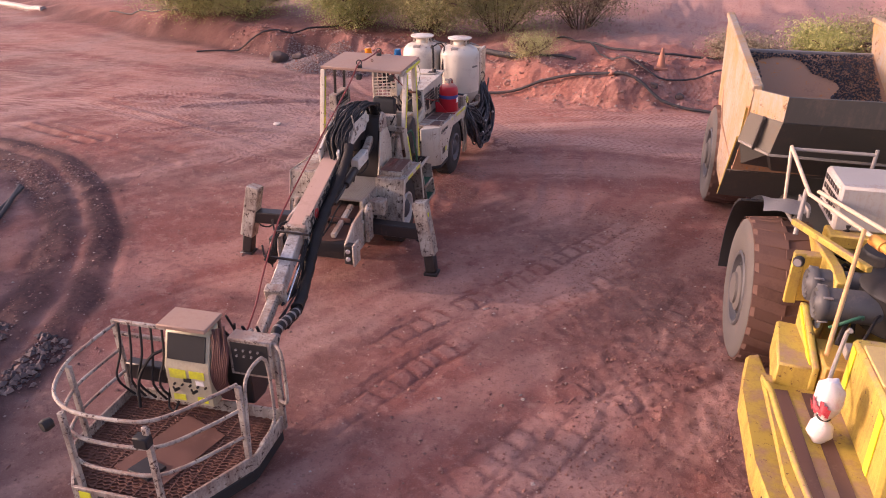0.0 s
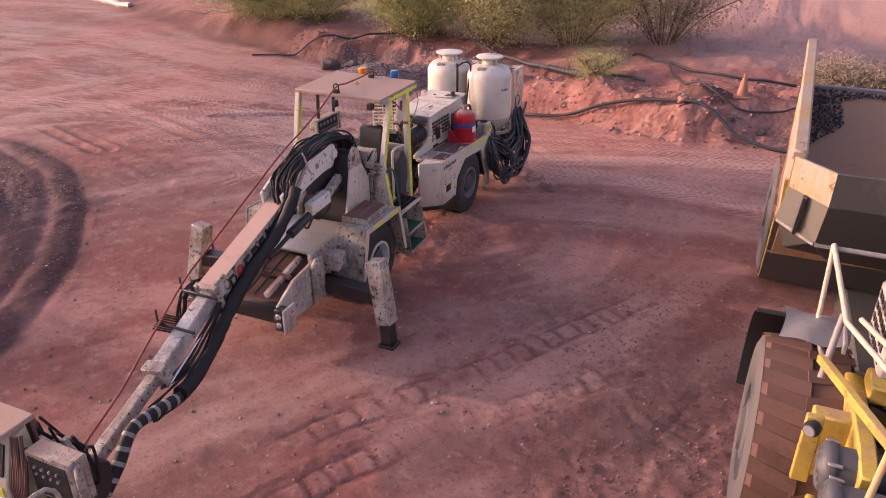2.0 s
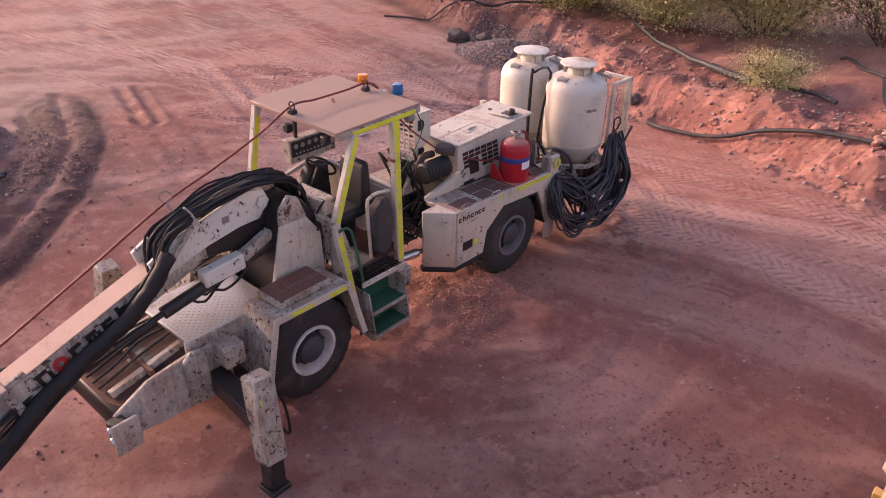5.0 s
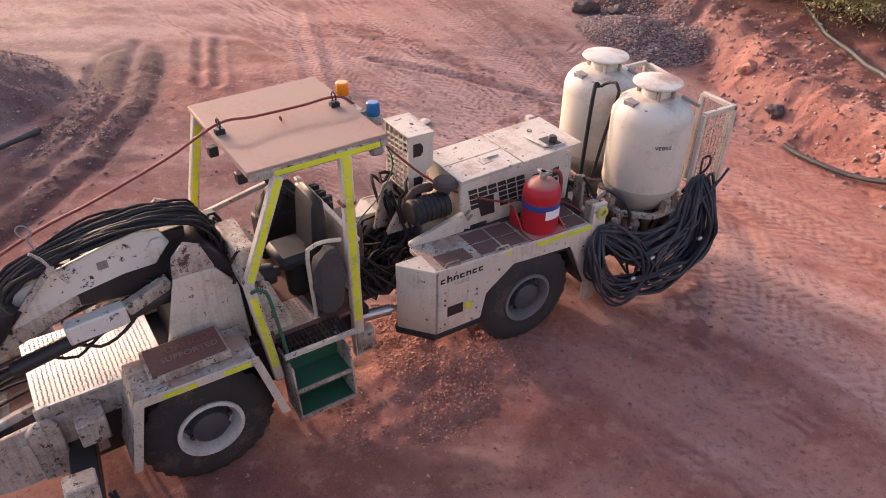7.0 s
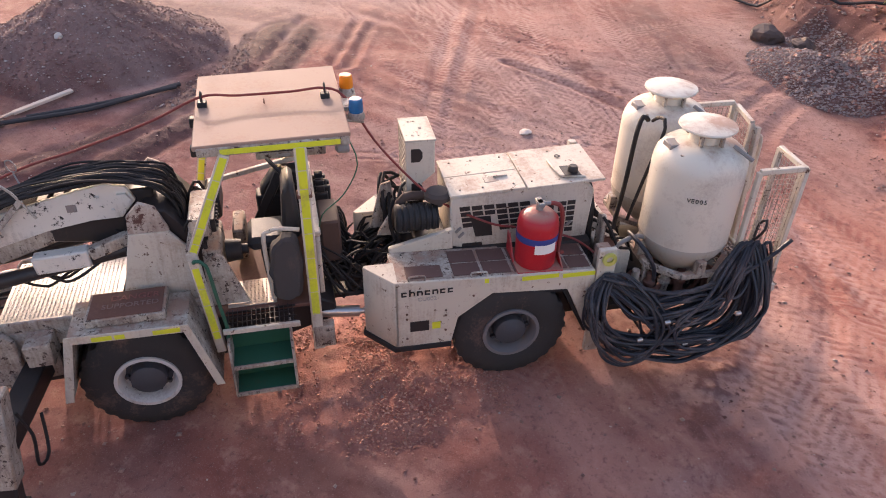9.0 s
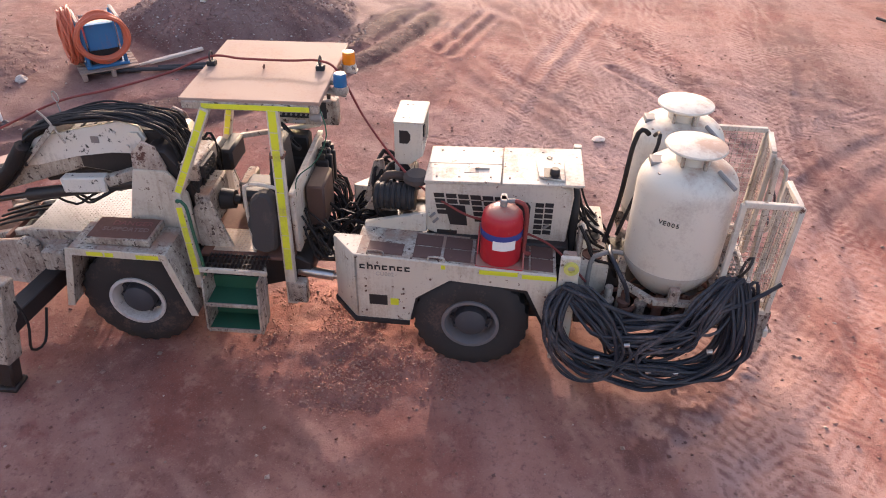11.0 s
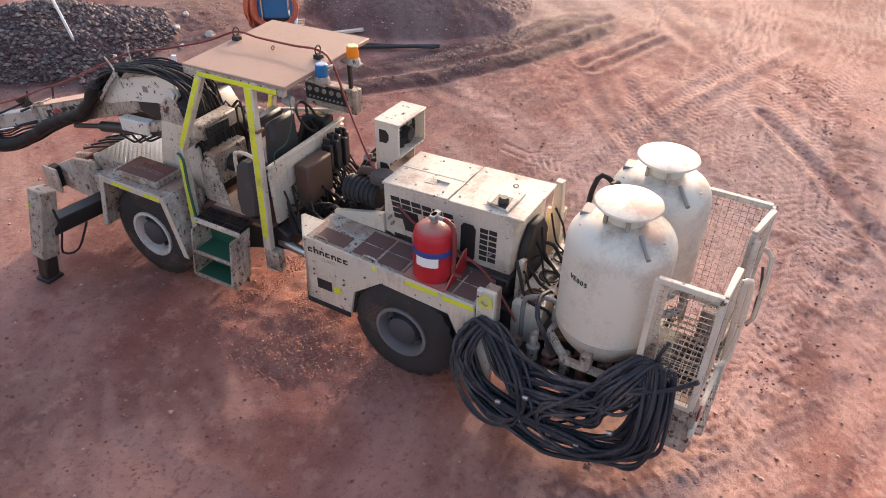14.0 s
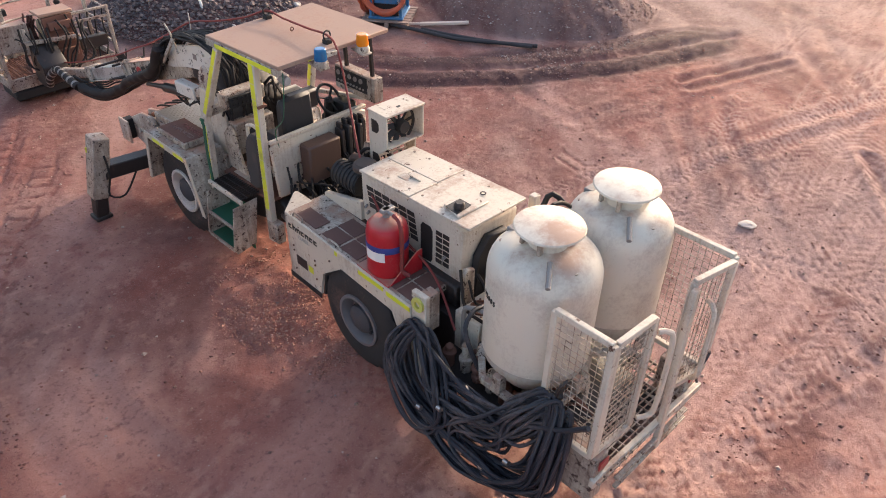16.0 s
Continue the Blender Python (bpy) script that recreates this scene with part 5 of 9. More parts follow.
# floor, step grating and steps
bm = B()
box(bm, -4.9, -3.50, 11.30, 12.25, 1.0, 1.04, 0.006)
part("cab_floor", bm, RUST, veh, "brown worn tread plate floor")
bm = B()
box(bm, -3.95, -3.56, 11.42, 11.86, 1.043, 1.052, 0.002)
WORN_TREAD = surface("worn_tread", (0.46, 0.38, 0.32), (0.26, 0.15, 0.11), 0.55, 0.2, rough=0.38, metal=0.45)
floor_tread = part("floor_tread", bm, WORN_TREAD, veh, "silver tread plate worn brown")
tagged(part("raised_pattern", tread_pattern(-3.94, -3.57, 11.43, 11.85, 1.053), TREAD_RIDGE, floor_tread, smooth=False), kind="stuff")
bm = B()
for i in range(15):
    y = 11.42 + i * 0.041
    beam(bm, (-3.52, y, 1.04), (-3.26, y, 1.03), 0.006, 0.025, 0)
for i in range(4):
    x = -3.50 + i * 0.075
    beam(bm, (x, 11.40, 1.035), (x, 12.02, 1.035), 0.008, 0.022, 0)
tagged(part("step_grating", bm, OIL, veh, "steel grating with brown mud"), kind="stuff")
bm = B()
beam(bm, (-3.25, 11.38, 1.03), (-3.25, 12.05, 1.02), 0.035, 0.05, 0.005)
part("grating_edge", bm, CREAM, veh)
for y in (11.40, 11.945):
    bm = B()
    prism(bm, [(-3.50, 0.95), (-3.18, 0.93), (-3.10, 0.40), (-3.14, 0.32), (-3.40, 0.36)], 1, y, y + 0.02, 0.004)
    part("step_side", bm, CREAM_WORN, veh)
for z, x0, x1 in ((0.66, -3.44, -3.16), (0.37, -3.38, -3.12)):
    bm = B()
    box(bm, x0, x1, 11.42, 11.945, z - 0.012, z + 0.012, 0.003)
    st = part("step", bm, GREEN, veh, "dark green step tread")
    bm = B()
    box(bm, x0 - 0.012, x0, 11.42, 11.945, z - 0.10, z + 0.16, 0.003)
    part("riser", bm, GREEN, st)
    bm = B()
    beam(bm, (x1, 11.42, z + 0.005), (x1, 11.945, z + 0.005), 0.025, 0.04, 0.004)
    part("nosing", bm, CREAM_WORN, st)
# seat
bm = B()
box(bm, -4.28, -3.86, 11.66, 12.08, 1.42, 1.56, 0.045)
seat = part("seat", bm, SEAT, veh, "black vinyl operator seat")
bm = B()
prism(bm, [(11.98, 1.52), (12.02, 2.02), (12.06, 2.08), (12.13, 2.08), (12.16, 1.52)], 0, -4.28, -3.86, 0.035)
part("backrest", bm, SEAT, seat)
bm = B()
cyl(bm, (-4.07, 11.88, 1.04), (-4.07, 11.88, 1.42), 0.11, 0.13, 14)
part("pedestal", bm, BLACK, seat)
bm = B()
tube(bm, [(-3.60, 11.84, 1.06), (-3.60, 11.82, 1.70), (-3.60, 11.86, 1.80), (-3.60, 11.98, 1.82), (-3.58, 12.14, 1.80)], 0.02, 8)
part("seat_rail", bm, CREAM, veh)
bm = B()
rng = random.Random(11)
prism(bm, [(11.86, 1.10), (11.84, 1.42), (11.88, 1.66), (11.98, 1.78), (12.10, 1.74), (12.14, 1.4), (12.10, 1.12), (12.0, 1.06)], 0, -3.66, -3.50, 0.03)
bmesh.ops.subdivide_edges(bm, edges=bm.edges[:], cuts=4, use_grid_fill=True)
for v_ in bm.verts:
    v_.co += 0.022 * noise.noise_vector(v_.co * 9)
part("hanging_coat", bm, CLOTH, veh, "dusty brown coat hung beside the seat")
# steering column and wheel, instrument panels on the far side
bm = B()
cm = Matrix.Translation((-4.60, 12.02, 1.84)) @ Matrix.Rotation(radians(20), 4, "Z") @ Matrix.Rotation(radians(35), 4, "X")
tube(bm, [cm @ Vector((0.18 * math.cos(a), 0, 0.18 * math.sin(a))) for a in np.arange(0, 6.28, 0.35)], 0.016, 8, closed=True)
for a in (0.5, 2.6, 4.7):
    beam(bm, cm @ Vector((0, 0, 0)), cm @ Vector((0.175 * math.cos(a), 0, 0.175 * math.sin(a))), 0.03, 0.012, 0.003)
part("steering_wheel", bm, BLACK, veh)
bm = B()
beam(bm, cm @ Vector((0, 0, 0)), (-4.72, 11.75, 1.25), 0.09, 0.09, 0.01)
part("steering_column", bm, BLACK, veh)
bm = B()
box(bm, -5.02, -4.88, 11.80, 12.50, 1.84, 2.13, 0.012)
gp = part("gauge_panel", bm, CREAM_WORN, veh, "cream gauge panel with a black face")
bm = B()
box(bm, -4.879, -4.872, 11.82, 12.38, 1.92, 2.11, 0)
part("gauge_face", bm, BLACK, gp)
bm = B()
for i in range(9):
    cyl(bm, (-4.872, 11.88 + i * 0.055, 1.96), (-4.858, 11.88 + i * 0.055, 1.96), 0.013, seg=8)
for i in range(5):
    cyl(bm, (-4.872, 11.88 + i * 0.10, 2.05), (-4.862, 11.88 + i * 0.10, 2.05), 0.030, seg=12)
pieces("gauge", bm, GREY, gp)
bm = B()
box(bm, -4.875, -4.87, 12.0, 12.14, 1.865, 1.895, 0)
part("label_bar", bm, LETTER_GREY, gp)
for y in (11.95, 12.40):
    bm = B()
    beam(bm, (-4.95, y, 2.12), (-4.93, y, 2.67), 0.04, 0.04, 0.004)
    part("panel_bracket", bm, OIL, gp)
bm = B()
prism(bm, [(11.80, 1.10), (11.80, 1.60), (11.95, 1.80), (12.20, 1.80), (12.22, 1.10)], 0, -4.86, -4.68, 0.02)
part("dash_column", bm, BLACK, veh, "black dashboard column behind the steering wheel")
bm = B()
box(bm, -4.90, -4.45, 11.27, 11.42, 1.45, 1.70, 0.03)
part("dash_box", bm, SEAT, veh)
bm = B()
prism(bm, [(-4.80, 1.03), (-4.80, 1.66), (-4.70, 1.74), (-4.26, 1.74), (-4.20, 1.68), (-4.20, 1.03)], 1, 11.20, 11.26, 0.012)
part("cab_front_panel", bm, CREAM, veh)
bm = B()
beam(bm, (-4.92, 11.25, 1.62), (-4.92, 12.3, 1.84), 0.05, 0.05, 0.008)
part("far_side_rail", bm, CREAM, veh)
# rear cab wall with boxes and hoses
bm = B()
prism(bm, [(-4.90, 1.0), (-4.90, 1.70), (-4.80, 1.73), (-3.62, 1.73), (-3.56, 1.68), (-3.60, 1.05)], 1, 12.26, 12.31, 0.012)
part("cab_rear_wall", bm, CREAM, veh)
bm = B()
beam(bm, (-3.56, 12.29, 1.745), (-4.90, 12.29, 1.755), 0.06, 0.045, 0.01)
part("cab_rear_rail", bm, CREAM, veh)
bm = B()
box(bm, -4.34, -3.90, 12.33, 12.52, 1.18, 1.64, 0.02)
part("switch_box", bm, surface("brown_box", (0.085, 0.05, 0.04), (0.20, 0.12, 0.095), 0.45, 0.4), veh, "brown dusty electrical box")
for i in range(5):
    bm = B()
    x = -4.46 - i * 0.078
    box(bm, x, x + 0.058, 12.33, 12.46 + 0.03 * (i % 2), 1.30, 1.66 + 0.03 * (i % 3), 0.012)
    box(bm, x + 0.012, x + 0.046, 12.35, 12.43, 1.66, 1.73 + 0.02 * (i % 2), 0.006)
    part("valve_section", bm, BLACK if i % 2 else OIL, veh, "oily black hydraulic valve section")
rng = random.Random(23)
lines = []
for i in range(14):
    o = lambda q: rng.uniform(-q, q)
    x = -4.78 + 0.03 * i
    lines.append(([(x, 12.44, 1.34 + o(0.05)), (x + o(0.03), 12.56 + o(0.03), 1.26 + o(0.06)), (x + 0.06 + o(0.06), 12.62 + o(0.04), 1.05 + o(0.08)), (x + 0.1 + o(0.08), 12.58, 0.86)], rng.uniform(0.009, 0.014)))
strands("valve_hose", lines, HOSE_OLD, veh, "", 5)
bm = B()
lathe(bm, [(0, 0.05), (0.055, 0.05), (0.06, 0.02), (0.05, -0.06), (0.02, -0.08), (0, -0.08)], Matrix.Translation((-3.66, 12.58, 2.52)) @ Matrix.Diagonal((0.85, 0.85, 0.85, 1)), 18)
wl = part("work_lamp", bm, GREY, veh)
bm = B()
lathe(bm, [(0, 0.056), (0.045, 0.056), (0.045, 0.05)], Matrix.Translation((-3.66, 12.58, 2.52)) @ Matrix.Diagonal((0.85, 0.85, 0.85, 1)), 18)
part("lens", bm, GLASS_DARK, wl)
bm = B()
tube(bm, [(-3.62, 12.62, 2.62), (-3.56, 12.68, 2.4), (-3.60, 12.55, 2.1), (-3.62, 12.35, 1.9), (-3.68, 12.3, 1.62)], 0.006, 6)
part("lamp_cable", bm, GREEN, veh)
for y in (11.52, 11.48):
    bm = B()
    box(bm, -4.3 if y < 11.5 else -3.75, -4.22 if y < 11.5 else -3.66, y - 0.16, y - 0.08, 2.54, 2.63, 0.01)
    part("front_lamp", bm, BLACK, veh)
# beacons on the rear edge of the roof
for x, y, mt, lab in ((-4.56, 12.72, ORANGE_LENS, "orange rotating beacon"), (-4.00, 12.74, BLUE_LENS, "blue rotating beacon")):
    bm = B()
    beam(bm, (x, 12.60, 2.63), (x, 12.80, 2.60), 0.12, 0.02, 0.004)
    lathe(bm, [(0, 0), (0.075, 0), (0.075, 0.03), (0.062, 0.06), (0, 0.06)], upright(x, y, 2.62) @ Matrix.Identity(4), 20)
    bc = part("beacon", bm, CREAM_WORN, veh, lab)
    bm = B()
    lathe(bm, [(0.062, 0.06), (0.066, 0.08), (0.060, 0.17), (0.05, 0.18), (0, 0.182)], upright(x, y, 2.62), 20)
    part("lens", bm, mt, bc, lab.split()[0] + " plastic lens")
    bm = B()
    box(bm, x - 0.03, x + 0.03, y - 0.006, y + 0.006, 2.685, 2.76, 0.002)
    part("reflector", bm, SILVER, bc)
bm = B()
box(bm, -4.25, -4.05, 12.58, 12.70, 2.66, 2.705, 0.006)
part("roof_bracket", bm, CREAM_WORN, veh)
# articulation
bm = B()
cyl(bm, (-4.12, 12.62, 0.66), (-4.12, 12.62, 0.98), 0.09, seg=18)
box(bm, -4.28, -3.96, 12.3, 12.95, 0.68, 0.74, 0.01)
box(bm, -4.28, -3.96, 12.3, 12.95, 0.88, 0.94, 0.01)
part("pivot_joint", bm, OIL, veh)
bm = B()
cyl(bm, (-3.66, 12.25, 0.78), (-3.62, 12.62, 0.76), 0.055, seg=14)
cyl(bm, (-3.62, 12.6, 0.76), (-3.60, 12.95, 0.75), 0.03, seg=12)
part("steering_cylinder", bm, SILVER, veh)
rng = random.Random(21)
lines = []
for i in range(46):
    o = lambda s: rng.uniform(-s, s)
    x = -4.12 + o(0.42)
    lines.append(([(x, 12.32, 1.25 + o(0.2)), (x + o(0.15), 12.48 + o(0.06), 1.10 + o(0.22)), (x + o(0.2), 12.66 + o(0.08), 1.02 + o(0.2)), (x + o(0.15), 12.86 + o(0.05), 1.12 + o(0.2)), (x + o(0.1), 13.05, 1.18 + o(0.15))], rng.uniform(0.009, 0.018)))
strands("joint_hose", lines, HOSE_OLD, veh, "", 5, 0.08)

# dark gear packed under the canopy
for dims, mt, nm in (((-4.70, -4.30, 11.50, 11.62, 1.06, 1.40), CREAM_WORN, "pedal_box"), ((-4.20, -3.66, 11.28, 11.44, 1.22, 1.62), CREAM_WORN, "valve_bank"), ((-4.86, -4.66, 11.75, 12.20, 1.06, 1.55), BLACK, "side_console")):
    bm = B()
    box(bm, *dims, 0.02)
    part(nm, bm, mt, veh)
bm = B()
cyl(bm, (-3.92, 11.46, 1.44), (-3.92, 11.60, 1.44), 0.11, 0.095, 20)
cyl(bm, (-3.92, 11.60, 1.44), (-3.92, 11.66, 1.44), 0.05, 0.045, 14)
part("blower_motor", bm, BLACK, veh, "round black blower motor")
bm = B()
prism(bm, [(11.28, 1.06), (11.28, 1.50), (11.40, 1.62), (11.46, 1.58), (11.62, 1.06)], 0, -3.64, -3.60, 0.006)
part("kick_panel", bm, CREAM_WORN, veh, "scuffed cream kick panel")
rng = random.Random(63)
lines = []
for i in range(16):
    o = lambda s: rng.uniform(-s, s)
    p = Vector((-4.05 + o(0.4), 11.18, 1.75 + o(0.12)))
    lines.append(([p, p + Vector((o(0.08), 0.06, 0.12 + o(0.05))), p + Vector((o(0.12), 0.14, -0.05 + o(0.1))), p + Vector((o(0.1), 0.12, -0.4 + o(0.1)))], rng.uniform(0.009, 0.016)))
strands("cab_hose", lines, HOSE_OLD, veh, "", 5)

# rear frame, in places along it: x 0 is the near side, y 0 the axle
bm = B()
prism(bm, [(-1.05, 0.76), (-1.05, 1.0), (-0.6, 1.12), (0.9, 1.02), (2.70, 0.72), (2.72, 0.52), (0.6, 0.45), (-0.1, 0.48), (-0.5, 0.72)], 0, -1.2, -0.35, 0.02)
rpart("rear_chassis", bm, OIL, None, "oily dark rear frame")
for out, x in ((1, -0.02), (-1, -1.56)):
    wheel("rear_wheel", x, 0.0, 0.575, out, 0.575, 0.32, 0.275, surface("rear_rim", (0.15, 0.14, 0.145), (0.22, 0.15, 0.13), 0.4, 0.0), veh, m=REAR)
SIDE = [(-1.14, 0.56), (-1.14, 1.33), (0.78, 1.25), (0.86, 0.46), (0.80, 0.46), (0.53, 1.06), (-0.22, 1.11), (-0.55, 0.86), (-0.60, 0.55)]
for s in (0, 1):
    xo = (-0.03, 0.0) if not s else (-1.60, -1.57)
    bm = B()
    prism(bm, SIDE if not s else [(-1.14, 0.80)] + SIDE[1:7] + [(-0.50, 0.88), (-0.56, 0.80)], 0, xo[0], xo[1], 0.008)
    sp = rpart("rear_fender", bm, CREAM, None, "cream rear fender with wheel arch")
    bm = B()
    lo, hi = (-0.50, -0.03) if not s else (-1.57, -1.10)
    prism(bm, [(-1.14, 1.27), (-1.14, 1.325), (0.78, 1.245), (0.78, 1.19)], 0, lo, hi, 0.006)
    rpart("deck", bm, CREAM_WORN, sp)
    for j, (a, b) in enumerate(((-1.02, -0.68), (-0.58, -0.32), (-0.29, -0.03), (0.0, 0.26), (0.28, 0.52), (0.54, 0.75))):
        bm = B()
        for k, (u, w_) in enumerate(((0.05, 0.235), (0.255, 0.44))):
            if j == 0 and k == 0:
                continue
            z0 = 1.325 - (a + 1.14) * 0.0417
            z1 = 1.325 - (b + 1.14) * 0.0417
            xa, xb = (lo + u, lo + w_)
            prism(bm, [(a, z0 + 0.001), (a, z0 + 0.009), (b, z1 + 0.009), (b, z1 + 0.001)], 0, xa, xb, 0.002)
        rpart("anti_slip_plate", bm, DECK, sp)
    bm = B()
    arch = [(-0.60, 0.55), (-0.55, 0.84), (-0.22, 1.09), (0.53, 1.04), (0.80, 0.46), (0.77, 0.46), (0.50, 1.0), (-0.21, 1.06), (-0.52, 0.83), (-0.57, 0.55)]
    prism(bm, arch, 0, lo, hi, 0.0)
    rpart("arch_liner", bm, BLACK, sp)
    bm = B()
    if not s:
        prism(bm, [(0.0, -1.14), (-0.30, -1.40), (-0.34, -1.38), (-0.34, -1.10), (0.0, -1.10)], 2, 0.56, 1.325, 0.01)
    else:
        prism(bm, [(-1.60, -1.14), (-1.30, -1.40), (-1.26, -1.38), (-1.26, -1.10), (-1.60, -1.10)], 2, 0.80, 1.325, 0.01)
    rpart("corner_panel", bm, CREAM, sp)
    bm = B()
    if not s:
        prism(bm, [(0.008, -1.15), (-0.30, -1.42), (-0.36, -1.40), (-0.36, -1.08), (0.0, -0.60), (0.008, -0.60)], 2, 0.50, 0.565, 0.012)
    else:
        prism(bm, [(-1.608, -1.15), (-1.30, -1.42), (-1.24, -1.40), (-1.24, -1.08), (-1.60, -0.60), (-1.608, -0.60)], 2, 0.75, 0.80, 0.012)
    rpart("rubber_strip", bm, BLACK, sp)
    xt = (0.001, 0.005) if not s else (-1.605, -1.601)
    for a, b in ((-0.30, -0.26), (0.06, 0.42), (0.46, 0.78)):
        bm = B()
        z = 1.325 - ((a + b) / 2 + 1.14) * 0.0417
        box(bm, xt[0], xt[1], a, b, z - 0.058, z - 0.012, 0)
        rpart("reflective_tape", bm, TAPE, sp, "yellow reflective tape")
near_f = [o for o in veh.children if o.name.startswith("rear_fender")][0]
# the maker's word on the panel as plain dark blocks
for i in range(7):
    bm = B()
    y0 = -1.08 + i * 0.072
    h = 0.075 if i == 1 else 0.052
    box(bm, 0.0015, 0.005, y0, y0 + 0.016, 1.17, 1.17 + h, 0)
    box(bm, 0.0015, 0.005, y0 + 0.016, y0 + 0.05, 1.206, 1.222, 0)
    if i in (1, 2, 4):
        box(bm, 0.0015, 0.005, y0 + 0.042, y0 + 0.056, 1.17, 1.206, 0)
    else:
        box(bm, 0.0015, 0.005, y0 + 0.016, y0 + 0.05, 1.17, 1.184, 0)
    rpart("mark", bm, LETTER, near_f)
words("CU002", 0.062, REAR @ face_to((0.001, -0.93, 1.10), (0, 1, 0), (0, 0, 1)), LETTER_GREY, near_f)
# opening drawn as a dark plate for the shade inside
bm = B()
box(bm, -0.001, 0.004, -1.0, -0.82, 0.74, 0.86, 0)
rpart("opening", bm, OIL, near_f)
bm = B()
box(bm, 0.001, 0.004, -0.79, -0.71, 0.75, 0.83, 0)
rpart("sticker", bm, TAPE, near_f)
bm = B()
bolts(bm, [(0.0, y, z) for y, z in ((-1.03, 0.96), (-1.03, 0.90), (-0.66, 0.96), (-0.66, 0.90), (-0.66, 0.72), (-1.03, 0.66), (0.7, 1.0), (0.76, 0.8), (-0.4, 1.1))], (1, 0, 0), 0.011, 0.01)
rpieces("bolt", bm, DECK, near_f)
for a in (-1.0, -0.42):
    bm = B()
    z = 1.325 - (a + 1.14) * 0.0417
    tube(bm, [(-0.02, a, z), (-0.03, a, z + 0.045), (-0.03, a + 0.14, z + 0.04), (-0.02, a + 0.14, z - 0.005)], 0.010, 6, step=0.03)
    rpart("handle", bm, CREAM_WORN, near_f)

# engine hood
HX0, HX1 = -1.24, -0.54
bm = B()
prism(bm, [(-0.52, 1.30), (-0.52, 1.84), (0.78, 1.90), (0.90, 1.80), (0.86, 1.02), (0.4, 1.02)], 0, HX0, HX1, 0.015)
hood = rpart("engine_hood", bm, CREAM, None, "cream engine hood with slotted grilles")
bm = B()
for a, b, x0, x1 in ((-0.53, 0.20, HX0 - 0.01, (HX0 + HX1) / 2), (-0.53, 0.20, (HX0 + HX1) / 2 + 0.005, HX1 + 0.012), (0.21, 0.98, HX0 - 0.015, HX1 + 0.03)):
    z0, z1 = 1.84 + (a + 0.52) * 0.046, 1.84 + (b + 0.52) * 0.046
    bm2 = B()
    prism(bm2, [(a, z0 + 0.002), (a, z0 + 0.03), (b, z1 + 0.03), (b, z1 + 0.002)], 0, x0, x1, 0.006)
    rpart("hood_lid", bm2, CREAM, hood)
bm.free()
bm = B()
box(bm, -0.80, -0.70, -0.16, 0.10, 1.886, 1.893, 0.002)
bolts(bm, [(x, y, 1.88 + y * 0.046) for x in (-0.62, -1.16) for y in (-0.42, -0.2, 0.1, 0.28, 0.6)], (0, 0, 1), 0.012, 0.022)
beam(bm, (-0.78, -0.06, 1.90), (-0.78, 0.08, 1.905), 0.012, 0.02, 0.002)
rpieces("hood_handle", bm, CREAM_WORN, hood)
bm = B()
prism(bm, [(-0.95, 0.52), (-0.62, 0.55), (-0.56, 0.80), (-0.95, 0.80)], 2, 1.928, 1.95, 0.008)
rpart("hood_hump", bm, CREAM, hood)
bm = B()
prism(bm, [(-0.78, 0.60), (-0.60, 0.60), (-0.58, 0.76), (-0.78, 0.74)], 2, 1.951, 1.957, 0.0)
lathe(bm, [(0, 0), (0.05, 0), (0.05, 0.04), (0.035, 0.06), (0, 0.06)], upright(-0.67, 0.70, 1.955), 16)
lathe(bm, [(0.018, 0.0), (0.03, 0.0), (0.03, 0.006), (0.018, 0.006)], upright(-1.02, 0.66, 1.935), 16)
rpieces("exhaust_opening", bm, OIL, hood, "black exhaust opening")
# grilles: thin dark plates in rows, drawing the shade inside the slots
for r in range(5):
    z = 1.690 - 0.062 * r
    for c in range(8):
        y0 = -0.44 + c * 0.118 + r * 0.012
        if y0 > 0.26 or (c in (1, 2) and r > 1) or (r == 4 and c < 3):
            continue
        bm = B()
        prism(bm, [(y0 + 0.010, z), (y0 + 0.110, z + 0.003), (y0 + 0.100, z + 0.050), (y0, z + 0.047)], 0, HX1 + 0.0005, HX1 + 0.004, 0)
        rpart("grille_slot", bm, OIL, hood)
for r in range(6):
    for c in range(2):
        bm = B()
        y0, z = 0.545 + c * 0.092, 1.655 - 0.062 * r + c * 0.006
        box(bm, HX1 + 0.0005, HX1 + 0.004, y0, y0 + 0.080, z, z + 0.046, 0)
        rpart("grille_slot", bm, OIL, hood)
# side and lower openings: dark plates laid on the hood as painted shade
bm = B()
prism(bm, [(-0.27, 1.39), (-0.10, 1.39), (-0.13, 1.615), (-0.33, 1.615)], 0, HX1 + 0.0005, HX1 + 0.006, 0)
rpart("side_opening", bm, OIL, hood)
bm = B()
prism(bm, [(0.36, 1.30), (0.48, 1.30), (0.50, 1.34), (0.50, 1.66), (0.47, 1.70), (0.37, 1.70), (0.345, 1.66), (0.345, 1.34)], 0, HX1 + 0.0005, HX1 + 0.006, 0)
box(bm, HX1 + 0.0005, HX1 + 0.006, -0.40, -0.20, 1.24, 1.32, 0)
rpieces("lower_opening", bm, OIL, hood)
bm = B()
for y, z in ((-0.47, 1.46), (-0.44, 1.40), (0.64, 1.42)):
    beam(bm, (HX1 + 0.01, y, z), (HX1 + 0.02, y + 0.05, z + 0.06), 0.02, 0.025, 0.004)
rpieces("latch", bm, GREY, hood)
bm = B()
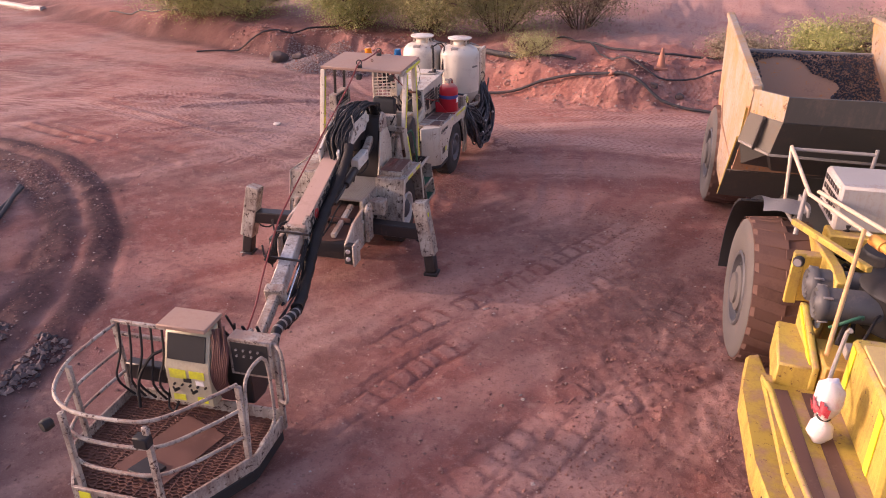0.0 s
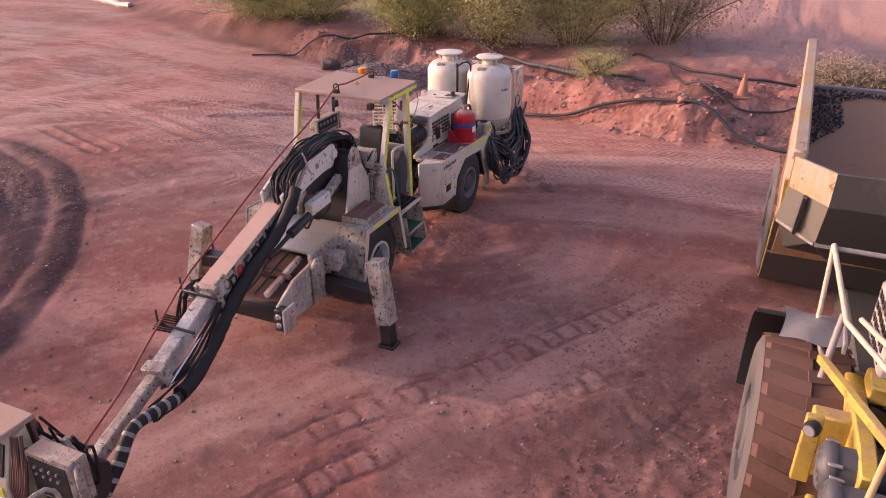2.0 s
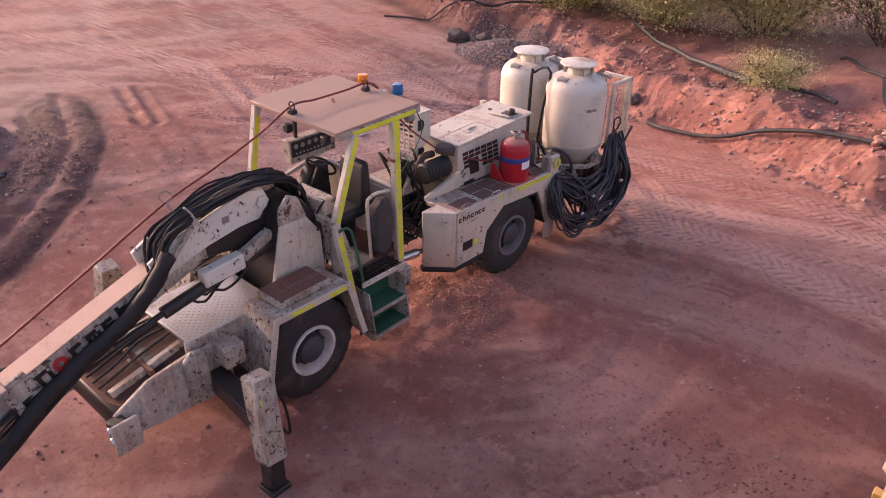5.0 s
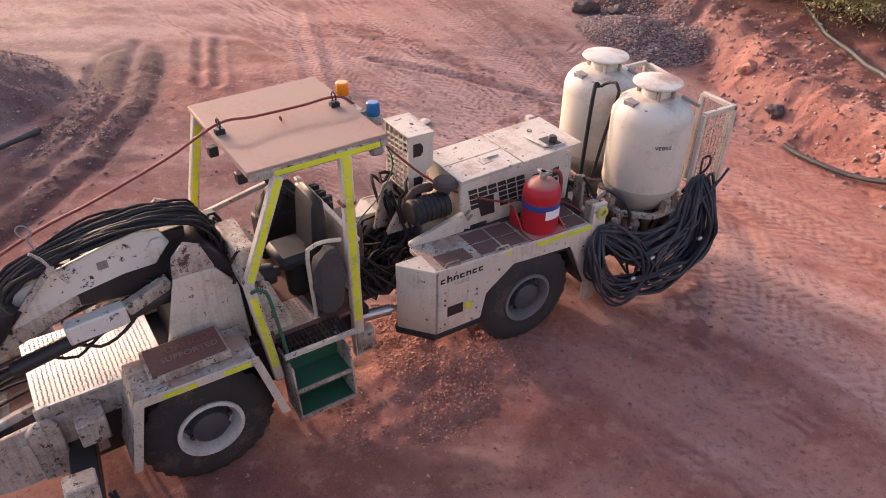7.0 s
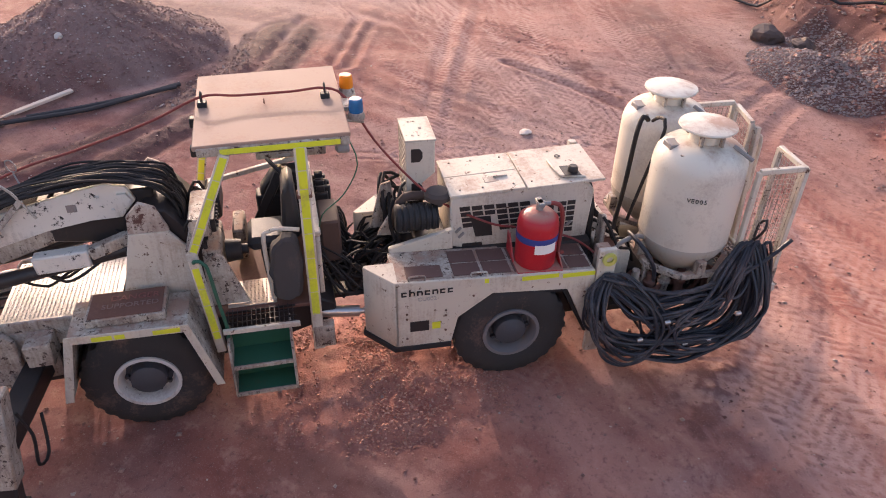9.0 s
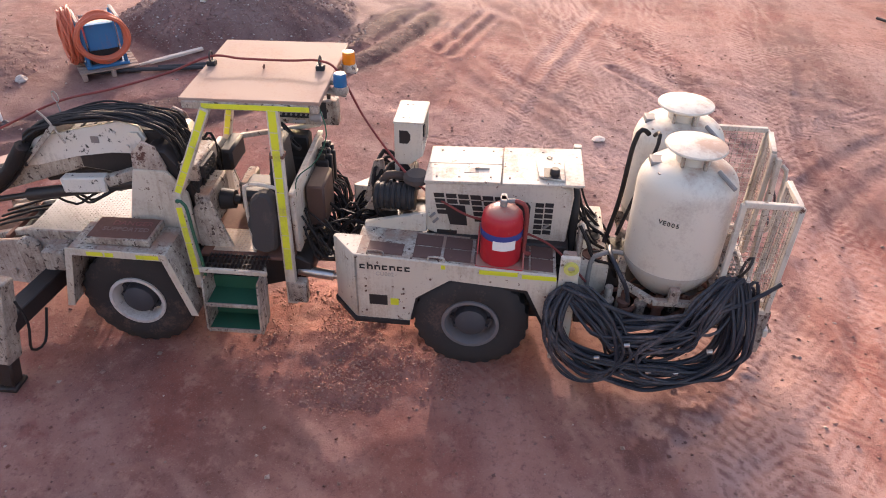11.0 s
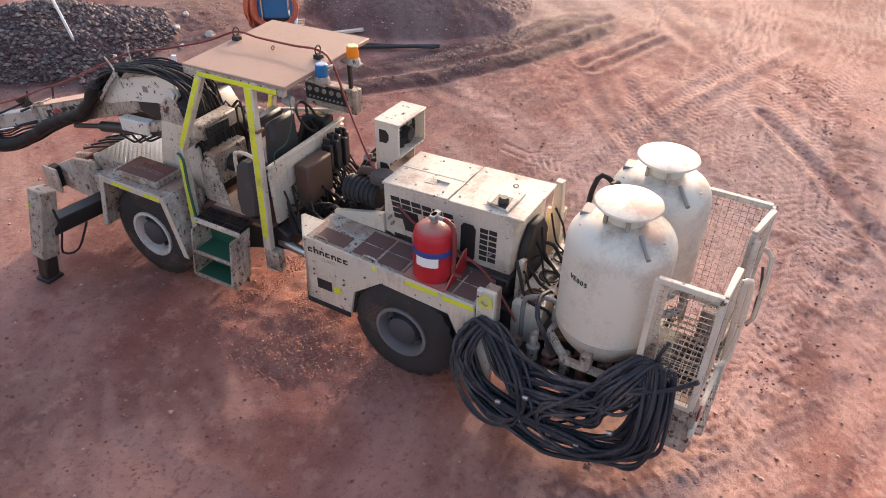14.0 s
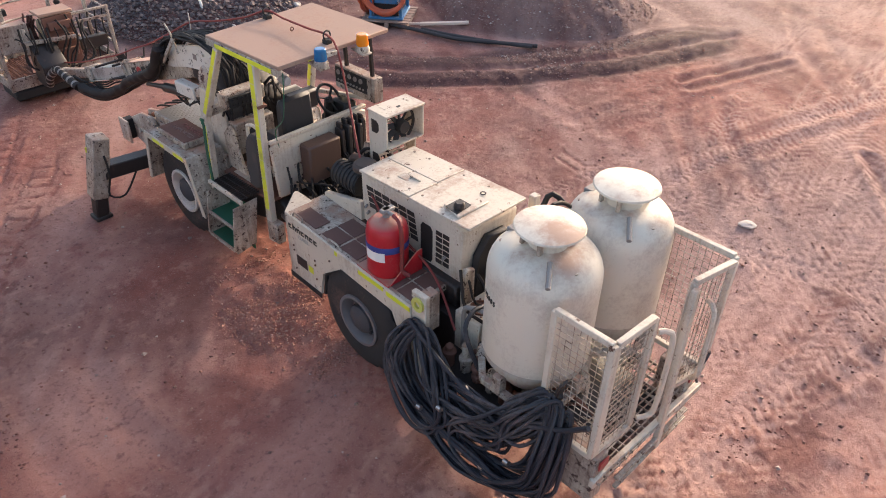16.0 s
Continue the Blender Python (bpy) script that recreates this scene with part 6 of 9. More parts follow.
prism(bm, [(-1.12, 1.30), (-1.12, 1.36), (-0.5, 1.52), (-0.5, 1.30)], 0, -0.56, -0.50, 0.006)
rpart("side_ledge", bm, CREAM, hood)
# air filter and fan housing in front of the hood
bm = B()
prof = [(0, -0.62), (0.11, -0.62)]
for i in range(7):
    prof += [(0.135, -0.60 + i * 0.055), (0.135, -0.57 + i * 0.055), (0.125, -0.565 + i * 0.055), (0.125, -0.552 + i * 0.055)]
prof += [(0.13, -0.21), (0, -0.21)]
lathe(bm, [(r, d) for r, d in prof], Matrix.Translation((-0.66, -0.42, 1.60)), 28)
flt = rpart("air_filter", bm, BLACK, None, "ribbed black air filter drum")
bm = B()
lathe(bm, [(0, 0.0), (0.05, 0.0), (0.05, 0.08), (0.13, 0.085), (0.13, 0.13), (0.10, 0.16), (0, 0.17)], upright(-0.68, -0.62, 1.70), 22)
rpart("intake_cap", bm, surface("cap_rubber", (0.07, 0.055, 0.05), (0.16, 0.11, 0.095), 0.45, 0.0, rough=0.85, streak=False), flt)
FX0, FX1, FY0, FY1, FZ0, FZ1 = -1.46, -0.95, -0.88, -0.60, 1.62, 2.24
WALL = [(FY0, FZ0), (FY0, FZ1), (FY1, FZ1), (FY1, 1.90), (FY1 - 0.13, 1.80), (FY1 - 0.13, FZ0)]
bm = B()
prism(bm, WALL, 0, FX0, FX0 + 0.02, 0.004)
fanbox = rpart("fan_housing", bm, CREAM, None, "cream fan housing with a slotted front")
bm = B()
prism(bm, WALL, 0, FX1 - 0.02, FX1, 0.004)
rpart("housing_wall", bm, CREAM, fanbox)
for dims in ((FX0 - 0.006, FX1 + 0.006, FY0 - 0.01, FY1 + 0.012, FZ1, FZ1 + 0.022), (FX0, FX1, FY0, FY1 - 0.13, FZ0 - 0.02, FZ0), (FX0 + 0.02, FX1 - 0.02, FY1 - 0.13, FY1, 1.885, 1.905)):
    bm = B()
    box(bm, *dims, 0.005)
    if dims[4] > 2:
        bolts(bm, [(x, y, FZ1 + 0.02) for x in (FX0 + 0.1, FX1 - 0.1) for y in (FY0 + 0.08, FY0 + 0.14)], (0, 0, 1), 0.012, 0.008)
    rpart("housing_wall", bm, CREAM, fanbox)
for i in range(9):
    bm = B()
    z = FZ0 + 0.03 + i * 0.06
    beam(bm, (FX0 + 0.02, FY0 + 0.01, z), (FX1 - 0.02, FY0 + 0.01, z + 0.05), 0.02, 0.018, 0)
    rpart("front_grille", bm, CREAM, fanbox)
for i in range(6):
    bm = B()
    x = FX0 + 0.03 + i * 0.09
    beam(bm, (x, FY0 + 0.004, FZ0), (x, FY0 + 0.004, FZ1), 0.014, 0.012, 0)
    rpart("front_grille", bm, CREAM, fanbox)
FC = Vector(((FX0 + FX1) / 2, FY1 - 0.10, 2.06))
bm = B()
lathe(bm, [(0.205, -0.02), (0.205, 0.01), (0.19, 0.01), (0.19, -0.02), (0.205, -0.02)], Matrix.Translation(FC), 28)
rpart("fan_ring", bm, OIL, fanbox)
bm = B()
cyl(bm, FC, FC + Vector((0, 0.09, 0)), 0.075, 0.065, seg=18)
rpart("fan", bm, BLACK, fanbox, "black fan with motor")
for i in range(9):
    bm = B()
    q = Matrix.Translation(FC) @ Matrix.Rotation(2 * math.pi * i / 9, 4, "Y") @ Matrix.Rotation(radians(30), 4, "Z")
    box(bm, -0.03, 0.03, -0.005, 0.005, 0.06, 0.185, 0.002, q)
    rpart("fan_blade", bm, BLACK, fanbox)
# cutouts are dark plates on the wall, shade put into their colour
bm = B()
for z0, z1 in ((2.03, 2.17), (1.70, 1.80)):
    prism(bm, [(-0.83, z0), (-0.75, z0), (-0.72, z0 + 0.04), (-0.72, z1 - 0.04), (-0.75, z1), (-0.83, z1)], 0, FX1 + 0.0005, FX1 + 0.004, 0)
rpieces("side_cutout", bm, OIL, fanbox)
bm = B()
tube(bm, [(-0.80, -0.72, 1.74), (-0.78, -0.92, 1.76), (-0.80, -1.0, 1.6), (-0.86, -1.02, 1.4)], 0.045, 10)
rpart("intake_hose", bm, surface("brown_rubber", (0.075, 0.05, 0.042), (0.16, 0.10, 0.085), 0.4, 0.0, rough=0.8), fanbox, "brown rubber duct")
bm = B()
box(bm, -1.42, -1.0, -0.86, -0.7, 1.25, 1.60, 0.02)
rpart("fan_stand", bm, OIL, None)
rng = random.Random(31)
lines = []
for i in range(10):
    o = lambda s: rng.uniform(-s, s)
    p = Vector((-0.95 + o(0.25), -0.95 + o(0.1), 1.25 + o(0.1)))
    lines.append(([p, p + Vector((o(0.1), -0.1, 0.25)), p + Vector((-0.15 + o(0.1), -0.05, 0.45)), p + Vector((-0.25, 0.1, 0.35 + o(0.1)))], 0.018))
strands("engine_hose", lines, HOSE_OLD, veh, m=REAR)
bm = B()
prism(bm, [(-1.2, 1.28), (-1.0, 1.62), (-0.9, 1.66), (-0.85, 1.28)], 0, -0.92, -0.86, 0.01)
prism(bm, [(-1.25, 1.25), (-1.12, 1.75), (-1.02, 1.78), (-0.95, 1.25)], 0, -1.10, -1.06, 0.01)
rpart("bent_guard", bm, CREAM_WORN, None, "bent cream guard plates")
bm = B()
box(bm, -1.15, -0.45, -1.05, 0.9, 1.05, 1.28, 0.02)
rpart("engine_block", bm, OIL, None)

# lifting plates behind the rear wheel
for s, x in ((0, -0.06), (1, -1.60)):
    bm = B()
    box(bm, x, x + 0.06, 0.80, 0.98, 0.20, 1.46, 0.01)
    jp = rpart("jack_plate", bm, CREAM, None)
    bm = B()
    box(bm, x - 0.14, x, 0.83, 0.96, 1.02, 1.42, 0.012)
    rpart("jack_box", bm, CREAM_WORN, jp)
    bm = B()
    q = Matrix.Translation((x + 0.075, 0.90, 1.36)) @ Matrix.Rotation(radians(90), 4, "Z")
    lathe(bm, [(0.035, -0.012), (0.07, -0.012), (0.07, 0.012), (0.035, 0.012), (0.035, -0.012)], q, 18)
    rpart("lifting_lug", bm, surface("lug_yellow_%d" % s, (0.52, 0.50, 0.12), (0.45, 0.38, 0.3), 0.5, 0.3), jp, "yellow-green lifting lug")
bm = B()
prism(bm, [(-0.42, 1.0), (-0.42, 1.52), (-0.46, 1.56), (-0.56, 1.52), (-0.56, 1.0)], 1, 0.98, 1.03, 0.01)
rpart("cross_lug", bm, CREAM_WORN, None)
# filter box with two round hatches, radiator shroud and hoses between hood and tanks
bm = B()
box(bm, -1.46, -0.34, 1.00, 1.30, 0.50, 1.16, 0.014)
fbox = rpart("filter_box", bm, CREAM, None, "cream steel box with two round hatches")
for x in (-0.52, -0.86, -1.22):
    bm = B()
    lathe(bm, [(0, 0.0), (0.085, 0.0), (0.085, 0.014), (0.10, 0.014), (0.10, -0.004)], upright(x, 1.15, 1.162), 24)
    hatch = rpart("hatch", bm, OIL if x < -0.6 else RUST, fbox, "dark round hatch")
    bm = B()
    bolts(bm, [(x + 0.125 * math.cos(i * 0.785), 1.15 + 0.125 * math.sin(i * 0.785), 1.16) for i in range(8)], (0, 0, 1), 0.010, 0.010)
    rpieces("bolt", bm, DECK, fbox)
bm = B()
prism(bm, [(-1.18, 1.10), (-1.16, 1.52), (-1.02, 1.72), (-0.78, 1.74), (-0.64, 1.56), (-0.60, 1.10)], 1, 0.90, 0.98, 0.02)
rpart("radiator_shroud", bm, BLACK, None, "black plastic fan shroud behind the hood")
bm = B()
prism(bm, [(0.90, 1.16), (0.92, 1.90), (1.0, 1.90), (1.04, 1.16)], 0, -1.44, -1.36, 0.008)
rpart("rear_upright", bm, CREAM, None)
rng = random.Random(52)
lines = []
for i in range(9):
    o = lambda q: rng.uniform(-q, q)
    x = -1.3 + 0.11 * i
    lines.append(([(x, 0.98, 1.5 + o(0.15)), (x + o(0.08), 1.06, 1.38 + o(0.08)), (x + o(0.1), 1.14, 1.24), (x + o(0.1), 1.32, 1.10 + o(0.1)), (x + o(0.1), 1.42, 0.9)], rng.uniform(0.010, 0.020)))
strands("filter_hose", lines, HOSE_OLD, veh, "", 6, m=REAR)

# tank deck, tanks and their frames
bm = B()
box(bm, -1.52, -0.06, 1.0, 2.30, 0.66, 0.74, 0.01)
rpart("tank_deck", bm, OIL, None, "dark dirty deck under the tanks")
rng = random.Random(41)
lines = []
for i in range(16):
    o = lambda s: rng.uniform(-s, s)
    p = Vector((-0.25 + o(0.15), 1.25 + i * 0.06, 0.86 + o(0.08)))
    lines.append(([p, p + Vector((o(0.1), 0.1, o(0.1))), p + Vector((-0.1 + o(0.1), 0.25, o(0.08))), p + Vector((-0.2, 0.4, -0.08))], rng.uniform(0.012, 0.03)))
strands("pump_pipe", lines, RUST, veh, "rusty pipe under the tanks", m=REAR)
for i in range(7):
    bm = B()
    x, y = -0.2 + rng.uniform(-0.1, 0.1), 1.15 + 0.16 * i
    lathe(bm, [(0, 0.74), (0.05, 0.74), (0.05, 0.86), (0.065, 0.87), (0.065, 0.90), (0.04, 0.92), (0.04, 0.95 + rng.uniform(0, 0.1)), (0, 1.0)], upright(x, y, 0), 12)
    rpart("pump_valve", bm, CREAM_WORN if i % 2 else RUST, None)


GREY_CONE = surface("bare_cone", (0.38, 0.345, 0.30), (0.24, 0.17, 0.14), 0.5, 0.4, rough=0.5)


def tank(cx, cy, text):
    R, z0, z1 = 0.44, 1.33, 2.08
    prof = [(0, 0.90), (0.14, 0.91), (0.26, 1.02), (0.37, 1.16), (0.42, 1.25), (R, z0), (R, z1)]
    for i in range(1, 8):
        a = radians(i * 11.5)
        prof.append((0.18 + 0.26 * math.cos(a) ** 0.8, z1 + 0.24 * math.sin(a)))
    prof += [(0.16, 2.33), (0.0, 2.34)]
    bm = B()
    lathe(bm, [(r, z) for r, z in prof], upright(cx, cy, 0) , 48)
    tk = rpart("tank", bm, CREAM_TANK, None, "white steel pressure tank with a domed top, dusty")
    bm = B()
    lathe(bm, [(0.442, 1.335), (0.444, 1.325), (0.424, 1.25), (0.374, 1.16), (0.264, 1.02)], upright(cx, cy, 0), 48)
    rpart("lower_cone", bm, GREY_CONE, tk, "bare grey lower cone")
    bm = B()
    lathe(bm, [(0.15, 2.30), (0.15, 2.40), (0.17, 2.42), (0.255, 2.455), (0.268, 2.468), (0.262, 2.482), (0.20, 2.495), (0.1, 2.505), (0, 2.507)], upright(cx, cy, 0), 36)
    rpart("lid", bm, CREAM_TANK, tk, "dished white lid")
    bm = B()
    for a in (20, 130, 210, 320):
        q = REAR @ Matrix.Identity(4)
        x, y = cx + 0.19 * math.cos(radians(a)), cy + 0.19 * math.sin(radians(a))
        beam(bm, (x, y, 2.33), (x, y, 2.44), 0.045, 0.03, 0.005)
    rpieces("lid_clamp", bm, CREAM_WORN, tk)
    for a in (75, 185, 300):
        bm = B()
        x, y = cx + 0.34 * math.cos(radians(a)), cy + 0.34 * math.sin(radians(a))
        lathe(bm, [(0, 0), (0.035, 0), (0.035, 0.05), (0.022, 0.055), (0.022, 0.085), (0, 0.085)], upright(x, y, 2.19), 12)
        rpart("filler_cap", bm, CREAM_WORN, tk)
    bm = B()
    x, y = cx - 0.02, cy - 0.33
    box(bm, x - 0.09, x + 0.07, y - 0.03, y + 0.10, 2.24, 2.31, 0.008)
    rpart("hatch", bm, GREY, tk)
    bm = B()
    cyl(bm, (cx + 0.20, cy + 0.18, 2.34), (cx + 0.36, cy + 0.30, 2.26), 0.02, seg=8)
    rpart("valve", bm, GREY, tk)
    if text:
        for i, ch in enumerate(text):
            a = radians(-37 + i * 5.0)
            mm = REAR @ face_to((cx + 0.442 * math.cos(a), cy + 0.442 * math.sin(a), 1.88), (-math.sin(a), math.cos(a), 0), (0, 0, 1))
            words(ch, 0.062, mm, LETTER, tk)
    # octagonal ring frame and legs
    ring = [(cx + 0.46 * math.cos(radians(22.5 + 45 * i)), cy + 0.46 * math.sin(radians(22.5 + 45 * i)), 1.06) for i in range(8)]
    for i in range(8):
        bm = B()
        beam(bm, ring[i], ring[(i + 1) % 8], 0.06, 0.06, 0.006)
        if i == 0:
            fr = rpart("tank_frame", bm, CREAM_WORN, None)
        else:
            rpart("frame_bar", bm, CREAM_WORN, fr)
    for i in range(0, 8, 2):
        bm = B()
        beam(bm, (ring[i][0], ring[i][1], 1.06), (ring[i][0], ring[i][1], 0.70), 0.06, 0.06, 0.006)
        rpart("frame_leg", bm, CREAM_WORN, fr)
        bm = B()
        x, y = cx + 0.43 * math.cos(radians(45 * i + 0)), cy + 0.43 * math.sin(radians(45 * i))
        box(bm, x - 0.045, x + 0.045, y - 0.045, y + 0.045, 1.08, 1.24, 0.008)
        rpart("tank_foot", bm, CREAM_WORN, fr)


tank(-0.41, 1.86, "VE005")
tank(-1.30, 1.92, "")
strands("tank_hose", [([(-0.98, 1.56, 2.28), (-0.94, 1.48, 2.34), (-0.90, 1.42, 2.2), (-0.88, 1.38, 1.6), (-0.80, 1.30, 1.2), (-0.6, 1.2, 0.95)], 0.024),
                      ([(-1.0, 1.62, 2.26), (-0.86, 1.62, 2.36), (-0.70, 1.60, 2.32), (-0.72, 1.5, 1.8), (-0.7, 1.38, 1.3)], 0.018)], HOSE_OLD, veh, "", 8, 0.06, False, REAR)
bm = B()
tube(bm, [(-0.34, 1.12, 0.8), (-0.34, 1.12, 1.20), (-0.33, 1.18, 1.30), (-0.36, 1.32, 1.33), (-0.38, 1.42, 1.30)], 0.024, 8)
rpart("steel_pipe", bm, GREY, None)
bm = B()
tube(bm, [(-0.46, 1.30, 1.32), (-0.30, 1.28, 1.36), (-0.12, 1.34, 1.30), (-0.10, 1.45, 1.1), (-0.15, 1.5, 0.9)], 0.022, 8)
rpart("black_pipe", bm, HOSE, None)

# rear cage
def mesh_panel(name, a, b, z0, z1, frame_w=0.05, step=0.055, parent=None, lean=(0, 0)):
    """An upright welded mesh panel between two plan points."""
    a, b = Vector((*a, 0)), Vector((*b, 0))
    d = (b - a).normalized()
    n = (b - a).length
    L = Vector((*lean, 0))
    P = lambda u, z: a + d * u + Vector((0, 0, z)) + L * (z - z0)
    bars = [(P(0, z1), P(n, z1), frame_w), (P(0, z0), P(n, z0), frame_w), (P(0, z0), P(0, z1), frame_w), (P(n, z0), P(n, z1), frame_w)]
    out = None
    for p, q, w_ in bars:
        bm = B()
        beam(bm, p, q, w_, w_, 0.006)
        if out is None:
            out = rpart(name, bm, CREAM, parent, "cream welded mesh panel")
        else:
            rpart("frame_bar", bm, CREAM, out)
    bm = B()
    u = step
    while u < n - 0.01:
        beam(bm, P(u, z0), P(u, z1), 0.0042, 0.0042, 0)
        u += step
    z = z0 + step
    while z < z1 - 0.01:
        beam(bm, P(0, z), P(n, z), 0.0042, 0.0042, 0)
        z += step
    tagged(rpart("wire_mesh", bm, CREAM_WORN, out), kind="stuff")
    return out


mesh_panel("cage_panel", (-0.04, 2.26), (-0.04, 2.74), 1.00, 2.14)
mesh_panel("cage_panel", (-0.08, 2.74), (-0.50, 2.76), 1.00, 2.12)
mesh_panel("cage_panel", (-1.02, 2.76), (-1.46, 2.84), 1.00, 2.14)
mesh_panel("cage_panel", (-1.50, 2.26), (-1.50, 2.82), 1.00, 2.16)
bm = B()
beam(bm, (-0.97, 2.80, 2.12), (-0.90, 2.86, 0.48), 0.07, 0.05, 0.008, up=(0, 1, 0))
rpart("gate_post", bm, CREAM, None)
bm = B()
tube(bm, [(-0.52, 2.80, 2.0), (-0.60, 2.86, 1.98), (-0.62, 2.88, 1.8), (-0.62, 2.88, 1.25), (-0.60, 2.86, 1.12), (-0.52, 2.80, 1.10)], 0.022, 8)
rpart("gate_handle", bm, CREAM, None)
bm = B()
tube(bm, [(-1.10, 2.86, 1.98), (-1.06, 2.94, 1.95), (-1.06, 2.96, 1.6), (-1.06, 2.96, 1.3), (-1.10, 2.9, 1.2)], 0.022, 8)
rpart("gate_handle", bm, CREAM, None)
bm = B()
tube(bm, [(-1.2, 2.9, 1.75), (-1.1, 2.95, 1.55), (-1.25, 2.94, 1.4), (-1.08, 2.95, 1.3), (-1.2, 2.93, 1.1)], 0.012, 6)
rpart("loose_cable", bm, HOSE, None)
bm = B()
for i in range(17):
    x = -1.46 + i * 0.088
    beam(bm, (x, 2.22, 0.76), (x, 2.86, 0.76), 0.008, 0.03, 0)
for i in range(14):
    y = 2.24 + i * 0.047
    beam(bm, (-1.50, y, 0.762), (-0.05, y, 0.762), 0.008, 0.02, 0)
tagged(rpart("floor_grating", bm, CREAM_WORN, None, "cream steel floor grating"), kind="stuff")
bm = B()
beam(bm, (-1.54, 2.84, 0.74), (-0.02, 2.80, 0.74), 0.05, 0.09, 0.008)
rpart("rear_bumper", bm, CREAM, None)
for x in (-0.20, -1.50):
    bm = B()
    box(bm, x, x + 0.16, 2.52, 2.80, 0.48, 1.0, 0.012)
    cb = rpart("corner_box", bm, CREAM_WORN, None)
    bm = B()
    box(bm, x + 0.01, x + 0.13, 2.802, 2.82, 0.86, 0.95, 0.006)
    rpart("tail_lamp", bm, plain("tail_red_%d" % int(-x * 10), (0.30, 0.03, 0.03), 0.3), cb, "dark red tail lamp")
bm = B()
for z in (0.50, 0.60):
    beam(bm, (-1.35, 2.86, z), (-0.30, 2.86, z), 0.04, 0.03, 0.005)
rpart("rear_step", bm, CREAM_WORN, None)
bm = B()
beam(bm, (-0.14, 2.30, 1.12), (-0.02, 2.42, 1.42), 0.035, 0.035, 0.006)
tube(bm, [(-0.03, 2.40, 1.42), (-0.06, 2.44, 1.55), (0.0, 2.46, 1.62), (0.05, 2.43, 1.55), (0.01, 2.40, 1.43)], 0.014, 6)
rpart("hose_hook", bm, OIL, None)

# ---- loose things on the vehicle ----
ext = thing("fire_extinguisher", REAR @ Vector((-0.22, 0.24, 1.28)), "red dusty fire suppression cylinder standing on the rear deck", "fire extinguisher")


def epart(name, bm, mat, label=""):
    return rpart(name, bm, mat, ext, label)


bm = B()
lathe(bm, [(0, 1.275), (0.185, 1.275), (0.195, 1.30), (0.195, 1.70), (0.18, 1.77), (0.13, 1.82), (0.05, 1.845), (0, 1.85)], upright(-0.22, 0.24, 0), 36)
epart("cylinder", bm, RED)
bm = B()
lathe(bm, [(0.196, 1.555), (0.1975, 1.56), (0.1975, 1.62), (0.196, 1.625)], upright(-0.22, 0.24, 0), 36)
epart("band", bm, BLUE_STRIPE, "blue band")
bm = B()
for i in range(8):
    a0, a1 = radians(-22 + i * 8), radians(-14 + i * 8)
    q = [(-0.22 + 0.199 * math.cos(a), 0.24 + 0.199 * math.sin(a)) for a in (a0, a1)]
    bm.faces.new([bm.verts.new((*q[0], 1.47)), bm.verts.new((*q[1], 1.47)), bm.verts.new((*q[1], 1.57)), bm.verts.new((*q[0], 1.57))])
epart("label_sticker", bm, WHITE, "white paper label")
bm = B()
cyl(bm, (-0.22, 0.24, 1.83), (-0.22, 0.24, 1.93), 0.035, seg=14)
box(bm, -0.30, -0.16, 0.21, 0.27, 1.89, 1.93, 0.008)
cyl(bm, (-0.22, 0.24, 1.90), (-0.22, 0.34, 1.90), 0.02, seg=10)
epart("valve", bm, GREY)
bm = B()
tube(bm, [(-0.22, 0.34, 1.90), (-0.21, 0.42, 1.88), (-0.20, 0.46, 1.78), (-0.20, 0.46, 1.5), (-0.20, 0.46, 1.36), (-0.24, 0.52, 1.32)], 0.022, 8)
epart("hose", bm, RED_HOSE, "dusty ribbed hose")
bm = B()
prism(bm, [(0.02, 1.26), (0.46, 1.245), (0.46, 1.275), (0.02, 1.29)], 0, -0.44, -0.02, 0.003)
prism(bm, [(-0.44, 1.27), (-0.44, 1.5), (-0.38, 1.5), (-0.2, 1.29)], 1, 0.02, 0.035, 0.002)
prism(bm, [(-0.44, 1.27), (-0.44, 1.5), (-0.38, 1.5), (-0.04, 1.27)], 1, 0.455, 0.47, 0.002)
epart("bracket", bm, RED)

# red air hose from the rear, over the roof, down to the boom
bm = B()
tube(bm, [(-3.42, 15.15, 1.02), (-3.55, 14.75, 1.36), (-3.62, 14.2, 1.52), (-3.68, 13.9, 1.58), (-3.9, 13.4, 1.80), (-4.15, 12.95, 2.25), (-4.26, 12.68, 2.70), (-4.28, 12.5, 2.80), (-4.28, 12.2, 2.79), (-4.28, 11.75, 2.79), (-4.28, 11.45, 2.80), (-4.26, 11.0, 2.62), (-4.22, 10.4, 2.44), (-4.18, 9.85, 2.30),
          (-4.22, 9.0, 1.90), (-4.24, 8.3, 1.58), (-4.22, 7.9, 1.42), (-4.14, 7.4, 1.20), (-4.05, 7.0, 1.06), (-3.95, 6.6, 0.92), (-3.86, 6.1, 0.78), (-3.78, 5.8, 0.72)], 0.012, 8)
single("air_hose", bm, RED_HOSE, (-4.28, 12.5, 2.70), "dusty red air hose strung over the canopy and boom", "hose")
bm = B()
lathe(bm, [(0.055, -0.006), (0.061, 0.0), (0.055, 0.006), (0.049, 0.0), (0.055, -0.006)], Matrix.Translation((-4.17, 9.85, 2.36)) @ Matrix.Rotation(radians(60), 4, "Z"), 20)
tube(bm, [(-4.17, 9.85, 2.31), (-4.16, 9.86, 2.26), (-4.14, 9.88, 2.2)], 0.008, 5)
part("hose_ring", bm, GREY, veh)

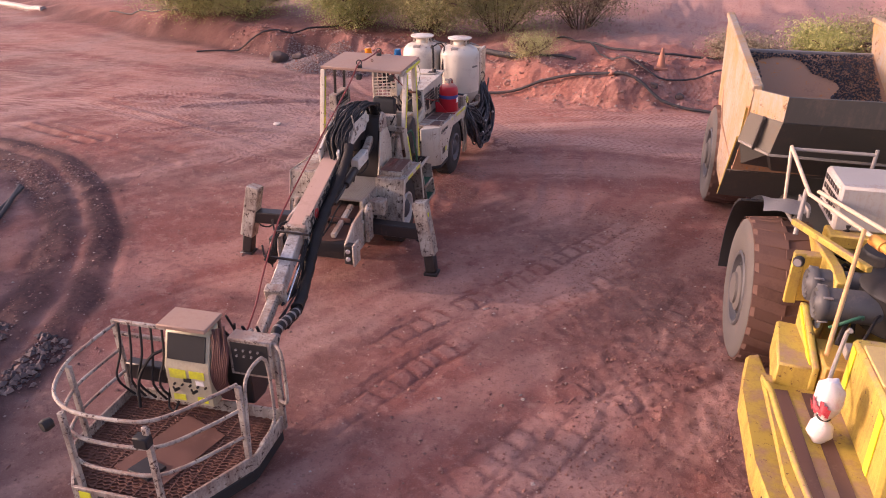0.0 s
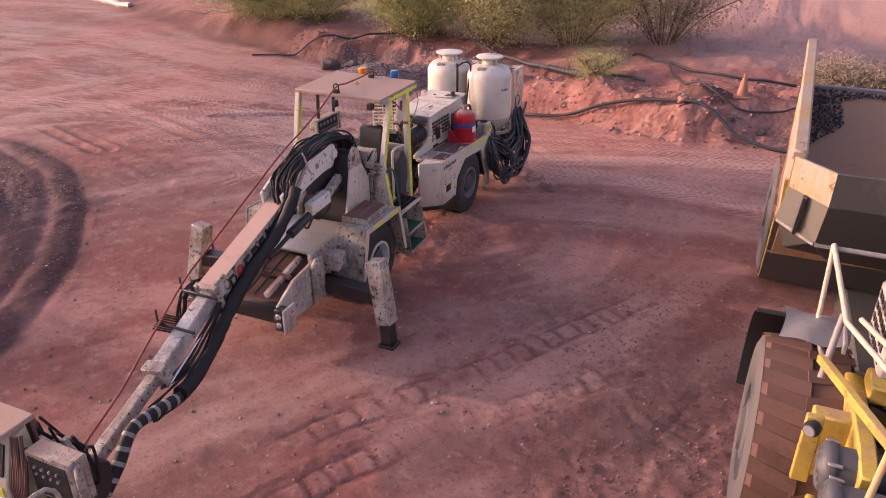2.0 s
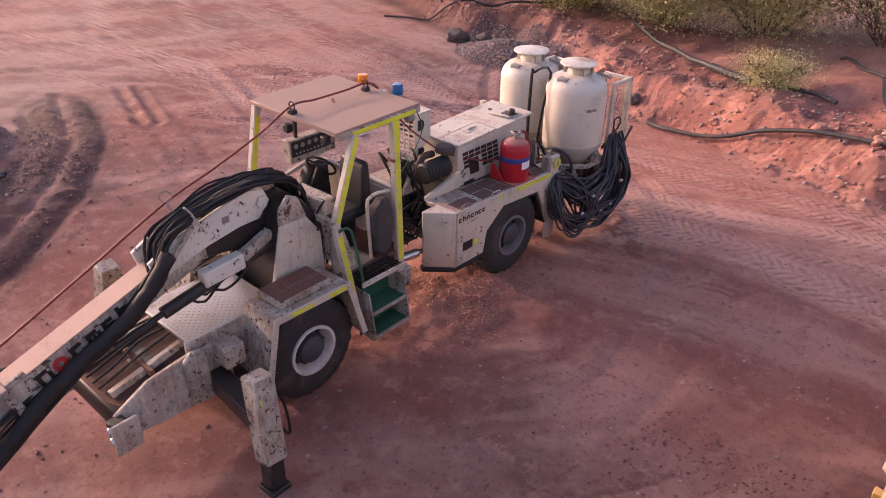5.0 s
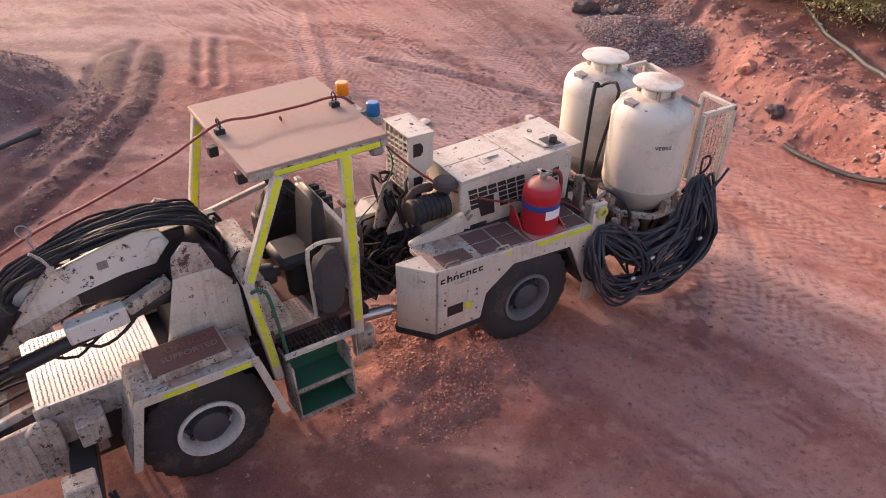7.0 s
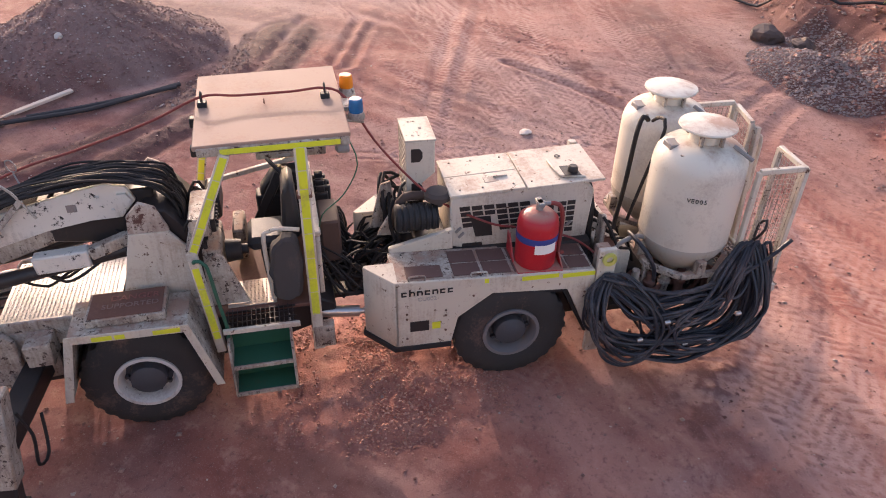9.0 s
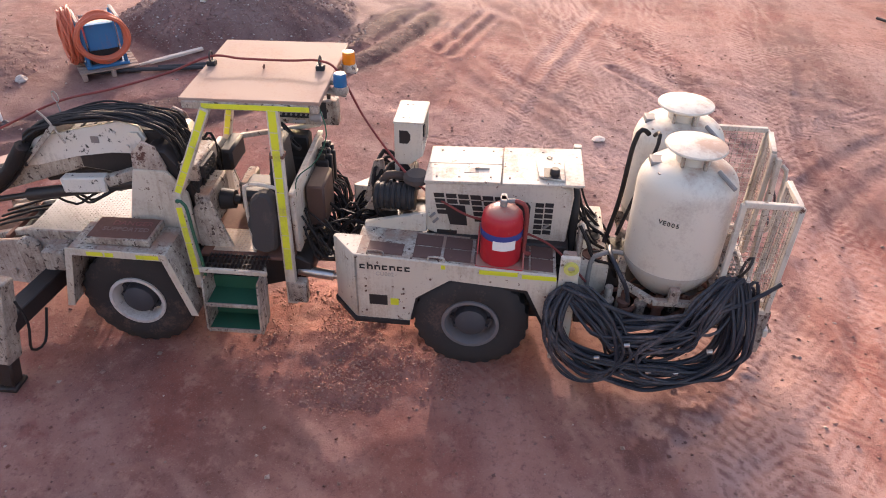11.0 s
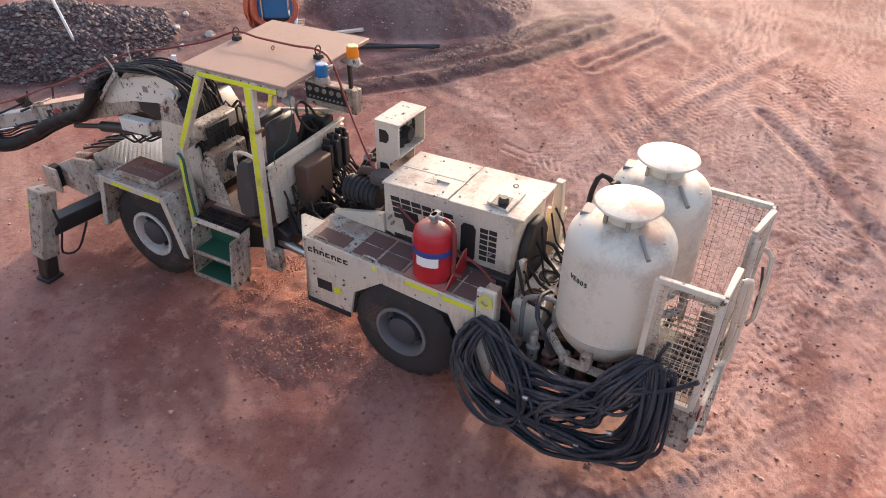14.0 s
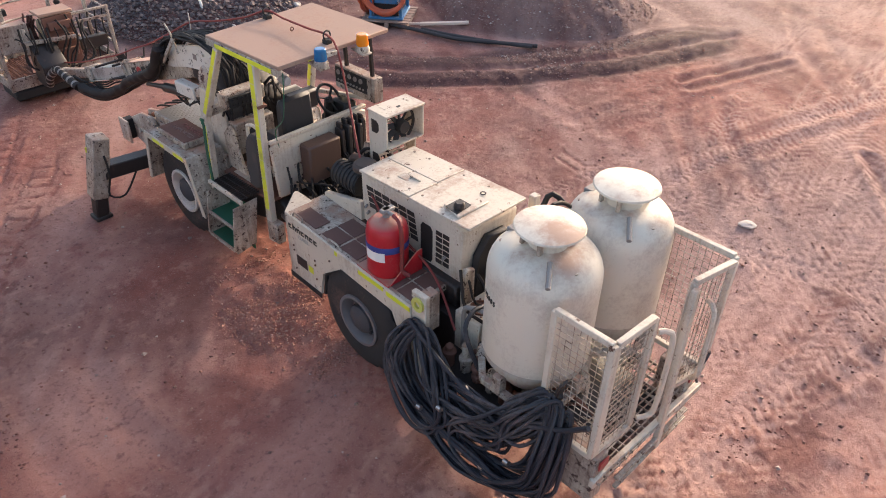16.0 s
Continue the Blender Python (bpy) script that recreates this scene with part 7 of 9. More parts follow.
# coiled hose hung along the near side
coil = thing("hose_coil", (-2.95, 15.6, 0.2), "long black charging hose hung in loose loops on the vehicle", "hose")
rng = random.Random(77)
lines = []
for k in range(44):
    o = lambda s: rng.uniform(-1.35 * s, 1.35 * s)
    a_y, b_y = 0.80 + abs(o(0.14)), 2.56 - abs(o(0.20))
    xo = 0.05 + rng.random() * 0.20
    low = rng.uniform(0.14, 0.55)
    if k % 5 == 0:
        pts = [(0.03, a_y + 0.05, 1.14 + o(0.05)), (xo, a_y - 0.10, 0.86 + o(0.1)), (xo + 0.05, a_y + 0.02, 0.50 + o(0.1)), (xo + 0.07, a_y + 0.32, 0.32 + o(0.06)), (xo + 0.06, a_y + 0.60, 0.50 + o(0.1)), (xo, a_y + 0.52, 0.85 + o(0.08)), (0.04, a_y + 0.25, 1.06 + o(0.05))]
    elif k % 5 == 1:
        pts = [(0.02, b_y, 1.30 + o(0.07)), (xo, b_y + 0.07, 0.95 + o(0.1)), (xo + 0.06, b_y + 0.02, 0.55 + o(0.08)), (xo + 0.1, b_y - 0.35, 0.26 + low * 0.3), (xo + 0.1, b_y - 0.80, 0.26 + low * 0.4), (xo + 0.05, b_y - 0.85, 0.60 + o(0.1)), (xo, b_y - 0.45, 0.90 + o(0.08)), (0.04, b_y - 0.15, 1.20 + o(0.06))]
    else:
        top = rng.uniform(0.45, 0.92)
        pts = [(0.03, a_y, 1.12 + o(0.06)), (xo, a_y - 0.12, 0.80 + o(0.1)), (xo + 0.04, a_y + 0.12, 0.36 + low * 0.4), (xo + 0.08, a_y + 0.62, 0.12 + low * 0.7), (xo + 0.09, b_y - 0.60, 0.12 + low * 0.7), (xo + 0.05, b_y - 0.10, 0.45 + o(0.1)), (xo - 0.02, b_y + 0.04, 0.90 + o(0.08)), (0.0, b_y - 0.03, 1.30 + o(0.07)), (xo - 0.01, b_y - 0.28, 1.02 + o(0.1)),
               (xo + 0.02, 1.95 + o(0.1), top + o(0.06)), (xo + 0.02, 1.45 + o(0.1), top - 0.06 + o(0.08)), (xo, a_y + 0.32, 0.80 + o(0.12))]
    lines.append((pts, rng.uniform(0.0145, 0.0185)))
strands("hose_loop", lines, HOSE, coil, "", 7, 0.06, True, REAR)
bm = B()
tube(bm, [(0.06, 0.84, 1.18), (0.10, 1.1, 1.10), (0.12, 1.6, 0.94), (0.12, 2.1, 1.0), (0.09, 2.5, 1.20), (0.08, 2.74, 1.42)], 0.021, 8)
bm.transform(REAR)
part("hose_end", bm, HOSE, coil)
for i in range(5):
    bm = B()
    y, z, x = 1.2 + 0.25 * i, 0.55 + 0.2 * math.sin(i * 1.9), 0.30
    cyl(bm, (x, y, z), (x + 0.004, y + 0.05, z + 0.012), 0.023, seg=10)
    bm.transform(REAR)
    part("hose_coupling", bm, SILVER, coil, "bright metal coupling")


# ---- the haul truck ----
truck = thing("haul_truck", (2.9, 9.0, 0.0), "yellow underground haul truck with a raised-edge steel dump body", "truck")


def tpart(name, bm, mat, parent=None, label="", smooth=True):
    return part(name, bm, mat, parent or truck, label, smooth)


XL, XR = 1.70, 4.75
# dump body: two side walls, folded headboard, floor rising to the tail
for x, s in ((XL, 1), (XR, -1)):
    bm = B()
    poly = [(9.80, 3.09), (10.23, 2.29), (11.31, 1.05), (12.6, 1.0), (14.55, 1.80), (15.30, 3.10), (15.24, 3.22)]
    prism(bm, poly, 0, x, x + s * 0.03, 0.004)
    for v_ in bm.verts:
        v_.co.x += s * 0.043 * (v_.co.y - 10.0)
    side = tpart("body_side", bm, TRUCK_SIDE, None, "worn white and orange body side")
    bm = B()
    beam(bm, (x + s * 0.03, 9.80, 3.10), (x + s * 0.255, 15.26, 3.24), 0.14, 0.10, 0.02)
    tpart("top_rail", bm, TRUCK_SIDE, side)
    bm = B()
    for v0, v1 in (((10.0, 2.8), (10.3, 2.3)), ((10.3, 2.3), (11.35, 1.05))):
        beam(bm, (x - s * 0.012, v0[0], v0[1]), (x + s * 0.02, v1[0], v1[1]), 0.05, 0.035, 0.004)
    tpart("edge_bead", bm, YELLOW, side)


def sheet(name, a, b, c, d, mat, parent=None, label="", thick=0.03, cuts=0):
    """A steel sheet through four corners."""
    bm = B()
    q = [Vector(v) for v in (a, b, c, d)]
    n = (q[1] - q[0]).cross(q[3] - q[0]).normalized() * thick
    lo = [bm.verts.new(v) for v in q]
    hi = [bm.verts.new(v + n) for v in q]
    bm.faces.new(lo)
    bm.faces.new(hi[::-1])
    for i in range(4):
        bm.faces.new((lo[i], hi[i], hi[(i + 1) % 4], lo[(i + 1) % 4]))
    return tpart(name, bm, mat, parent, label, False)


MID = 2.02
head = sheet("headboard", (XL, 9.80, 3.09), (MID, 9.32, 3.12), (MID, 9.36, 2.80), (XL, 9.84, 2.78), TRUCK_SIDE, None, "scraped orange and white headboard corner")
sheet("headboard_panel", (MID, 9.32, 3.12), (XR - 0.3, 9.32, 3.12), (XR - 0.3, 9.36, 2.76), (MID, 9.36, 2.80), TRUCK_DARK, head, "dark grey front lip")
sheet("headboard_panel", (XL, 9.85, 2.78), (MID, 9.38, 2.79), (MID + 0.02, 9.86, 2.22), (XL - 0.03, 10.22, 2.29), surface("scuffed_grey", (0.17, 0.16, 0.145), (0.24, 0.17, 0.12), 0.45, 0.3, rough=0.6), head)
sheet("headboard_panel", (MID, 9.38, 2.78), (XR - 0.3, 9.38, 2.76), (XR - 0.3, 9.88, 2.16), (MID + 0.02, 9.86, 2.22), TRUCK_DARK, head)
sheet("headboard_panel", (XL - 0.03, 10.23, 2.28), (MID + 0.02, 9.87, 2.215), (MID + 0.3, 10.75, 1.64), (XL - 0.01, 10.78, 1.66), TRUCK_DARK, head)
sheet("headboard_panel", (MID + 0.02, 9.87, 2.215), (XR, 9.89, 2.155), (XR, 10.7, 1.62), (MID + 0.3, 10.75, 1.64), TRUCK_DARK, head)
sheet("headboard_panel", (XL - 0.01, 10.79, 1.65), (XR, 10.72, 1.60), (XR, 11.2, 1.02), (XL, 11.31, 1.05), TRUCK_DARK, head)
for x in (1.84, 2.5, 3.2, 3.9):
    bm = B()
    beam(bm, (x, 9.60 if x < 2 else 9.40, 2.78), (x + 0.01, 10.02 if x < 2 else 9.88, 2.24), 0.04, 0.05, 0.004)
    tpart("stiffener", bm, TRUCK_DARK, head)
bm = B()
beam(bm, (XL - 0.01, 10.20, 2.285), (MID + 0.02, 9.85, 2.22), 0.05, 0.035, 0.004)
beam(bm, (MID + 0.02, 9.85, 2.22), (XR, 9.87, 2.16), 0.05, 0.035, 0.004)
beam(bm, (XL, 10.80, 1.665), (XR, 10.7, 1.62), 0.05, 0.03, 0.004)
tpart("fold_edge", bm, GREY, head)
floor_ = sheet("bed_floor", (XL + 0.03, 10.6, 1.75), (XL + 0.1, 13.0, 1.75), (XR - 0.1, 13.0, 1.75), (XR - 0.03, 10.6, 1.75), TRUCK_BED, None, "rust-brown steel bed")
sheet("bed_floor", (XL + 0.1, 13.0, 1.75), (XL + 0.24, 14.9, 2.62), (XR - 0.24, 14.9, 2.62), (XR - 0.1, 13.0, 1.75), TRUCK_BED, floor_)
sheet("bed_front", (XL + 0.03, 9.9, 2.9), (XL + 0.03, 10.6, 1.76), (XR - 0.03, 10.6, 1.76), (XR - 0.03, 9.9, 2.9), TRUCK_BED, floor_)
bm = B()
beam(bm, (XL + 0.22, 14.95, 2.64), (XR - 0.22, 14.95, 2.64), 0.1, 0.06, 0.01)
tpart("tail_edge", bm, GREY, floor_)
# what is left of a load of dark rock in the tail
bm = B()
rng = random.Random(91)
for i in range(9000):
    x, y = rng.uniform(XL + 0.25, XR - 0.3), rng.uniform(13.0, 14.85)
    d = math.hypot((x - 2.9) / 0.75, (y - 13.6) / 0.9) + 0.5 * noise.noise(Vector((x, y, 0)) * 1.6)
    if d < 1.0:
        continue
    z = 1.77 + max(y - 13.0, 0) * 0.458
    r = rng.uniform(0.008, 0.026)
    a = rng.random() * 6.28
    q = Matrix.Translation((x, y, z + r * 0.4 + 0.03 * min(d - 1.0, 1.2))) @ Euler((rng.random(), rng.random(), a)).to_matrix().to_4x4()
    vs = [bm.verts.new(q @ Vector(c)) for c in ((r, 0, -r * 0.4), (-0.5 * r, 0.9 * r, -r * 0.4), (-0.6 * r, -0.8 * r, -r * 0.4), (0.1 * r, 0.1 * r, r * 0.7))]
    for f in ((0, 1, 3), (1, 2, 3), (2, 0, 3), (0, 2, 1)):
        bm.faces.new([vs[k] for k in f])
load = single("rock_load", bm, surface("dark_ore", (0.035, 0.037, 0.05), (0.10, 0.08, 0.08), 0.45, 0.0, rough=0.6, scale=2.0), (3.1, 14.0, 2.2), "remains of dark blue-grey ore in the truck body", "ore", kind="stuff", smooth=False)
# wheels
for x, y, out in ((1.72, 8.42, 1), (1.80, 13.75, 1), (4.72, 8.42, -1), (4.65, 13.75, -1)):
    fr = Matrix.Translation((x, y, 0.93)) @ Matrix.Rotation(radians(90 * out), 4, "Z")
    bm = B()
    R, w, seg = 0.932, 0.66, 96
    lathe(bm, [(0.86, 0.012), (0.90, -0.03), (0.905, -w * 0.5), (0.90, -w + 0.03), (0.86, -w - 0.01), (0.44, -w)], fr, 72)
    side_bm = B()
    tw = tpart("wheel", bm, TYRE_RED, None, "huge lugged tyre caked in red dust")
    lug_bm = B()
    for i in range(44):
        a = 2 * math.pi * (i // 2) / 22 + (0.14 if i % 2 else 0.0)
        d0, d1 = (0.012, -w * 0.52) if i % 2 else (-w * 0.48, -w - 0.012)
        out_a, in_a = (a, a + 0.09) if i % 2 else (a + 0.09, a)
        piece = lug_bm if (x, y) != (1.72, 8.42) else B()
        vs = []
        for dd, aa in ((d0, out_a), (d1, in_a)):
            for da, rr in ((0.0, 0.89), (0.17, 0.89), (0.155, R), (0.015, R)):
                low = rr - (0.035 if rr > 0.9 and dd in (0.012, -w - 0.012) else 0)
                vs.append(piece.verts.new(fr @ Vector((low * math.cos(aa + da), dd, low * math.sin(aa + da)))))
        for q in ((0, 1, 2, 3), (7, 6, 5, 4), (0, 4, 5, 1), (1, 5, 6, 2), (2, 6, 7, 3), (3, 7, 4, 0)):
            piece.faces.new([vs[k] for k in q])
        if (x, y) == (1.72, 8.42):
            tpart("tread_lug", piece, TYRE_RED, tw, smooth=False)
    if (x, y) != (1.72, 8.42):
        tagged(tpart("tread_lugs", lug_bm, TYRE_RED, tw, smooth=False), kind="stuff")
    else:
        lug_bm.free()
    lathe(side_bm, [(0.44, 0.002), (0.50, 0.034), (0.70, 0.055), (0.80, 0.045), (0.865, 0.015)], fr, 64)
    tpart("sidewall", side_bm, TYRE_GREY, tw, "dusty grey tyre sidewall")
    bm = B()
    lathe(bm, [(0.47, 0.03), (0.45, 0.05), (0.42, 0.04), (0.40, -0.02), (0.38, -0.05), (0.30, -0.05)], fr, 48)
    tpart("rim", bm, HUB, tw, "dark dusty steel rim")
    bm = B()
    lathe(bm, [(0.30, -0.05), (0.29, -0.02), (0.28, 0.03), (0.20, 0.05), (0.19, 0.08), (0, 0.09)], fr, 48)
    tpart("hub_cap", bm, TYRE_GREY, tw)
    bm = B()
    for i in range(20):
        a = 2 * math.pi * i / 20
        p, q = fr @ Vector((0.34 * math.cos(a), -0.05, 0.34 * math.sin(a))), fr @ Vector((0.34 * math.cos(a), -0.01, 0.34 * math.sin(a)))
        cyl(bm, p, q, 0.018, seg=6)
    pieces("wheel_nut", bm, HUB, tw)
# mudguard over the front wheel, with a slab of dried mud
bm = B()
pts = []
for i in range(13):
    a = radians(-12 + i * 10.5)
    pts.append((8.42 + 1.07 * math.cos(a), 0.93 + 1.12 * math.sin(a)))
ring = pts + [(8.42 + (p[0] - 8.42) * 0.975, 0.93 + (p[1] - 0.93) * 0.975) for p in pts[::-1]]
prism(bm, [p for p in ring[:9]] + [p for p in ring[-9:]], 0, 1.60, 2.35, 0.0)
mud = tpart("mudguard", bm, BLACK, None, "black rubber mudguard")
bm = B()
nx, ny = 12, 14
grid = {}
for i in range(nx):
    for j in range(ny):
        u, v_ = i / (nx - 1), j / (ny - 1)
        a = radians(52 + v_ * 48)
        wob = 0.05 * math.sin(u * 5 + 2 * v_)
        grid[i, j] = bm.verts.new((1.76 + 0.50 * u + 0.06 * math.sin(v_ * 3), 8.42 + (1.10 + 0.02 * math.sin(u * 7)) * math.cos(a) + wob * 0.4, 0.95 + 1.135 * math.sin(a) + 0.015 * math.sin(u * 9 + v_ * 5)))
for i in range(nx - 1):
    for j in range(ny - 1):
        bm.faces.new((grid[i, j], grid[i + 1, j], grid[i + 1, j + 1], grid[i, j + 1]))
ret = bmesh.ops.solidify(bm, geom=bm.faces[:], thickness=0.02)
tpart("mud_flap", bm, surface("grey_rubber", (0.36, 0.35, 0.35), (0.22, 0.17, 0.15), 0.4, 0.0, rough=0.7), mud, "grey rubber flap, dull with dust")
bm = B()
beam(bm, (2.30, 8.95, 1.98), (2.24, 8.2, 2.08), 0.03, 0.10, 0.006)
tpart("flap_bar", bm, GREY, mud)
# front frame
bm = B()
prism(bm, [(4.75, 0.55), (4.75, 1.10), (6.3, 1.12), (7.4, 1.30), (8.4, 1.40), (9.3, 1.25), (9.3, 0.6), (7.0, 0.5)], 0, 2.42, 4.0, 0.03)
tpart("front_chassis", bm, YELLOW, None, "dented yellow chassis")
bm = B()
prism(bm, [(7.0, 1.1), (6.95, 1.88), (7.25, 1.92), (8.25, 1.86), (8.45, 1.5), (8.2, 1.1)], 0, 2.30, 2.42, 0.015)
tpart("engine_side", bm, YELLOW, None)
bm = B()
box(bm, 2.05, 2.42, 7.55, 7.70, 1.30, 1.86, 0.015)
tpart("bracket", bm, YELLOW, None)
bm = B()
beam(bm, (2.42, 8.05, 1.90), (4.3, 8.0, 1.88), 0.30, 0.16, 0.02)
tpart("cross_beam", bm, YELLOW, None)
for x in (2.62, 3.05):
    bm = B()
    cyl(bm, (x, 8.06, 1.96), (x, 8.06, 2.06), 0.035, 0.05, 12)
    tpart("socket", bm, BLACK, None)
bm = B()
lathe(bm, [(0, 0.03), (0.05, 0.03), (0.06, 0.0), (0.05, -0.05), (0, -0.06)], Matrix.Translation((2.02, 7.34, 1.88)) @ Matrix.Rotation(radians(150), 4, "Z"), 16)
hl = tpart("side_lamp", bm, BLACK, None)
bm = B()
lathe(bm, [(0, 0.035), (0.042, 0.035), (0.042, 0.03)], Matrix.Translation((2.02, 7.34, 1.88)) @ Matrix.Rotation(radians(150), 4, "Z"), 16)
tpart("lens", bm, GLASS_DARK, hl)
bm = B()
beam(bm, (2.04, 7.42, 1.35), (2.04, 7.42, 1.95), 0.12, 0.06, 0.01)
tpart("lamp_post", bm, YELLOW, None)
# air cleaners
for y in (7.16, 6.76):
    fr = Matrix.Translation((2.12, y, 1.73)) @ Matrix.Rotation(radians(90), 4, "Z")
    bm = B()
    lathe(bm, [(0, 0.03), (0.05, 0.04), (0.07, 0.02), (0.10, 0.035), (0.12, 0.015), (0.15, 0.03), (0.175, 0.01), (0.185, -0.03), (0.175, -0.06), (0.165, -0.06), (0.165, -0.55), (0, -0.55)], fr, 32)
    ac = tpart("air_cleaner", bm, surface("grey_black_plastic_%d" % int(y * 100), (0.07, 0.07, 0.075), (0.18, 0.14, 0.13), 0.4, 0.0, rough=0.5), None, "black ribbed air cleaner")
    bm = B()
    for i in range(4):
        a = radians(45 + 90 * i)
        beam(bm, fr @ Vector((0.18 * math.cos(a), -0.09, 0.18 * math.sin(a))), fr @ Vector((0.19 * math.cos(a), 0.0, 0.19 * math.sin(a))), 0.03, 0.015, 0.003)
    pieces("clip", bm, GREY, ac)
bm = B()
lathe(bm, [(0, 1.50), (0.36, 1.50), (0.40, 1.58), (0.40, 1.86), (0.42, 1.90), (0.40, 1.94), (0.30, 1.99), (0.10, 2.01), (0, 2.01)], upright(2.92, 6.90, 0), 40)
dm = tpart("intake_drum", bm, BLACK, None, "large black plastic intake drum")
bm = B()
lathe(bm, [(0, 1.9), (0.24, 1.9), (0.26, 1.95), (0.22, 2.05), (0, 2.08)], upright(2.86, 7.45, 0), 32)
tpart("second_drum", bm, BLACK, dm)
# grey perforated box
bm = B()
box(bm, 2.46, 3.70, 8.02, 8.74, 1.98, 2.50, 0.03)
gb = tpart("muffler_box", bm, surface("pale_grey_metal", (0.36, 0.345, 0.33), (0.27, 0.18, 0.13), 0.5, 0.3, (0.32, 0.14, 0.06), rough=0.6), None, "pale grey perforated metal box with rust spots")
# holes: dark squares laid on the box for the shade within
for i in range(6):
    for j in range(4):
        bm = B()
        y0, z0 = 8.10 + i * 0.10, 2.06 + j * 0.105
        box(bm, 2.452, 2.458, y0, y0 + 0.062, z0, z0 + 0.062, 0.0)
        tpart("hole", bm, OIL, gb)
# rails and bars over the engine
TAN = surface("tan_paint", (0.50, 0.40, 0.30), (0.34, 0.20, 0.13), 0.5, 0.4)
bars = [((2.08, 8.94, 2.63), (2.07, 8.62, 1.95), 0.020, TAN), ((2.08, 8.94, 2.63), (2.20, 8.20, 2.32), 0.022, TAN), ((2.08, 8.94, 2.60), (3.0, 8.92, 2.60), 0.022, GREY),
        ((3.0, 8.92, 2.66), (2.98, 8.9, 2.1), 0.022, GREY), ((2.18, 8.28, 2.34), (2.10, 8.0, 1.90), 0.026, GREY), ((2.30, 8.25, 2.34), (3.02, 6.72, 2.30), 0.022, TAN), ((2.20, 8.20, 2.32), (2.86, 6.60, 2.26), 0.022, TAN),
        ((2.09, 8.62, 1.95), (2.12, 8.10, 1.95), 0.024, GREY)]
for a, b, r, mt in bars:
    bm = B()
    cyl(bm, a, b, r, seg=12)
    tpart("bar", bm, mt, None)
bm = B()
beam(bm, (2.08, 8.10, 2.02), (2.52, 6.85, 2.10), 0.07, 0.07, 0.01)
tpart("support_bar", bm, YELLOW, None, "yellow support bar")
bm = B()
cyl(bm, (2.50, 7.20, 2.36), (2.10, 6.10, 1.55), 0.022, seg=12)
tpart("lever_bar", bm, surface("orange_tan", (0.55, 0.32, 0.14), (0.4, 0.25, 0.16), 0.5, 0.2), None, "tan painted lever bar")
bm = B()
cyl(bm, (2.66, 7.05, 2.26), (2.82, 6.62, 2.24), 0.045, seg=14)
cyl(bm, (2.60, 7.2, 2.27), (2.66, 7.05, 2.26), 0.06, seg=14)
tpart("gas_strut", bm, surface("orange_steel", (0.62, 0.28, 0.06), (0.4, 0.22, 0.13), 0.5, 0.2), None, "orange strut")
bm = B()
tube(bm, [(2.48, 6.55, 1.72), (2.40, 6.40, 1.82), (2.22, 6.36, 1.74), (2.20, 6.50, 1.62), (2.34, 6.6, 1.62)], 0.016, 7)
tpart("green_hose", bm, GREEN, None)
# battery box area and deck in front of the wheel
bm = B()
prism(bm, [(1.86, 7.02), (2.08, 6.98), (2.10, 6.16), (1.74, 6.20)], 2, 0.95, 1.34, 0.02)
fe = tpart("front_fender", bm, YELLOW, None, "scraped yellow fender")
bm = B()
prism(bm, [(7.0, 1.30), (7.02, 1.58), (6.9, 1.62), (6.15, 1.36), (6.15, 1.1)], 0, 2.04, 2.10, 0.01)
tpart("fender_plate", bm, YELLOW, fe)
bm = B()
prism(bm, [(6.88, 1.52), (6.92, 1.585), (6.2, 1.33), (6.22, 1.28)], 0, 2.025, 2.038, 0.0)
tpart("reflective_tape", bm, TAPE, fe)
bm = B()
box(bm, 2.12, 2.55, 6.10, 6.62, 1.08, 1.42, 0.02)
tpart("battery_box", bm, surface("dirty_ochre", (0.40, 0.24, 0.05), (0.22, 0.12, 0.07), 0.55, 0.5), None, "dirty ochre battery box")
bm = B()
prism(bm, [(1.70, 7.25), (1.85, 7.32), (1.90, 6.5), (1.86, 4.7), (1.62, 4.75), (1.56, 5.5), (1.58, 6.6)], 2, 0.42, 0.72, 0.03)
tpart("side_bumper", bm, YELLOW, None, "scraped yellow side bumper")
bm = B()
prism(bm, [(1.66, 6.35), (2.3, 6.3), (2.3, 4.2), (1.74, 4.2), (1.64, 4.9)], 2, 1.02, 1.10, 0.015)
dk = tpart("front_deck", bm, YELLOW, None, "worn yellow front deck")
# two thin dark strips along the deck
for i, (x0, x1) in enumerate(((1.74, 1.86), (1.98, 2.10))):
    bm = B()
    prism(bm, [(x0, 6.1), (x1, 6.1), (x1 + 0.05, 4.4), (x0 + 0.05, 4.4)], 2, 1.102, 1.108, 0)
    tpart("dark_strip", bm, DECK, dk)
bm = B()
tube(bm, [(1.66, 6.2, 1.12), (1.66, 5.9, 1.22), (1.68, 5.5, 1.20), (1.72, 4.9, 1.18), (1.76, 4.4, 1.2)], 0.03, 10)
tpart("deck_rail", bm, YELLOW, dk)
bm = B()
tube(bm, [(1.98, 5.55, 1.10), (1.97, 5.56, 1.30), (2.02, 5.66, 1.45), (2.14, 5.95, 1.60), (2.20, 6.05, 1.85), (2.20, 5.98, 1.90)], 0.02, 8)
tpart("hand_rail", bm, GREY, dk)
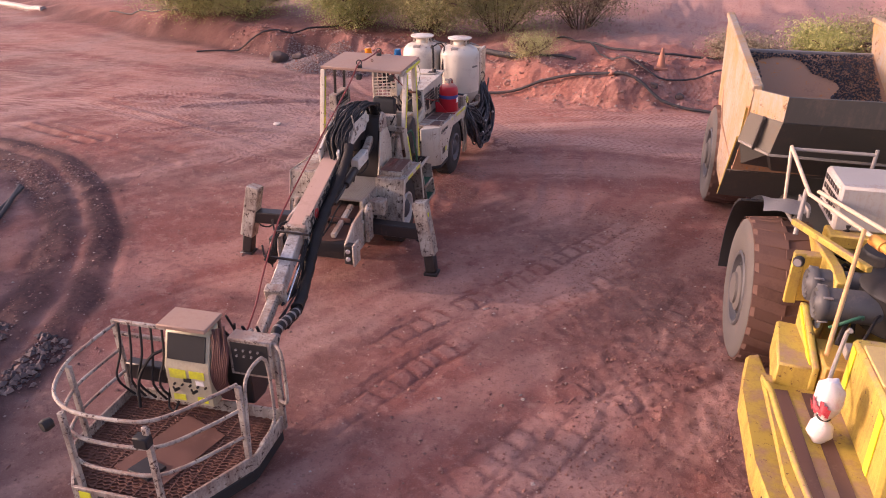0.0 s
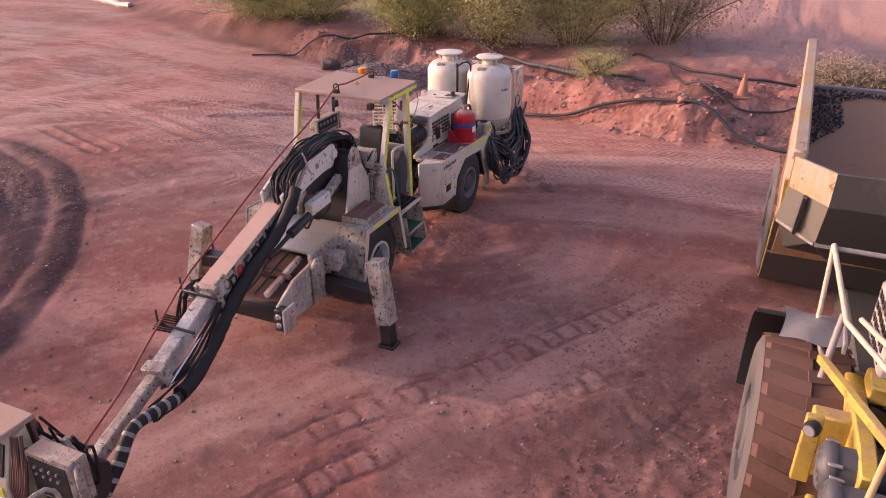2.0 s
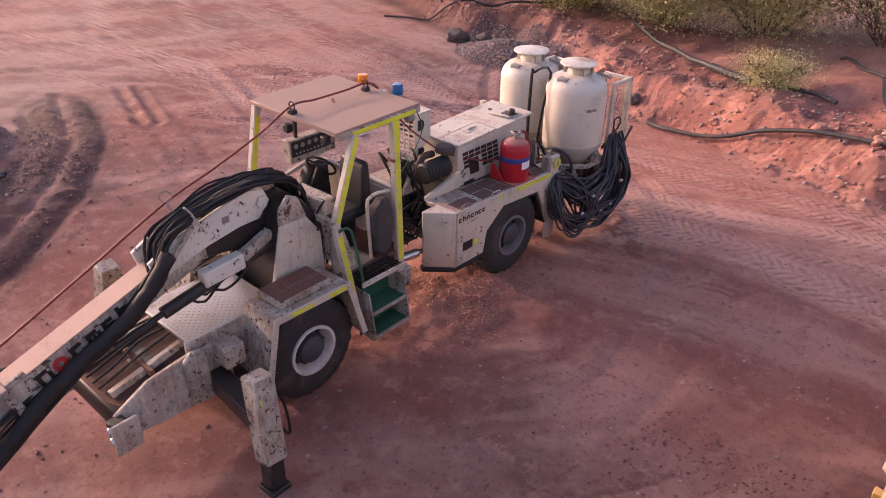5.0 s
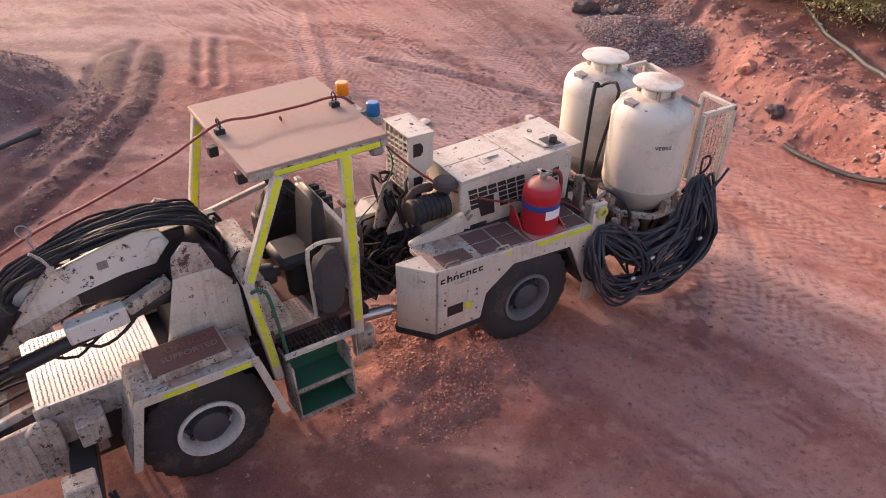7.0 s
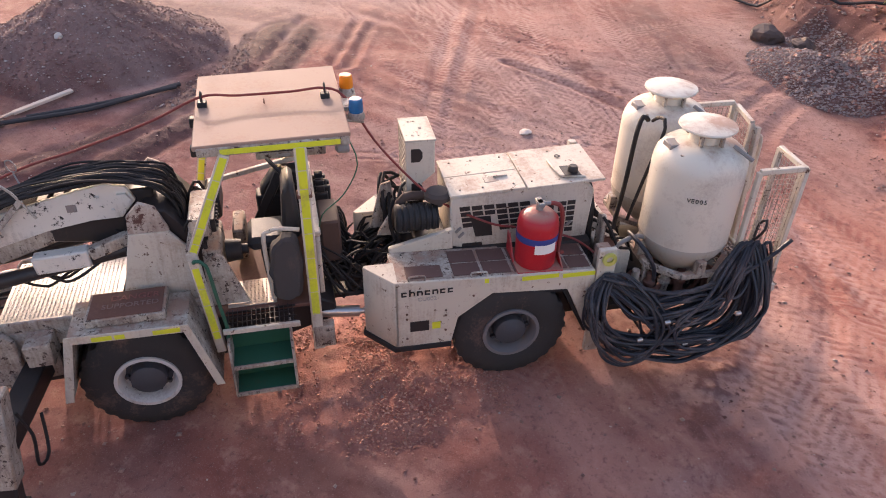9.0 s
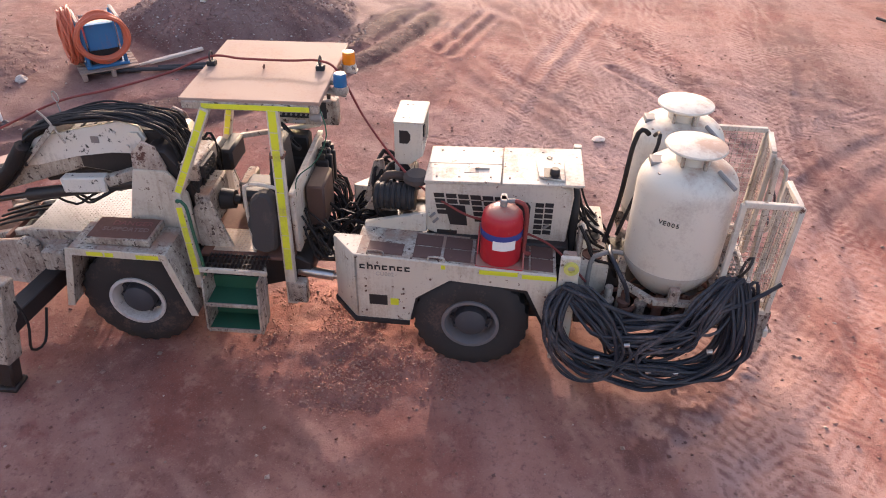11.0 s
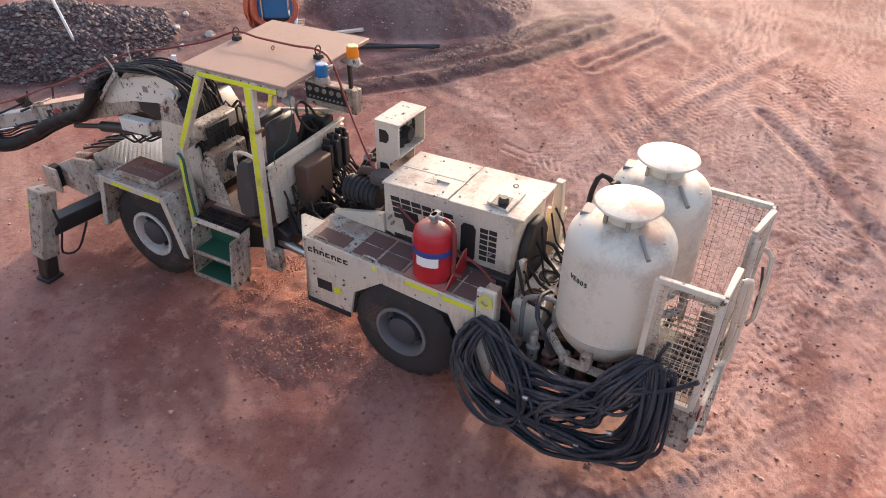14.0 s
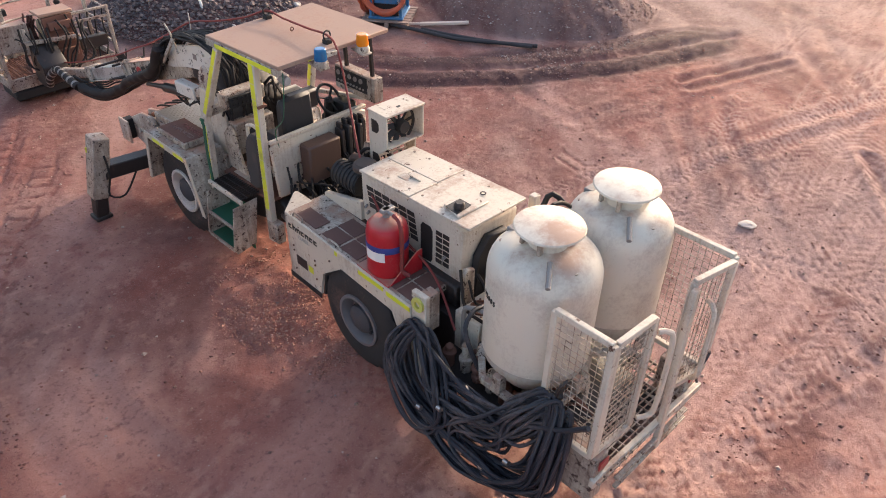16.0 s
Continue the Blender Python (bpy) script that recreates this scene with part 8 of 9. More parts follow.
# radiator housing with yellow tape and a grille
bm = B()
prism(bm, [(6.06, 1.10), (6.06, 1.80), (5.2, 1.80), (4.85, 1.62), (4.75, 1.10)], 0, 2.26, 3.9, 0.03)
rh = tpart("radiator_housing", bm, YELLOW, None, "yellow radiator housing with reflective strips")
bm = B()
prism(bm, [(5.98, 1.14), (5.98, 1.76), (5.88, 1.76), (5.88, 1.14)], 0, 2.247, 2.256, 0)
tpart("reflective_strip", bm, TAPE, rh)
bm = B()
prism(bm, [(5.10, 1.14), (5.14, 1.72), (5.04, 1.70), (5.0, 1.14)], 0, 2.247, 2.256, 0)
tpart("reflective_strip", bm, TAPE, rh)
for i in range(12):
    bm = B()
    x = 2.42 + i * 0.11
    beam(bm, (x, 4.79, 1.56), (x, 4.72, 1.14), 0.05, 0.02, 0.003, up=(0, 1, 0))
    tpart("grille_slat", bm, BLACK, rh)
bm = B()
box(bm, 2.30, 3.8, 5.3, 5.9, 1.802, 1.83, 0.006)
tpart("top_lid", bm, surface("dusty_yellow", (0.50, 0.36, 0.14), (0.38, 0.24, 0.17), 0.5, 0.2), rh, "dusty yellow lid")
# the plain far half of the truck
bm = B()
prism(bm, [(4.9, 0.7), (4.9, 1.5), (6.5, 1.6), (7.2, 2.5), (9.0, 2.5), (9.1, 0.8)], 0, 3.95, 4.7, 0.04)
tpart("cab_side", bm, YELLOW, None)
bm = B()
box(bm, 2.6, 3.9, 9.2, 14.2, 0.75, 1.2, 0.03)
tpart("rear_chassis", bm, TRUCK_DARK, None)
# plastic bag tied to the rail
bag = thing("plastic_bag", (1.99, 5.42, 1.12), "white and red plastic bag tied round a rail", "bag")
bm = B()
prof = [(0, 1.12), (0.07, 1.13), (0.10, 1.20), (0.085, 1.30), (0.045, 1.36), (0.09, 1.44), (0.12, 1.54), (0.10, 1.66), (0.05, 1.74), (0, 1.75)]
lathe(bm, prof, upright(1.98, 5.42, 0), 28)
for v_ in bm.verts:
    v_.co += 0.02 * noise.noise_vector(v_.co * 16)
part("sack", bm, surface("bag_film", (0.62, 0.56, 0.55), (0.50, 0.14, 0.15), 0.50, 0.0, rough=0.35, scale=2.0), bag)
bm = B()
lathe(bm, [(0.05, 1.345), (0.058, 1.36), (0.05, 1.375)], upright(1.98, 5.42, 0), 16)
part("tie", bm, BLACK, bag, "dark cord")
bm = B()
for i in range(7):
    a0, a1 = radians(175 + i * 13), radians(188 + i * 13)
    lo, hi = 1.43 + 0.02 * (i % 2), 1.53 + 0.03 * ((i * 2) % 3)
    q = [(1.98 + r * math.cos(a), 5.42 + r * math.sin(a), z) for a, r, z in ((a0, 0.112, lo), (a1, 0.112, lo), (a1, 0.138, hi), (a0, 0.138, hi))]
    bm.faces.new([bm.verts.new(c) for c in q])
bmesh.ops.remove_doubles(bm, verts=bm.verts, dist=0.002)
bmesh.ops.solidify(bm, geom=bm.faces[:], thickness=0.003)
part("print", bm, surface("red_print", (0.45, 0.04, 0.06), (0.5, 0.3, 0.3), 0.5, 0.0, scale=3.0), bag, "red printed patch")

# hoses, boxes and bolts along the engine bay
rng = random.Random(17)
lines = []
for i in range(12):
    o = lambda s: rng.uniform(-s, s)
    p = Vector((2.42 + o(0.12), 6.35 + 0.16 * i, 1.45 + o(0.1)))
    lines.append(([p, p + Vector((o(0.1), 0.1, 0.15 + o(0.08))), p + Vector((0.15 + o(0.1), 0.25, 0.2 + o(0.1))), p + Vector((0.35, 0.3 + o(0.1), 0.05))], rng.uniform(0.012, 0.022)))
strands("engine_hose", lines, HOSE_OLD, truck)
for x, y, z in ((2.16, 6.98, 1.45), (2.18, 7.6, 1.52), (2.30, 6.2, 1.46)):
    bm = B()
    box(bm, x, x + 0.12, y, y + 0.16, z, z + 0.1, 0.01)
    tpart("junction_box", bm, RED if x < 2.17 else GREY)
bm = B()
box(bm, 2.14, 2.20, 6.74, 6.86, 1.44, 1.58, 0.02)
tpart("white_bottle", bm, WHITE)
for i in range(9):
    bm = B()
    y = 4.9 + i * 0.25
    cyl(bm, (1.60 + 0.012 * i, y, 0.60), (1.57 + 0.012 * i, y, 0.60), 0.02, seg=8)
    tpart("bumper_bolt", bm, OIL)
bm = B()
lathe(bm, [(0, 0.0), (0.10, 0.0), (0.10, 0.02), (0.07, 0.03), (0, 0.03)], Matrix.Translation((1.83, 6.62, 1.22)) @ Matrix.Rotation(radians(90), 4, "Z"), 20)
tpart("cover_disc", bm, YELLOW)
bm = B()
prism(bm, [(6.95, 0.98), (7.28, 0.98), (7.0, 1.6), (6.9, 1.62)], 0, 2.12, 2.16, 0.008)
tpart("step_bracket", bm, BLACK)


# ---- the yard round the vehicles ----
def drape(pts, lift=0.0, step=0.45):
    """A line laid on the ground through plan points."""
    line = spline([(x, y, 0) for x, y in pts], step)
    return [(p.x, p.y, max(height(p.x + a, p.y + b) for a, b in ((0, 0), (0.12, 0), (-0.12, 0), (0, 0.12), (0, -0.12))) + lift) for p in line]


def ground_pipe(name, pts, r, mat, label, category="pipe", lift=None, seg=8):
    bm = B()
    line = drape(pts, r * 0.8 + 0.03 if lift is None else lift)
    tube(bm, line, r, seg, step=0.25)
    return single(name, bm, mat, line[len(line) // 2], label, category)


PIPE_BLACK = surface("poly_pipe", (0.035, 0.034, 0.038), (0.17, 0.10, 0.085), 0.38, 0.0, rough=0.6, streak=False)
PIPE_PALE = surface("pale_pipe", (0.36, 0.30, 0.27), (0.34, 0.20, 0.16), 0.45, 0.0, rough=0.6, streak=False)
ground_pipe("water_pipe", [(-4.5, 20.5), (-3.6, 20.25), (-1.8, 20.1), (-0.4, 19.85), (0.65, 19.5), (1.75, 19.05), (4.5, 18.6), (9, 18.4)], 0.04, PIPE_BLACK, "long black poly pipe along the foot of the bank")
ground_pipe("slurry_pipe", [(-7.1, 24.5), (-6.48, 24.05), (-5.25, 23.3), (-4.1, 22.5)], 0.06, PIPE_BLACK, "dusty grey pipe lying on the bank")
ground_pipe("pipe_joint", [(-4.15, 22.52), (-3.1, 22.08)], 0.085, PIPE_BLACK, "thick black coupled pipe section on the bank")
ground_pipe("thin_pipe", [(-3.1, 22.08), (-2.3, 21.75), (-1.3, 21.4)], 0.04, PIPE_BLACK, "black pipe end on the bank")
ground_pipe("cable", [(-2.2, 24.9), (-1.2, 23.4), (0.0, 22.4), (1.0, 22.0), (2.1, 22.1), (4.2, 22.4)], 0.035, PIPE_BLACK, "black cable over the bank", "cable")
ground_pipe("cable", [(-0.95, 23.0), (-0.5, 21.4), (0.05, 20.4), (1.0, 19.9), (2.0, 20.2), (4.0, 20.6)], 0.025, PIPE_BLACK, "thin black cable on the bank", "cable")
ground_pipe("cable", [(-14.5, 22.7), (-13.2, 23.3), (-11.8, 23.6), (-10.6, 24.8), (-9.5, 25.8)], 0.03, PIPE_BLACK, "thin black cable on the bank", "cable")
ground_pipe("cable", [(-21.5, 27.6), (-19.6, 27.0), (-17.6, 26.2), (-16.8, 26.9)], 0.03, PIPE_BLACK, "looped black cable on the bank", "cable")
ground_pipe("big_pipe", [(-31.0, 31.4), (-26.4, 29.3)], 0.16, PIPE_PALE, "pale grey pipe end on the bank", lift=0.12)
ground_pipe("black_hose", [(-9.6, 6.9), (-9.85, 7.8), (-10.1, 8.95), (-10.45, 9.7), (-10.85, 10.4)], 0.04, PIPE_BLACK, "black hose lying across the wheel tracks", "hose")
ground_pipe("black_hose", [(-10.0, 8.1), (-10.35, 9.3), (-10.75, 10.35)], 0.035, PIPE_BLACK, "black hose lying across the wheel tracks", "hose")

# pale plank
bm = B()
za, zb = height(-10.2, 7.85) + 0.05, height(-10.8, 8.65) + 0.05
beam(bm, (-10.2, 7.85, za), (-10.80, 8.66, zb), 0.10, 0.05, 0.006)
beam(bm, (-10.05, 7.66, za - 0.01), (-10.22, 7.86, za), 0.05, 0.04, 0.006)
single("plank", bm, surface("pale_timber", (0.62, 0.50, 0.42), (0.40, 0.26, 0.21), 0.4, 0.0, rough=0.8), (-10.5, 8.2, za - 0.05), "pale broken timber plank on the dirt", "plank")
# stake on the rock heap
bm = B()
zs = height(-7.19, 4.56)
cyl(bm, (-7.19, 4.56, zs - 0.05), (-7.05, 4.20, zs + 1.5), 0.028, seg=10)
single("marker_stake", bm, plain("white_pvc", (0.78, 0.76, 0.74), 0.5), (-7.19, 4.56, zs), "white plastic stake leaning in the rock heap", "stake")
bm = B()
zs = height(-7.9, 6.3)
box(bm, -7.94, -7.86, 6.26, 6.34, zs, zs + 0.22, 0.01)
single("marker_peg", bm, WHITE, (-7.9, 6.3, zs), "short white peg in the ground", "peg")

# pallet with a blue machine and an orange hose coil
PZ = height(-10.05, 7.1) - 0.02
turn = Matrix.Translation((-10.05, 7.1, PZ)) @ Matrix.Rotation(radians(35), 4, "Z")
WOOD = surface("old_timber", (0.30, 0.21, 0.17), (0.16, 0.10, 0.08), 0.5, 0.0, rough=0.85)
pal = thing("pallet", (-10.05, 7.1, PZ), "weathered grey timber pallet on the dirt", "pallet")
for i in range(7):
    bm = B()
    box(bm, -0.55 + i * 0.16, -0.43 + i * 0.16, -0.5, 0.5, 0.12, 0.142, 0.004, turn)
    part("board", bm, WOOD, pal)
for y in (-0.48, 0.0, 0.40):
    bm = B()
    box(bm, -0.55, 0.55, y, y + 0.08, 0.0, 0.118, 0.006, turn)
    part("bearer", bm, WOOD, pal)
BLUE = surface("blue_paint", (0.03, 0.16, 0.34), (0.20, 0.12, 0.10), 0.45, 0.4)
mc = thing("pump_unit", turn @ Vector((0, 0, 0.145)), "blue framed pump unit standing on a pallet", "pump")
for dims, mt, nm in (((-0.40, -0.34, -0.34, -0.28, 0.145, 0.95), BLUE, "frame_post"), ((0.34, 0.40, -0.34, -0.28, 0.145, 0.95), BLUE, "frame_post"), ((-0.40, -0.34, 0.28, 0.34, 0.145, 0.95), BLUE, "frame_post"), ((0.34, 0.40, 0.28, 0.34, 0.145, 0.95), BLUE, "frame_post"),
                     ((-0.33, 0.33, -0.26, 0.26, 0.20, 0.50), OIL, "engine"), ((-0.25, 0.22, -0.24, 0.22, 0.52, 0.86), RED, "tank"), ((0.23, 0.36, -0.24, 0.24, 0.45, 0.9), BLUE, "panel"), ((-0.40, 0.40, -0.36, -0.30, 0.95, 1.0), GREY, "top_bar"), ((-0.40, 0.40, 0.30, 0.36, 0.95, 1.0), GREY, "top_bar"), ((-0.42, 0.42, -0.36, 0.36, 0.145, 0.20), BLUE, "base")):
    bm = B()
    box(bm, *dims, 0.012, turn)
    part(nm, bm, mt, mc)
rng = random.Random(55)
oc = thing("orange_hose_coil", turn @ Vector((0, -0.4, 0.2)), "coil of orange-red hose hung on the pump unit", "hose")
lines = []
for k in range(15):
    o = lambda s: rng.uniform(-s, s)
    rx, rz = 0.42 + o(0.05), 0.42 + o(0.06)
    cx, cz_, cy = o(0.04), 0.66 + o(0.05), 0.40 + k * 0.011
    lines.append(([turn @ Vector((cx + rx * math.cos(a), -cy - 0.04 * math.sin(a * 2 + k), cz_ + rz * math.sin(a))) for a in np.arange(0, 6.28, 0.42)], 0.022))
for k in range(13):
    o = lambda s: rng.uniform(-s, s)
    rx, rz = 0.40 + o(0.05), 0.40 + o(0.06)
    lines.append(([turn @ Vector((0.42 + k * 0.011, rx * math.cos(a), 0.70 + rz * math.sin(a))) for a in np.arange(0, 6.28, 0.42)], 0.022))
strands("hose_loop", lines, surface("orange_hose", (0.55, 0.13, 0.07), (0.36, 0.17, 0.13), 0.35, 0.0, rough=0.5, streak=False), oc, "", 7, 0.06, True)
st_ = thing("strap_bundle", turn @ Vector((-0.6, 0, 0)), "bundle of grey straps hung beside the pump unit", "strap")
lines = []
for k in range(10):
    y = -0.2 + 0.05 * k
    lines.append(([turn @ Vector((-0.46, y, 0.85)), turn @ Vector((-0.56, y + 0.02, 0.5)), turn @ Vector((-0.58, y - 0.02, 0.2)), turn @ Vector((-0.64, y, -0.02))], 0.022))
strands("strap", lines, GREY, st_)

# faded cone on the bank
cz = height(1.05, 20.45)
cone = thing("traffic_cone", (1.05, 20.45, cz), "faded brown-orange traffic cone on the bank", "cone")
bm = B()
cyl(bm, (1.05, 20.45, cz), (1.05, 20.45, cz + 0.52), 0.13, 0.03, 16)
CONE = surface("faded_orange", (0.36, 0.16, 0.11), (0.26, 0.13, 0.10), 0.5, 0.0, rough=0.8)
part("body", bm, CONE, cone)
bm = B()
box(bm, 0.87, 1.23, 20.27, 20.63, cz - 0.03, cz + 0.02, 0.01)
part("base", bm, CONE, cone)


# stones
def rock(name, x, y, size, mat, label, squash=0.6, seed=1):
    bm = B()
    bmesh.ops.create_icosphere(bm, subdivisions=3, radius=1.0)
    rng = random.Random(seed)
    off = Vector((rng.random() * 50, rng.random() * 50, 0))
    for v_ in bm.verts:
        v_.co *= 1 + 0.45 * noise.noise(v_.co * 1.1 + off) + 0.15 * noise.noise(v_.co * 3 + off)
        v_.co.x *= size
        v_.co.y *= size * 0.8
        v_.co.z *= size * squash
    z = height(x, y)
    bm.transform(Matrix.Translation((x, y, z + size * squash * 0.35)) @ Matrix.Rotation(rng.random() * 6, 4, "Z"))
    return single(name, bm, mat, (x, y, z), label, "rock", smooth=False)


ROCK_PALE = surface("pale_rock", (0.52, 0.45, 0.40), (0.34, 0.23, 0.19), 0.4, 0.0, rough=0.85, streak=False)
ROCK_DARK = surface("dark_rock", (0.10, 0.075, 0.07), (0.22, 0.13, 0.10), 0.45, 0.0, rough=0.85, streak=False)
rock("pale_rock", -8.2, 15.9, 0.11, ROCK_PALE, "flat pale stone lying on the yard", 0.3, 3)
rock("boulder", -11.1, 22.2, 0.35, ROCK_DARK, "dark boulder at the edge of the bank", 0.7, 5)
rock("boulder", -10.6, 22.7, 0.25, ROCK_DARK, "dark boulder at the edge of the bank", 0.7, 6)
for i, (x, y, s) in enumerate(((-9.0, 5.3, 0.09), (-9.3, 5.9, 0.10), (-8.6, 5.8, 0.07), (-9.6, 5.0, 0.08), (-11.9, 8.4, 0.08), (-7.4, 5.3, 0.05))):
    rock("pale_rock", x, y, s, ROCK_PALE, "pale broken stone at the foot of a heap", 0.7, 10 + i)
for i, (x, y, s) in enumerate(((-1.2, 20.2, 0.14), (0.9, 19.7, 0.12), (-0.2, 19.9, 0.16), (1.6, 19.8, 0.14), (-3.2, 20.7, 0.12), (-5.2, 21.2, 0.18), (-6.4, 21.9, 0.2))):
    rock("bank_rock", x, y, s, ROCK_DARK if i % 2 else surface("red_rock_%d" % i, (0.36, 0.17, 0.13), (0.25, 0.12, 0.09), 0.5, 0.0, rough=0.9), "weathered stone on the red bank", 0.7, 30 + i)


def pebble_material(name, cols):
    m, nt, b = tree_of(name)
    geo = nt.nodes.new("ShaderNodeNewGeometry")
    cr = nt.nodes.new("ShaderNodeValToRGB")
    for i, c in enumerate(cols):
        e = cr.color_ramp.elements[i] if i < 2 else cr.color_ramp.elements.new(i / len(cols))
        e.position, e.color = i / (len(cols) - 0.999), (*c, 1)
    nt.links.new(geo.outputs["Random Per Island"], cr.inputs[0])
    n = noise_tex(nt, geo.outputs["Position"], 40.0)
    nt.links.new(mix(nt, math_node(nt, "MULTIPLY", ramp(nt, n, 0.4, 0.7), 0.4), cr.outputs[0], (0.20, 0.10, 0.08)), b.inputs["Base Color"])
    b.inputs["Roughness"].default_value = 0.9
    return m


def scatter(name, n, region, weight, size, mat, label, seed):
    """Many small broken stones, thrown where the ground is stony."""
    rs = np.random.RandomState(seed)
    x, y = rs.uniform(region[0], region[1], n), rs.uniform(region[2], region[3], n)
    z, dark, clay, stones = ground_at(x, y)
    keep = rs.rand(n) < weight(x, y, dark, clay, stones)
    x, y, z = x[keep], y[keep], z[keep]
    base = np.array([(1, 0, 0), (-1, 0, 0), (0, 1, 0), (0, -1, 0), (0, 0, 1), (0, 0, -0.6)], float)
    tri = np.array([(0, 2, 4), (2, 1, 4), (1, 3, 4), (3, 0, 4), (2, 0, 5), (1, 2, 5), (3, 1, 5), (0, 3, 5)])
    s = size[0] * (size[1] / size[0]) ** (rs.rand(len(x)) ** 2.2)
    ang = rs.rand(len(x)) * 6.28
    sh = rs.uniform(0.6, 1.2, (len(x), 6, 3))
    co = base[None] * sh * s[:, None, None]
    co[:, :, 2] *= 0.7
    cx = co[:, :, 0] * np.cos(ang)[:, None] - co[:, :, 1] * np.sin(ang)[:, None] + 0.4 * co[:, :, 2] + x[:, None]
    cy = co[:, :, 0] * np.sin(ang)[:, None] + co[:, :, 1] * np.cos(ang)[:, None] + y[:, None]
    cz = co[:, :, 2] + (z + s * 0.2)[:, None]
    verts = np.stack([cx, cy, cz], 2).reshape(-1, 3)
    faces = (tri[None] + 6 * np.arange(len(x))[:, None, None]).reshape(-1, 3)
    me = bpy.data.meshes.new(name)
    me.from_pydata(verts.tolist(), [], faces.tolist())
    me.materials.append(mat)
    return tagged(new(name, me), label, "gravel", kind="stuff")


PEB = pebble_material("mixed_pebbles", [(0.30, 0.14, 0.11), (0.20, 0.095, 0.078), (0.36, 0.20, 0.16), (0.15, 0.08, 0.068), (0.46, 0.36, 0.31)])
PEB_DARK = pebble_material("dark_pebbles", [(0.055, 0.052, 0.06), (0.10, 0.085, 0.085), (0.04, 0.04, 0.048), (0.17, 0.12, 0.11), (0.26, 0.21, 0.19)])
PEB_RED = pebble_material("clay_crumbs", [(0.34, 0.13, 0.09), (0.42, 0.19, 0.14), (0.24, 0.095, 0.07), (0.46, 0.26, 0.20), (0.3, 0.12, 0.09)])
PEB_LUMP = pebble_material("dark_clay_lumps", [(0.22, 0.085, 0.065), (0.16, 0.065, 0.052), (0.27, 0.12, 0.095), (0.12, 0.055, 0.048), (0.2, 0.08, 0.062)])
scatter("yard_pebbles", 60000, (-13, 3.5, 3.5, 22), lambda x, y, d, c, s: 0.16 + 0.5 * s * (1 - c), (0.006, 0.034), PEB, "small loose stones over the yard", 1)
scatter("black_rubble", 42000, (-11.5, -5.0, 0.0, 6.5), lambda x, y, d, c, s: 0.9 * (d > 0.85) * s * (np.hypot(x + 8.2, y - 3.2) < 3.6), (0.015, 0.085), PEB_DARK, "black broken rock on the heap", 2)
scatter("berm_stones", 14000, (-15.5, -5.0, 2.0, 12.8), lambda x, y, d, c, s: 0.30 * d * s, (0.008, 0.030), PEB_LUMP, "brown stones on the wheel berm", 12)
scatter("heap_stones", 30000, (-15.5, -10.0, 5.8, 11.6), lambda x, y, d, c, s: 0.6 * (d > 0.3) * s * (y > 5.9), (0.008, 0.042), pebble_material("heap_pebbles", [(0.24, 0.125, 0.11), (0.15, 0.085, 0.078), (0.30, 0.18, 0.155), (0.18, 0.10, 0.09), (0.50, 0.43, 0.39)]), "brown rubble on the heap", 13)
scatter("clay_crumbs", 30000, (-5.2, -2.2, 11.2, 14.0), lambda x, y, d, c, s: 0.8 * c * smooth_step(0.30, 0.62, fbm(x + 0.6 * y, y * 3, 1.0, 63)), (0.006, 0.024), PEB_RED, "crumbled red clay under the vehicle", 3)
scatter("bank_stones", 46000, (-14, 9, 18, 24.5), lambda x, y, d, c, s: 0.5 * s, (0.012, 0.075), pebble_material("bank_pebbles", [(0.30, 0.12, 0.09), (0.38, 0.19, 0.15), (0.15, 0.07, 0.06), (0.40, 0.30, 0.26), (0.22, 0.10, 0.08)]), "stones on the red bank", 4)
scatter("grey_gravel", 16000, (-11.2, -7.2, 20.6, 23.4), lambda x, y, d, c, s: 0.9 * (d > 0.3), (0.012, 0.05), pebble_material("grey_pebbles", [(0.22, 0.19, 0.185), (0.30, 0.25, 0.24), (0.15, 0.13, 0.13), (0.34, 0.26, 0.24), (0.2, 0.16, 0.155)]), "grey gravel heap by the bank", 5)
scatter("churned_lumps", 22000, (-2.5, 2.2, 4.5, 13), lambda x, y, d, c, s: 0.10 + 0.6 * (x > -0.4), (0.005, 0.026), PEB_LUMP, "lumps of churned red earth", 6)


scatter("thrown_clods", 9000, (-14, -2, 15, 18.6), lambda x, y, d, c, s: smooth_step(0.5, 0.1, line_field(x, y, CLODS)[0]) * smooth_step(0.40, 0.6, fbm(x, y, 2.0, 521)), (0.008, 0.030), PEB_LUMP, "red clods thrown along a wheel track", 7)


# ---- bushes ----
def leaf_material(name, a, b_, dry):
    m, nt, b = tree_of(name)
    geo = nt.nodes.new("ShaderNodeNewGeometry")
    cr = nt.nodes.new("ShaderNodeValToRGB")
    for i, c in enumerate((a, b_, dry)):
        e = cr.color_ramp.elements[i] if i < 2 else cr.color_ramp.elements.new(0.85)
        e.position, e.color = (0.0, 0.6, 1.0)[i], (*c, 1)
    nt.links.new(geo.outputs["Random Per Island"], cr.inputs[0])
    nt.links.new(cr.outputs[0], b.inputs["Base Color"])
    b.inputs["Roughness"].default_value = 0.6
    b.inputs["Subsurface Weight"].default_value = 0.0
    return m


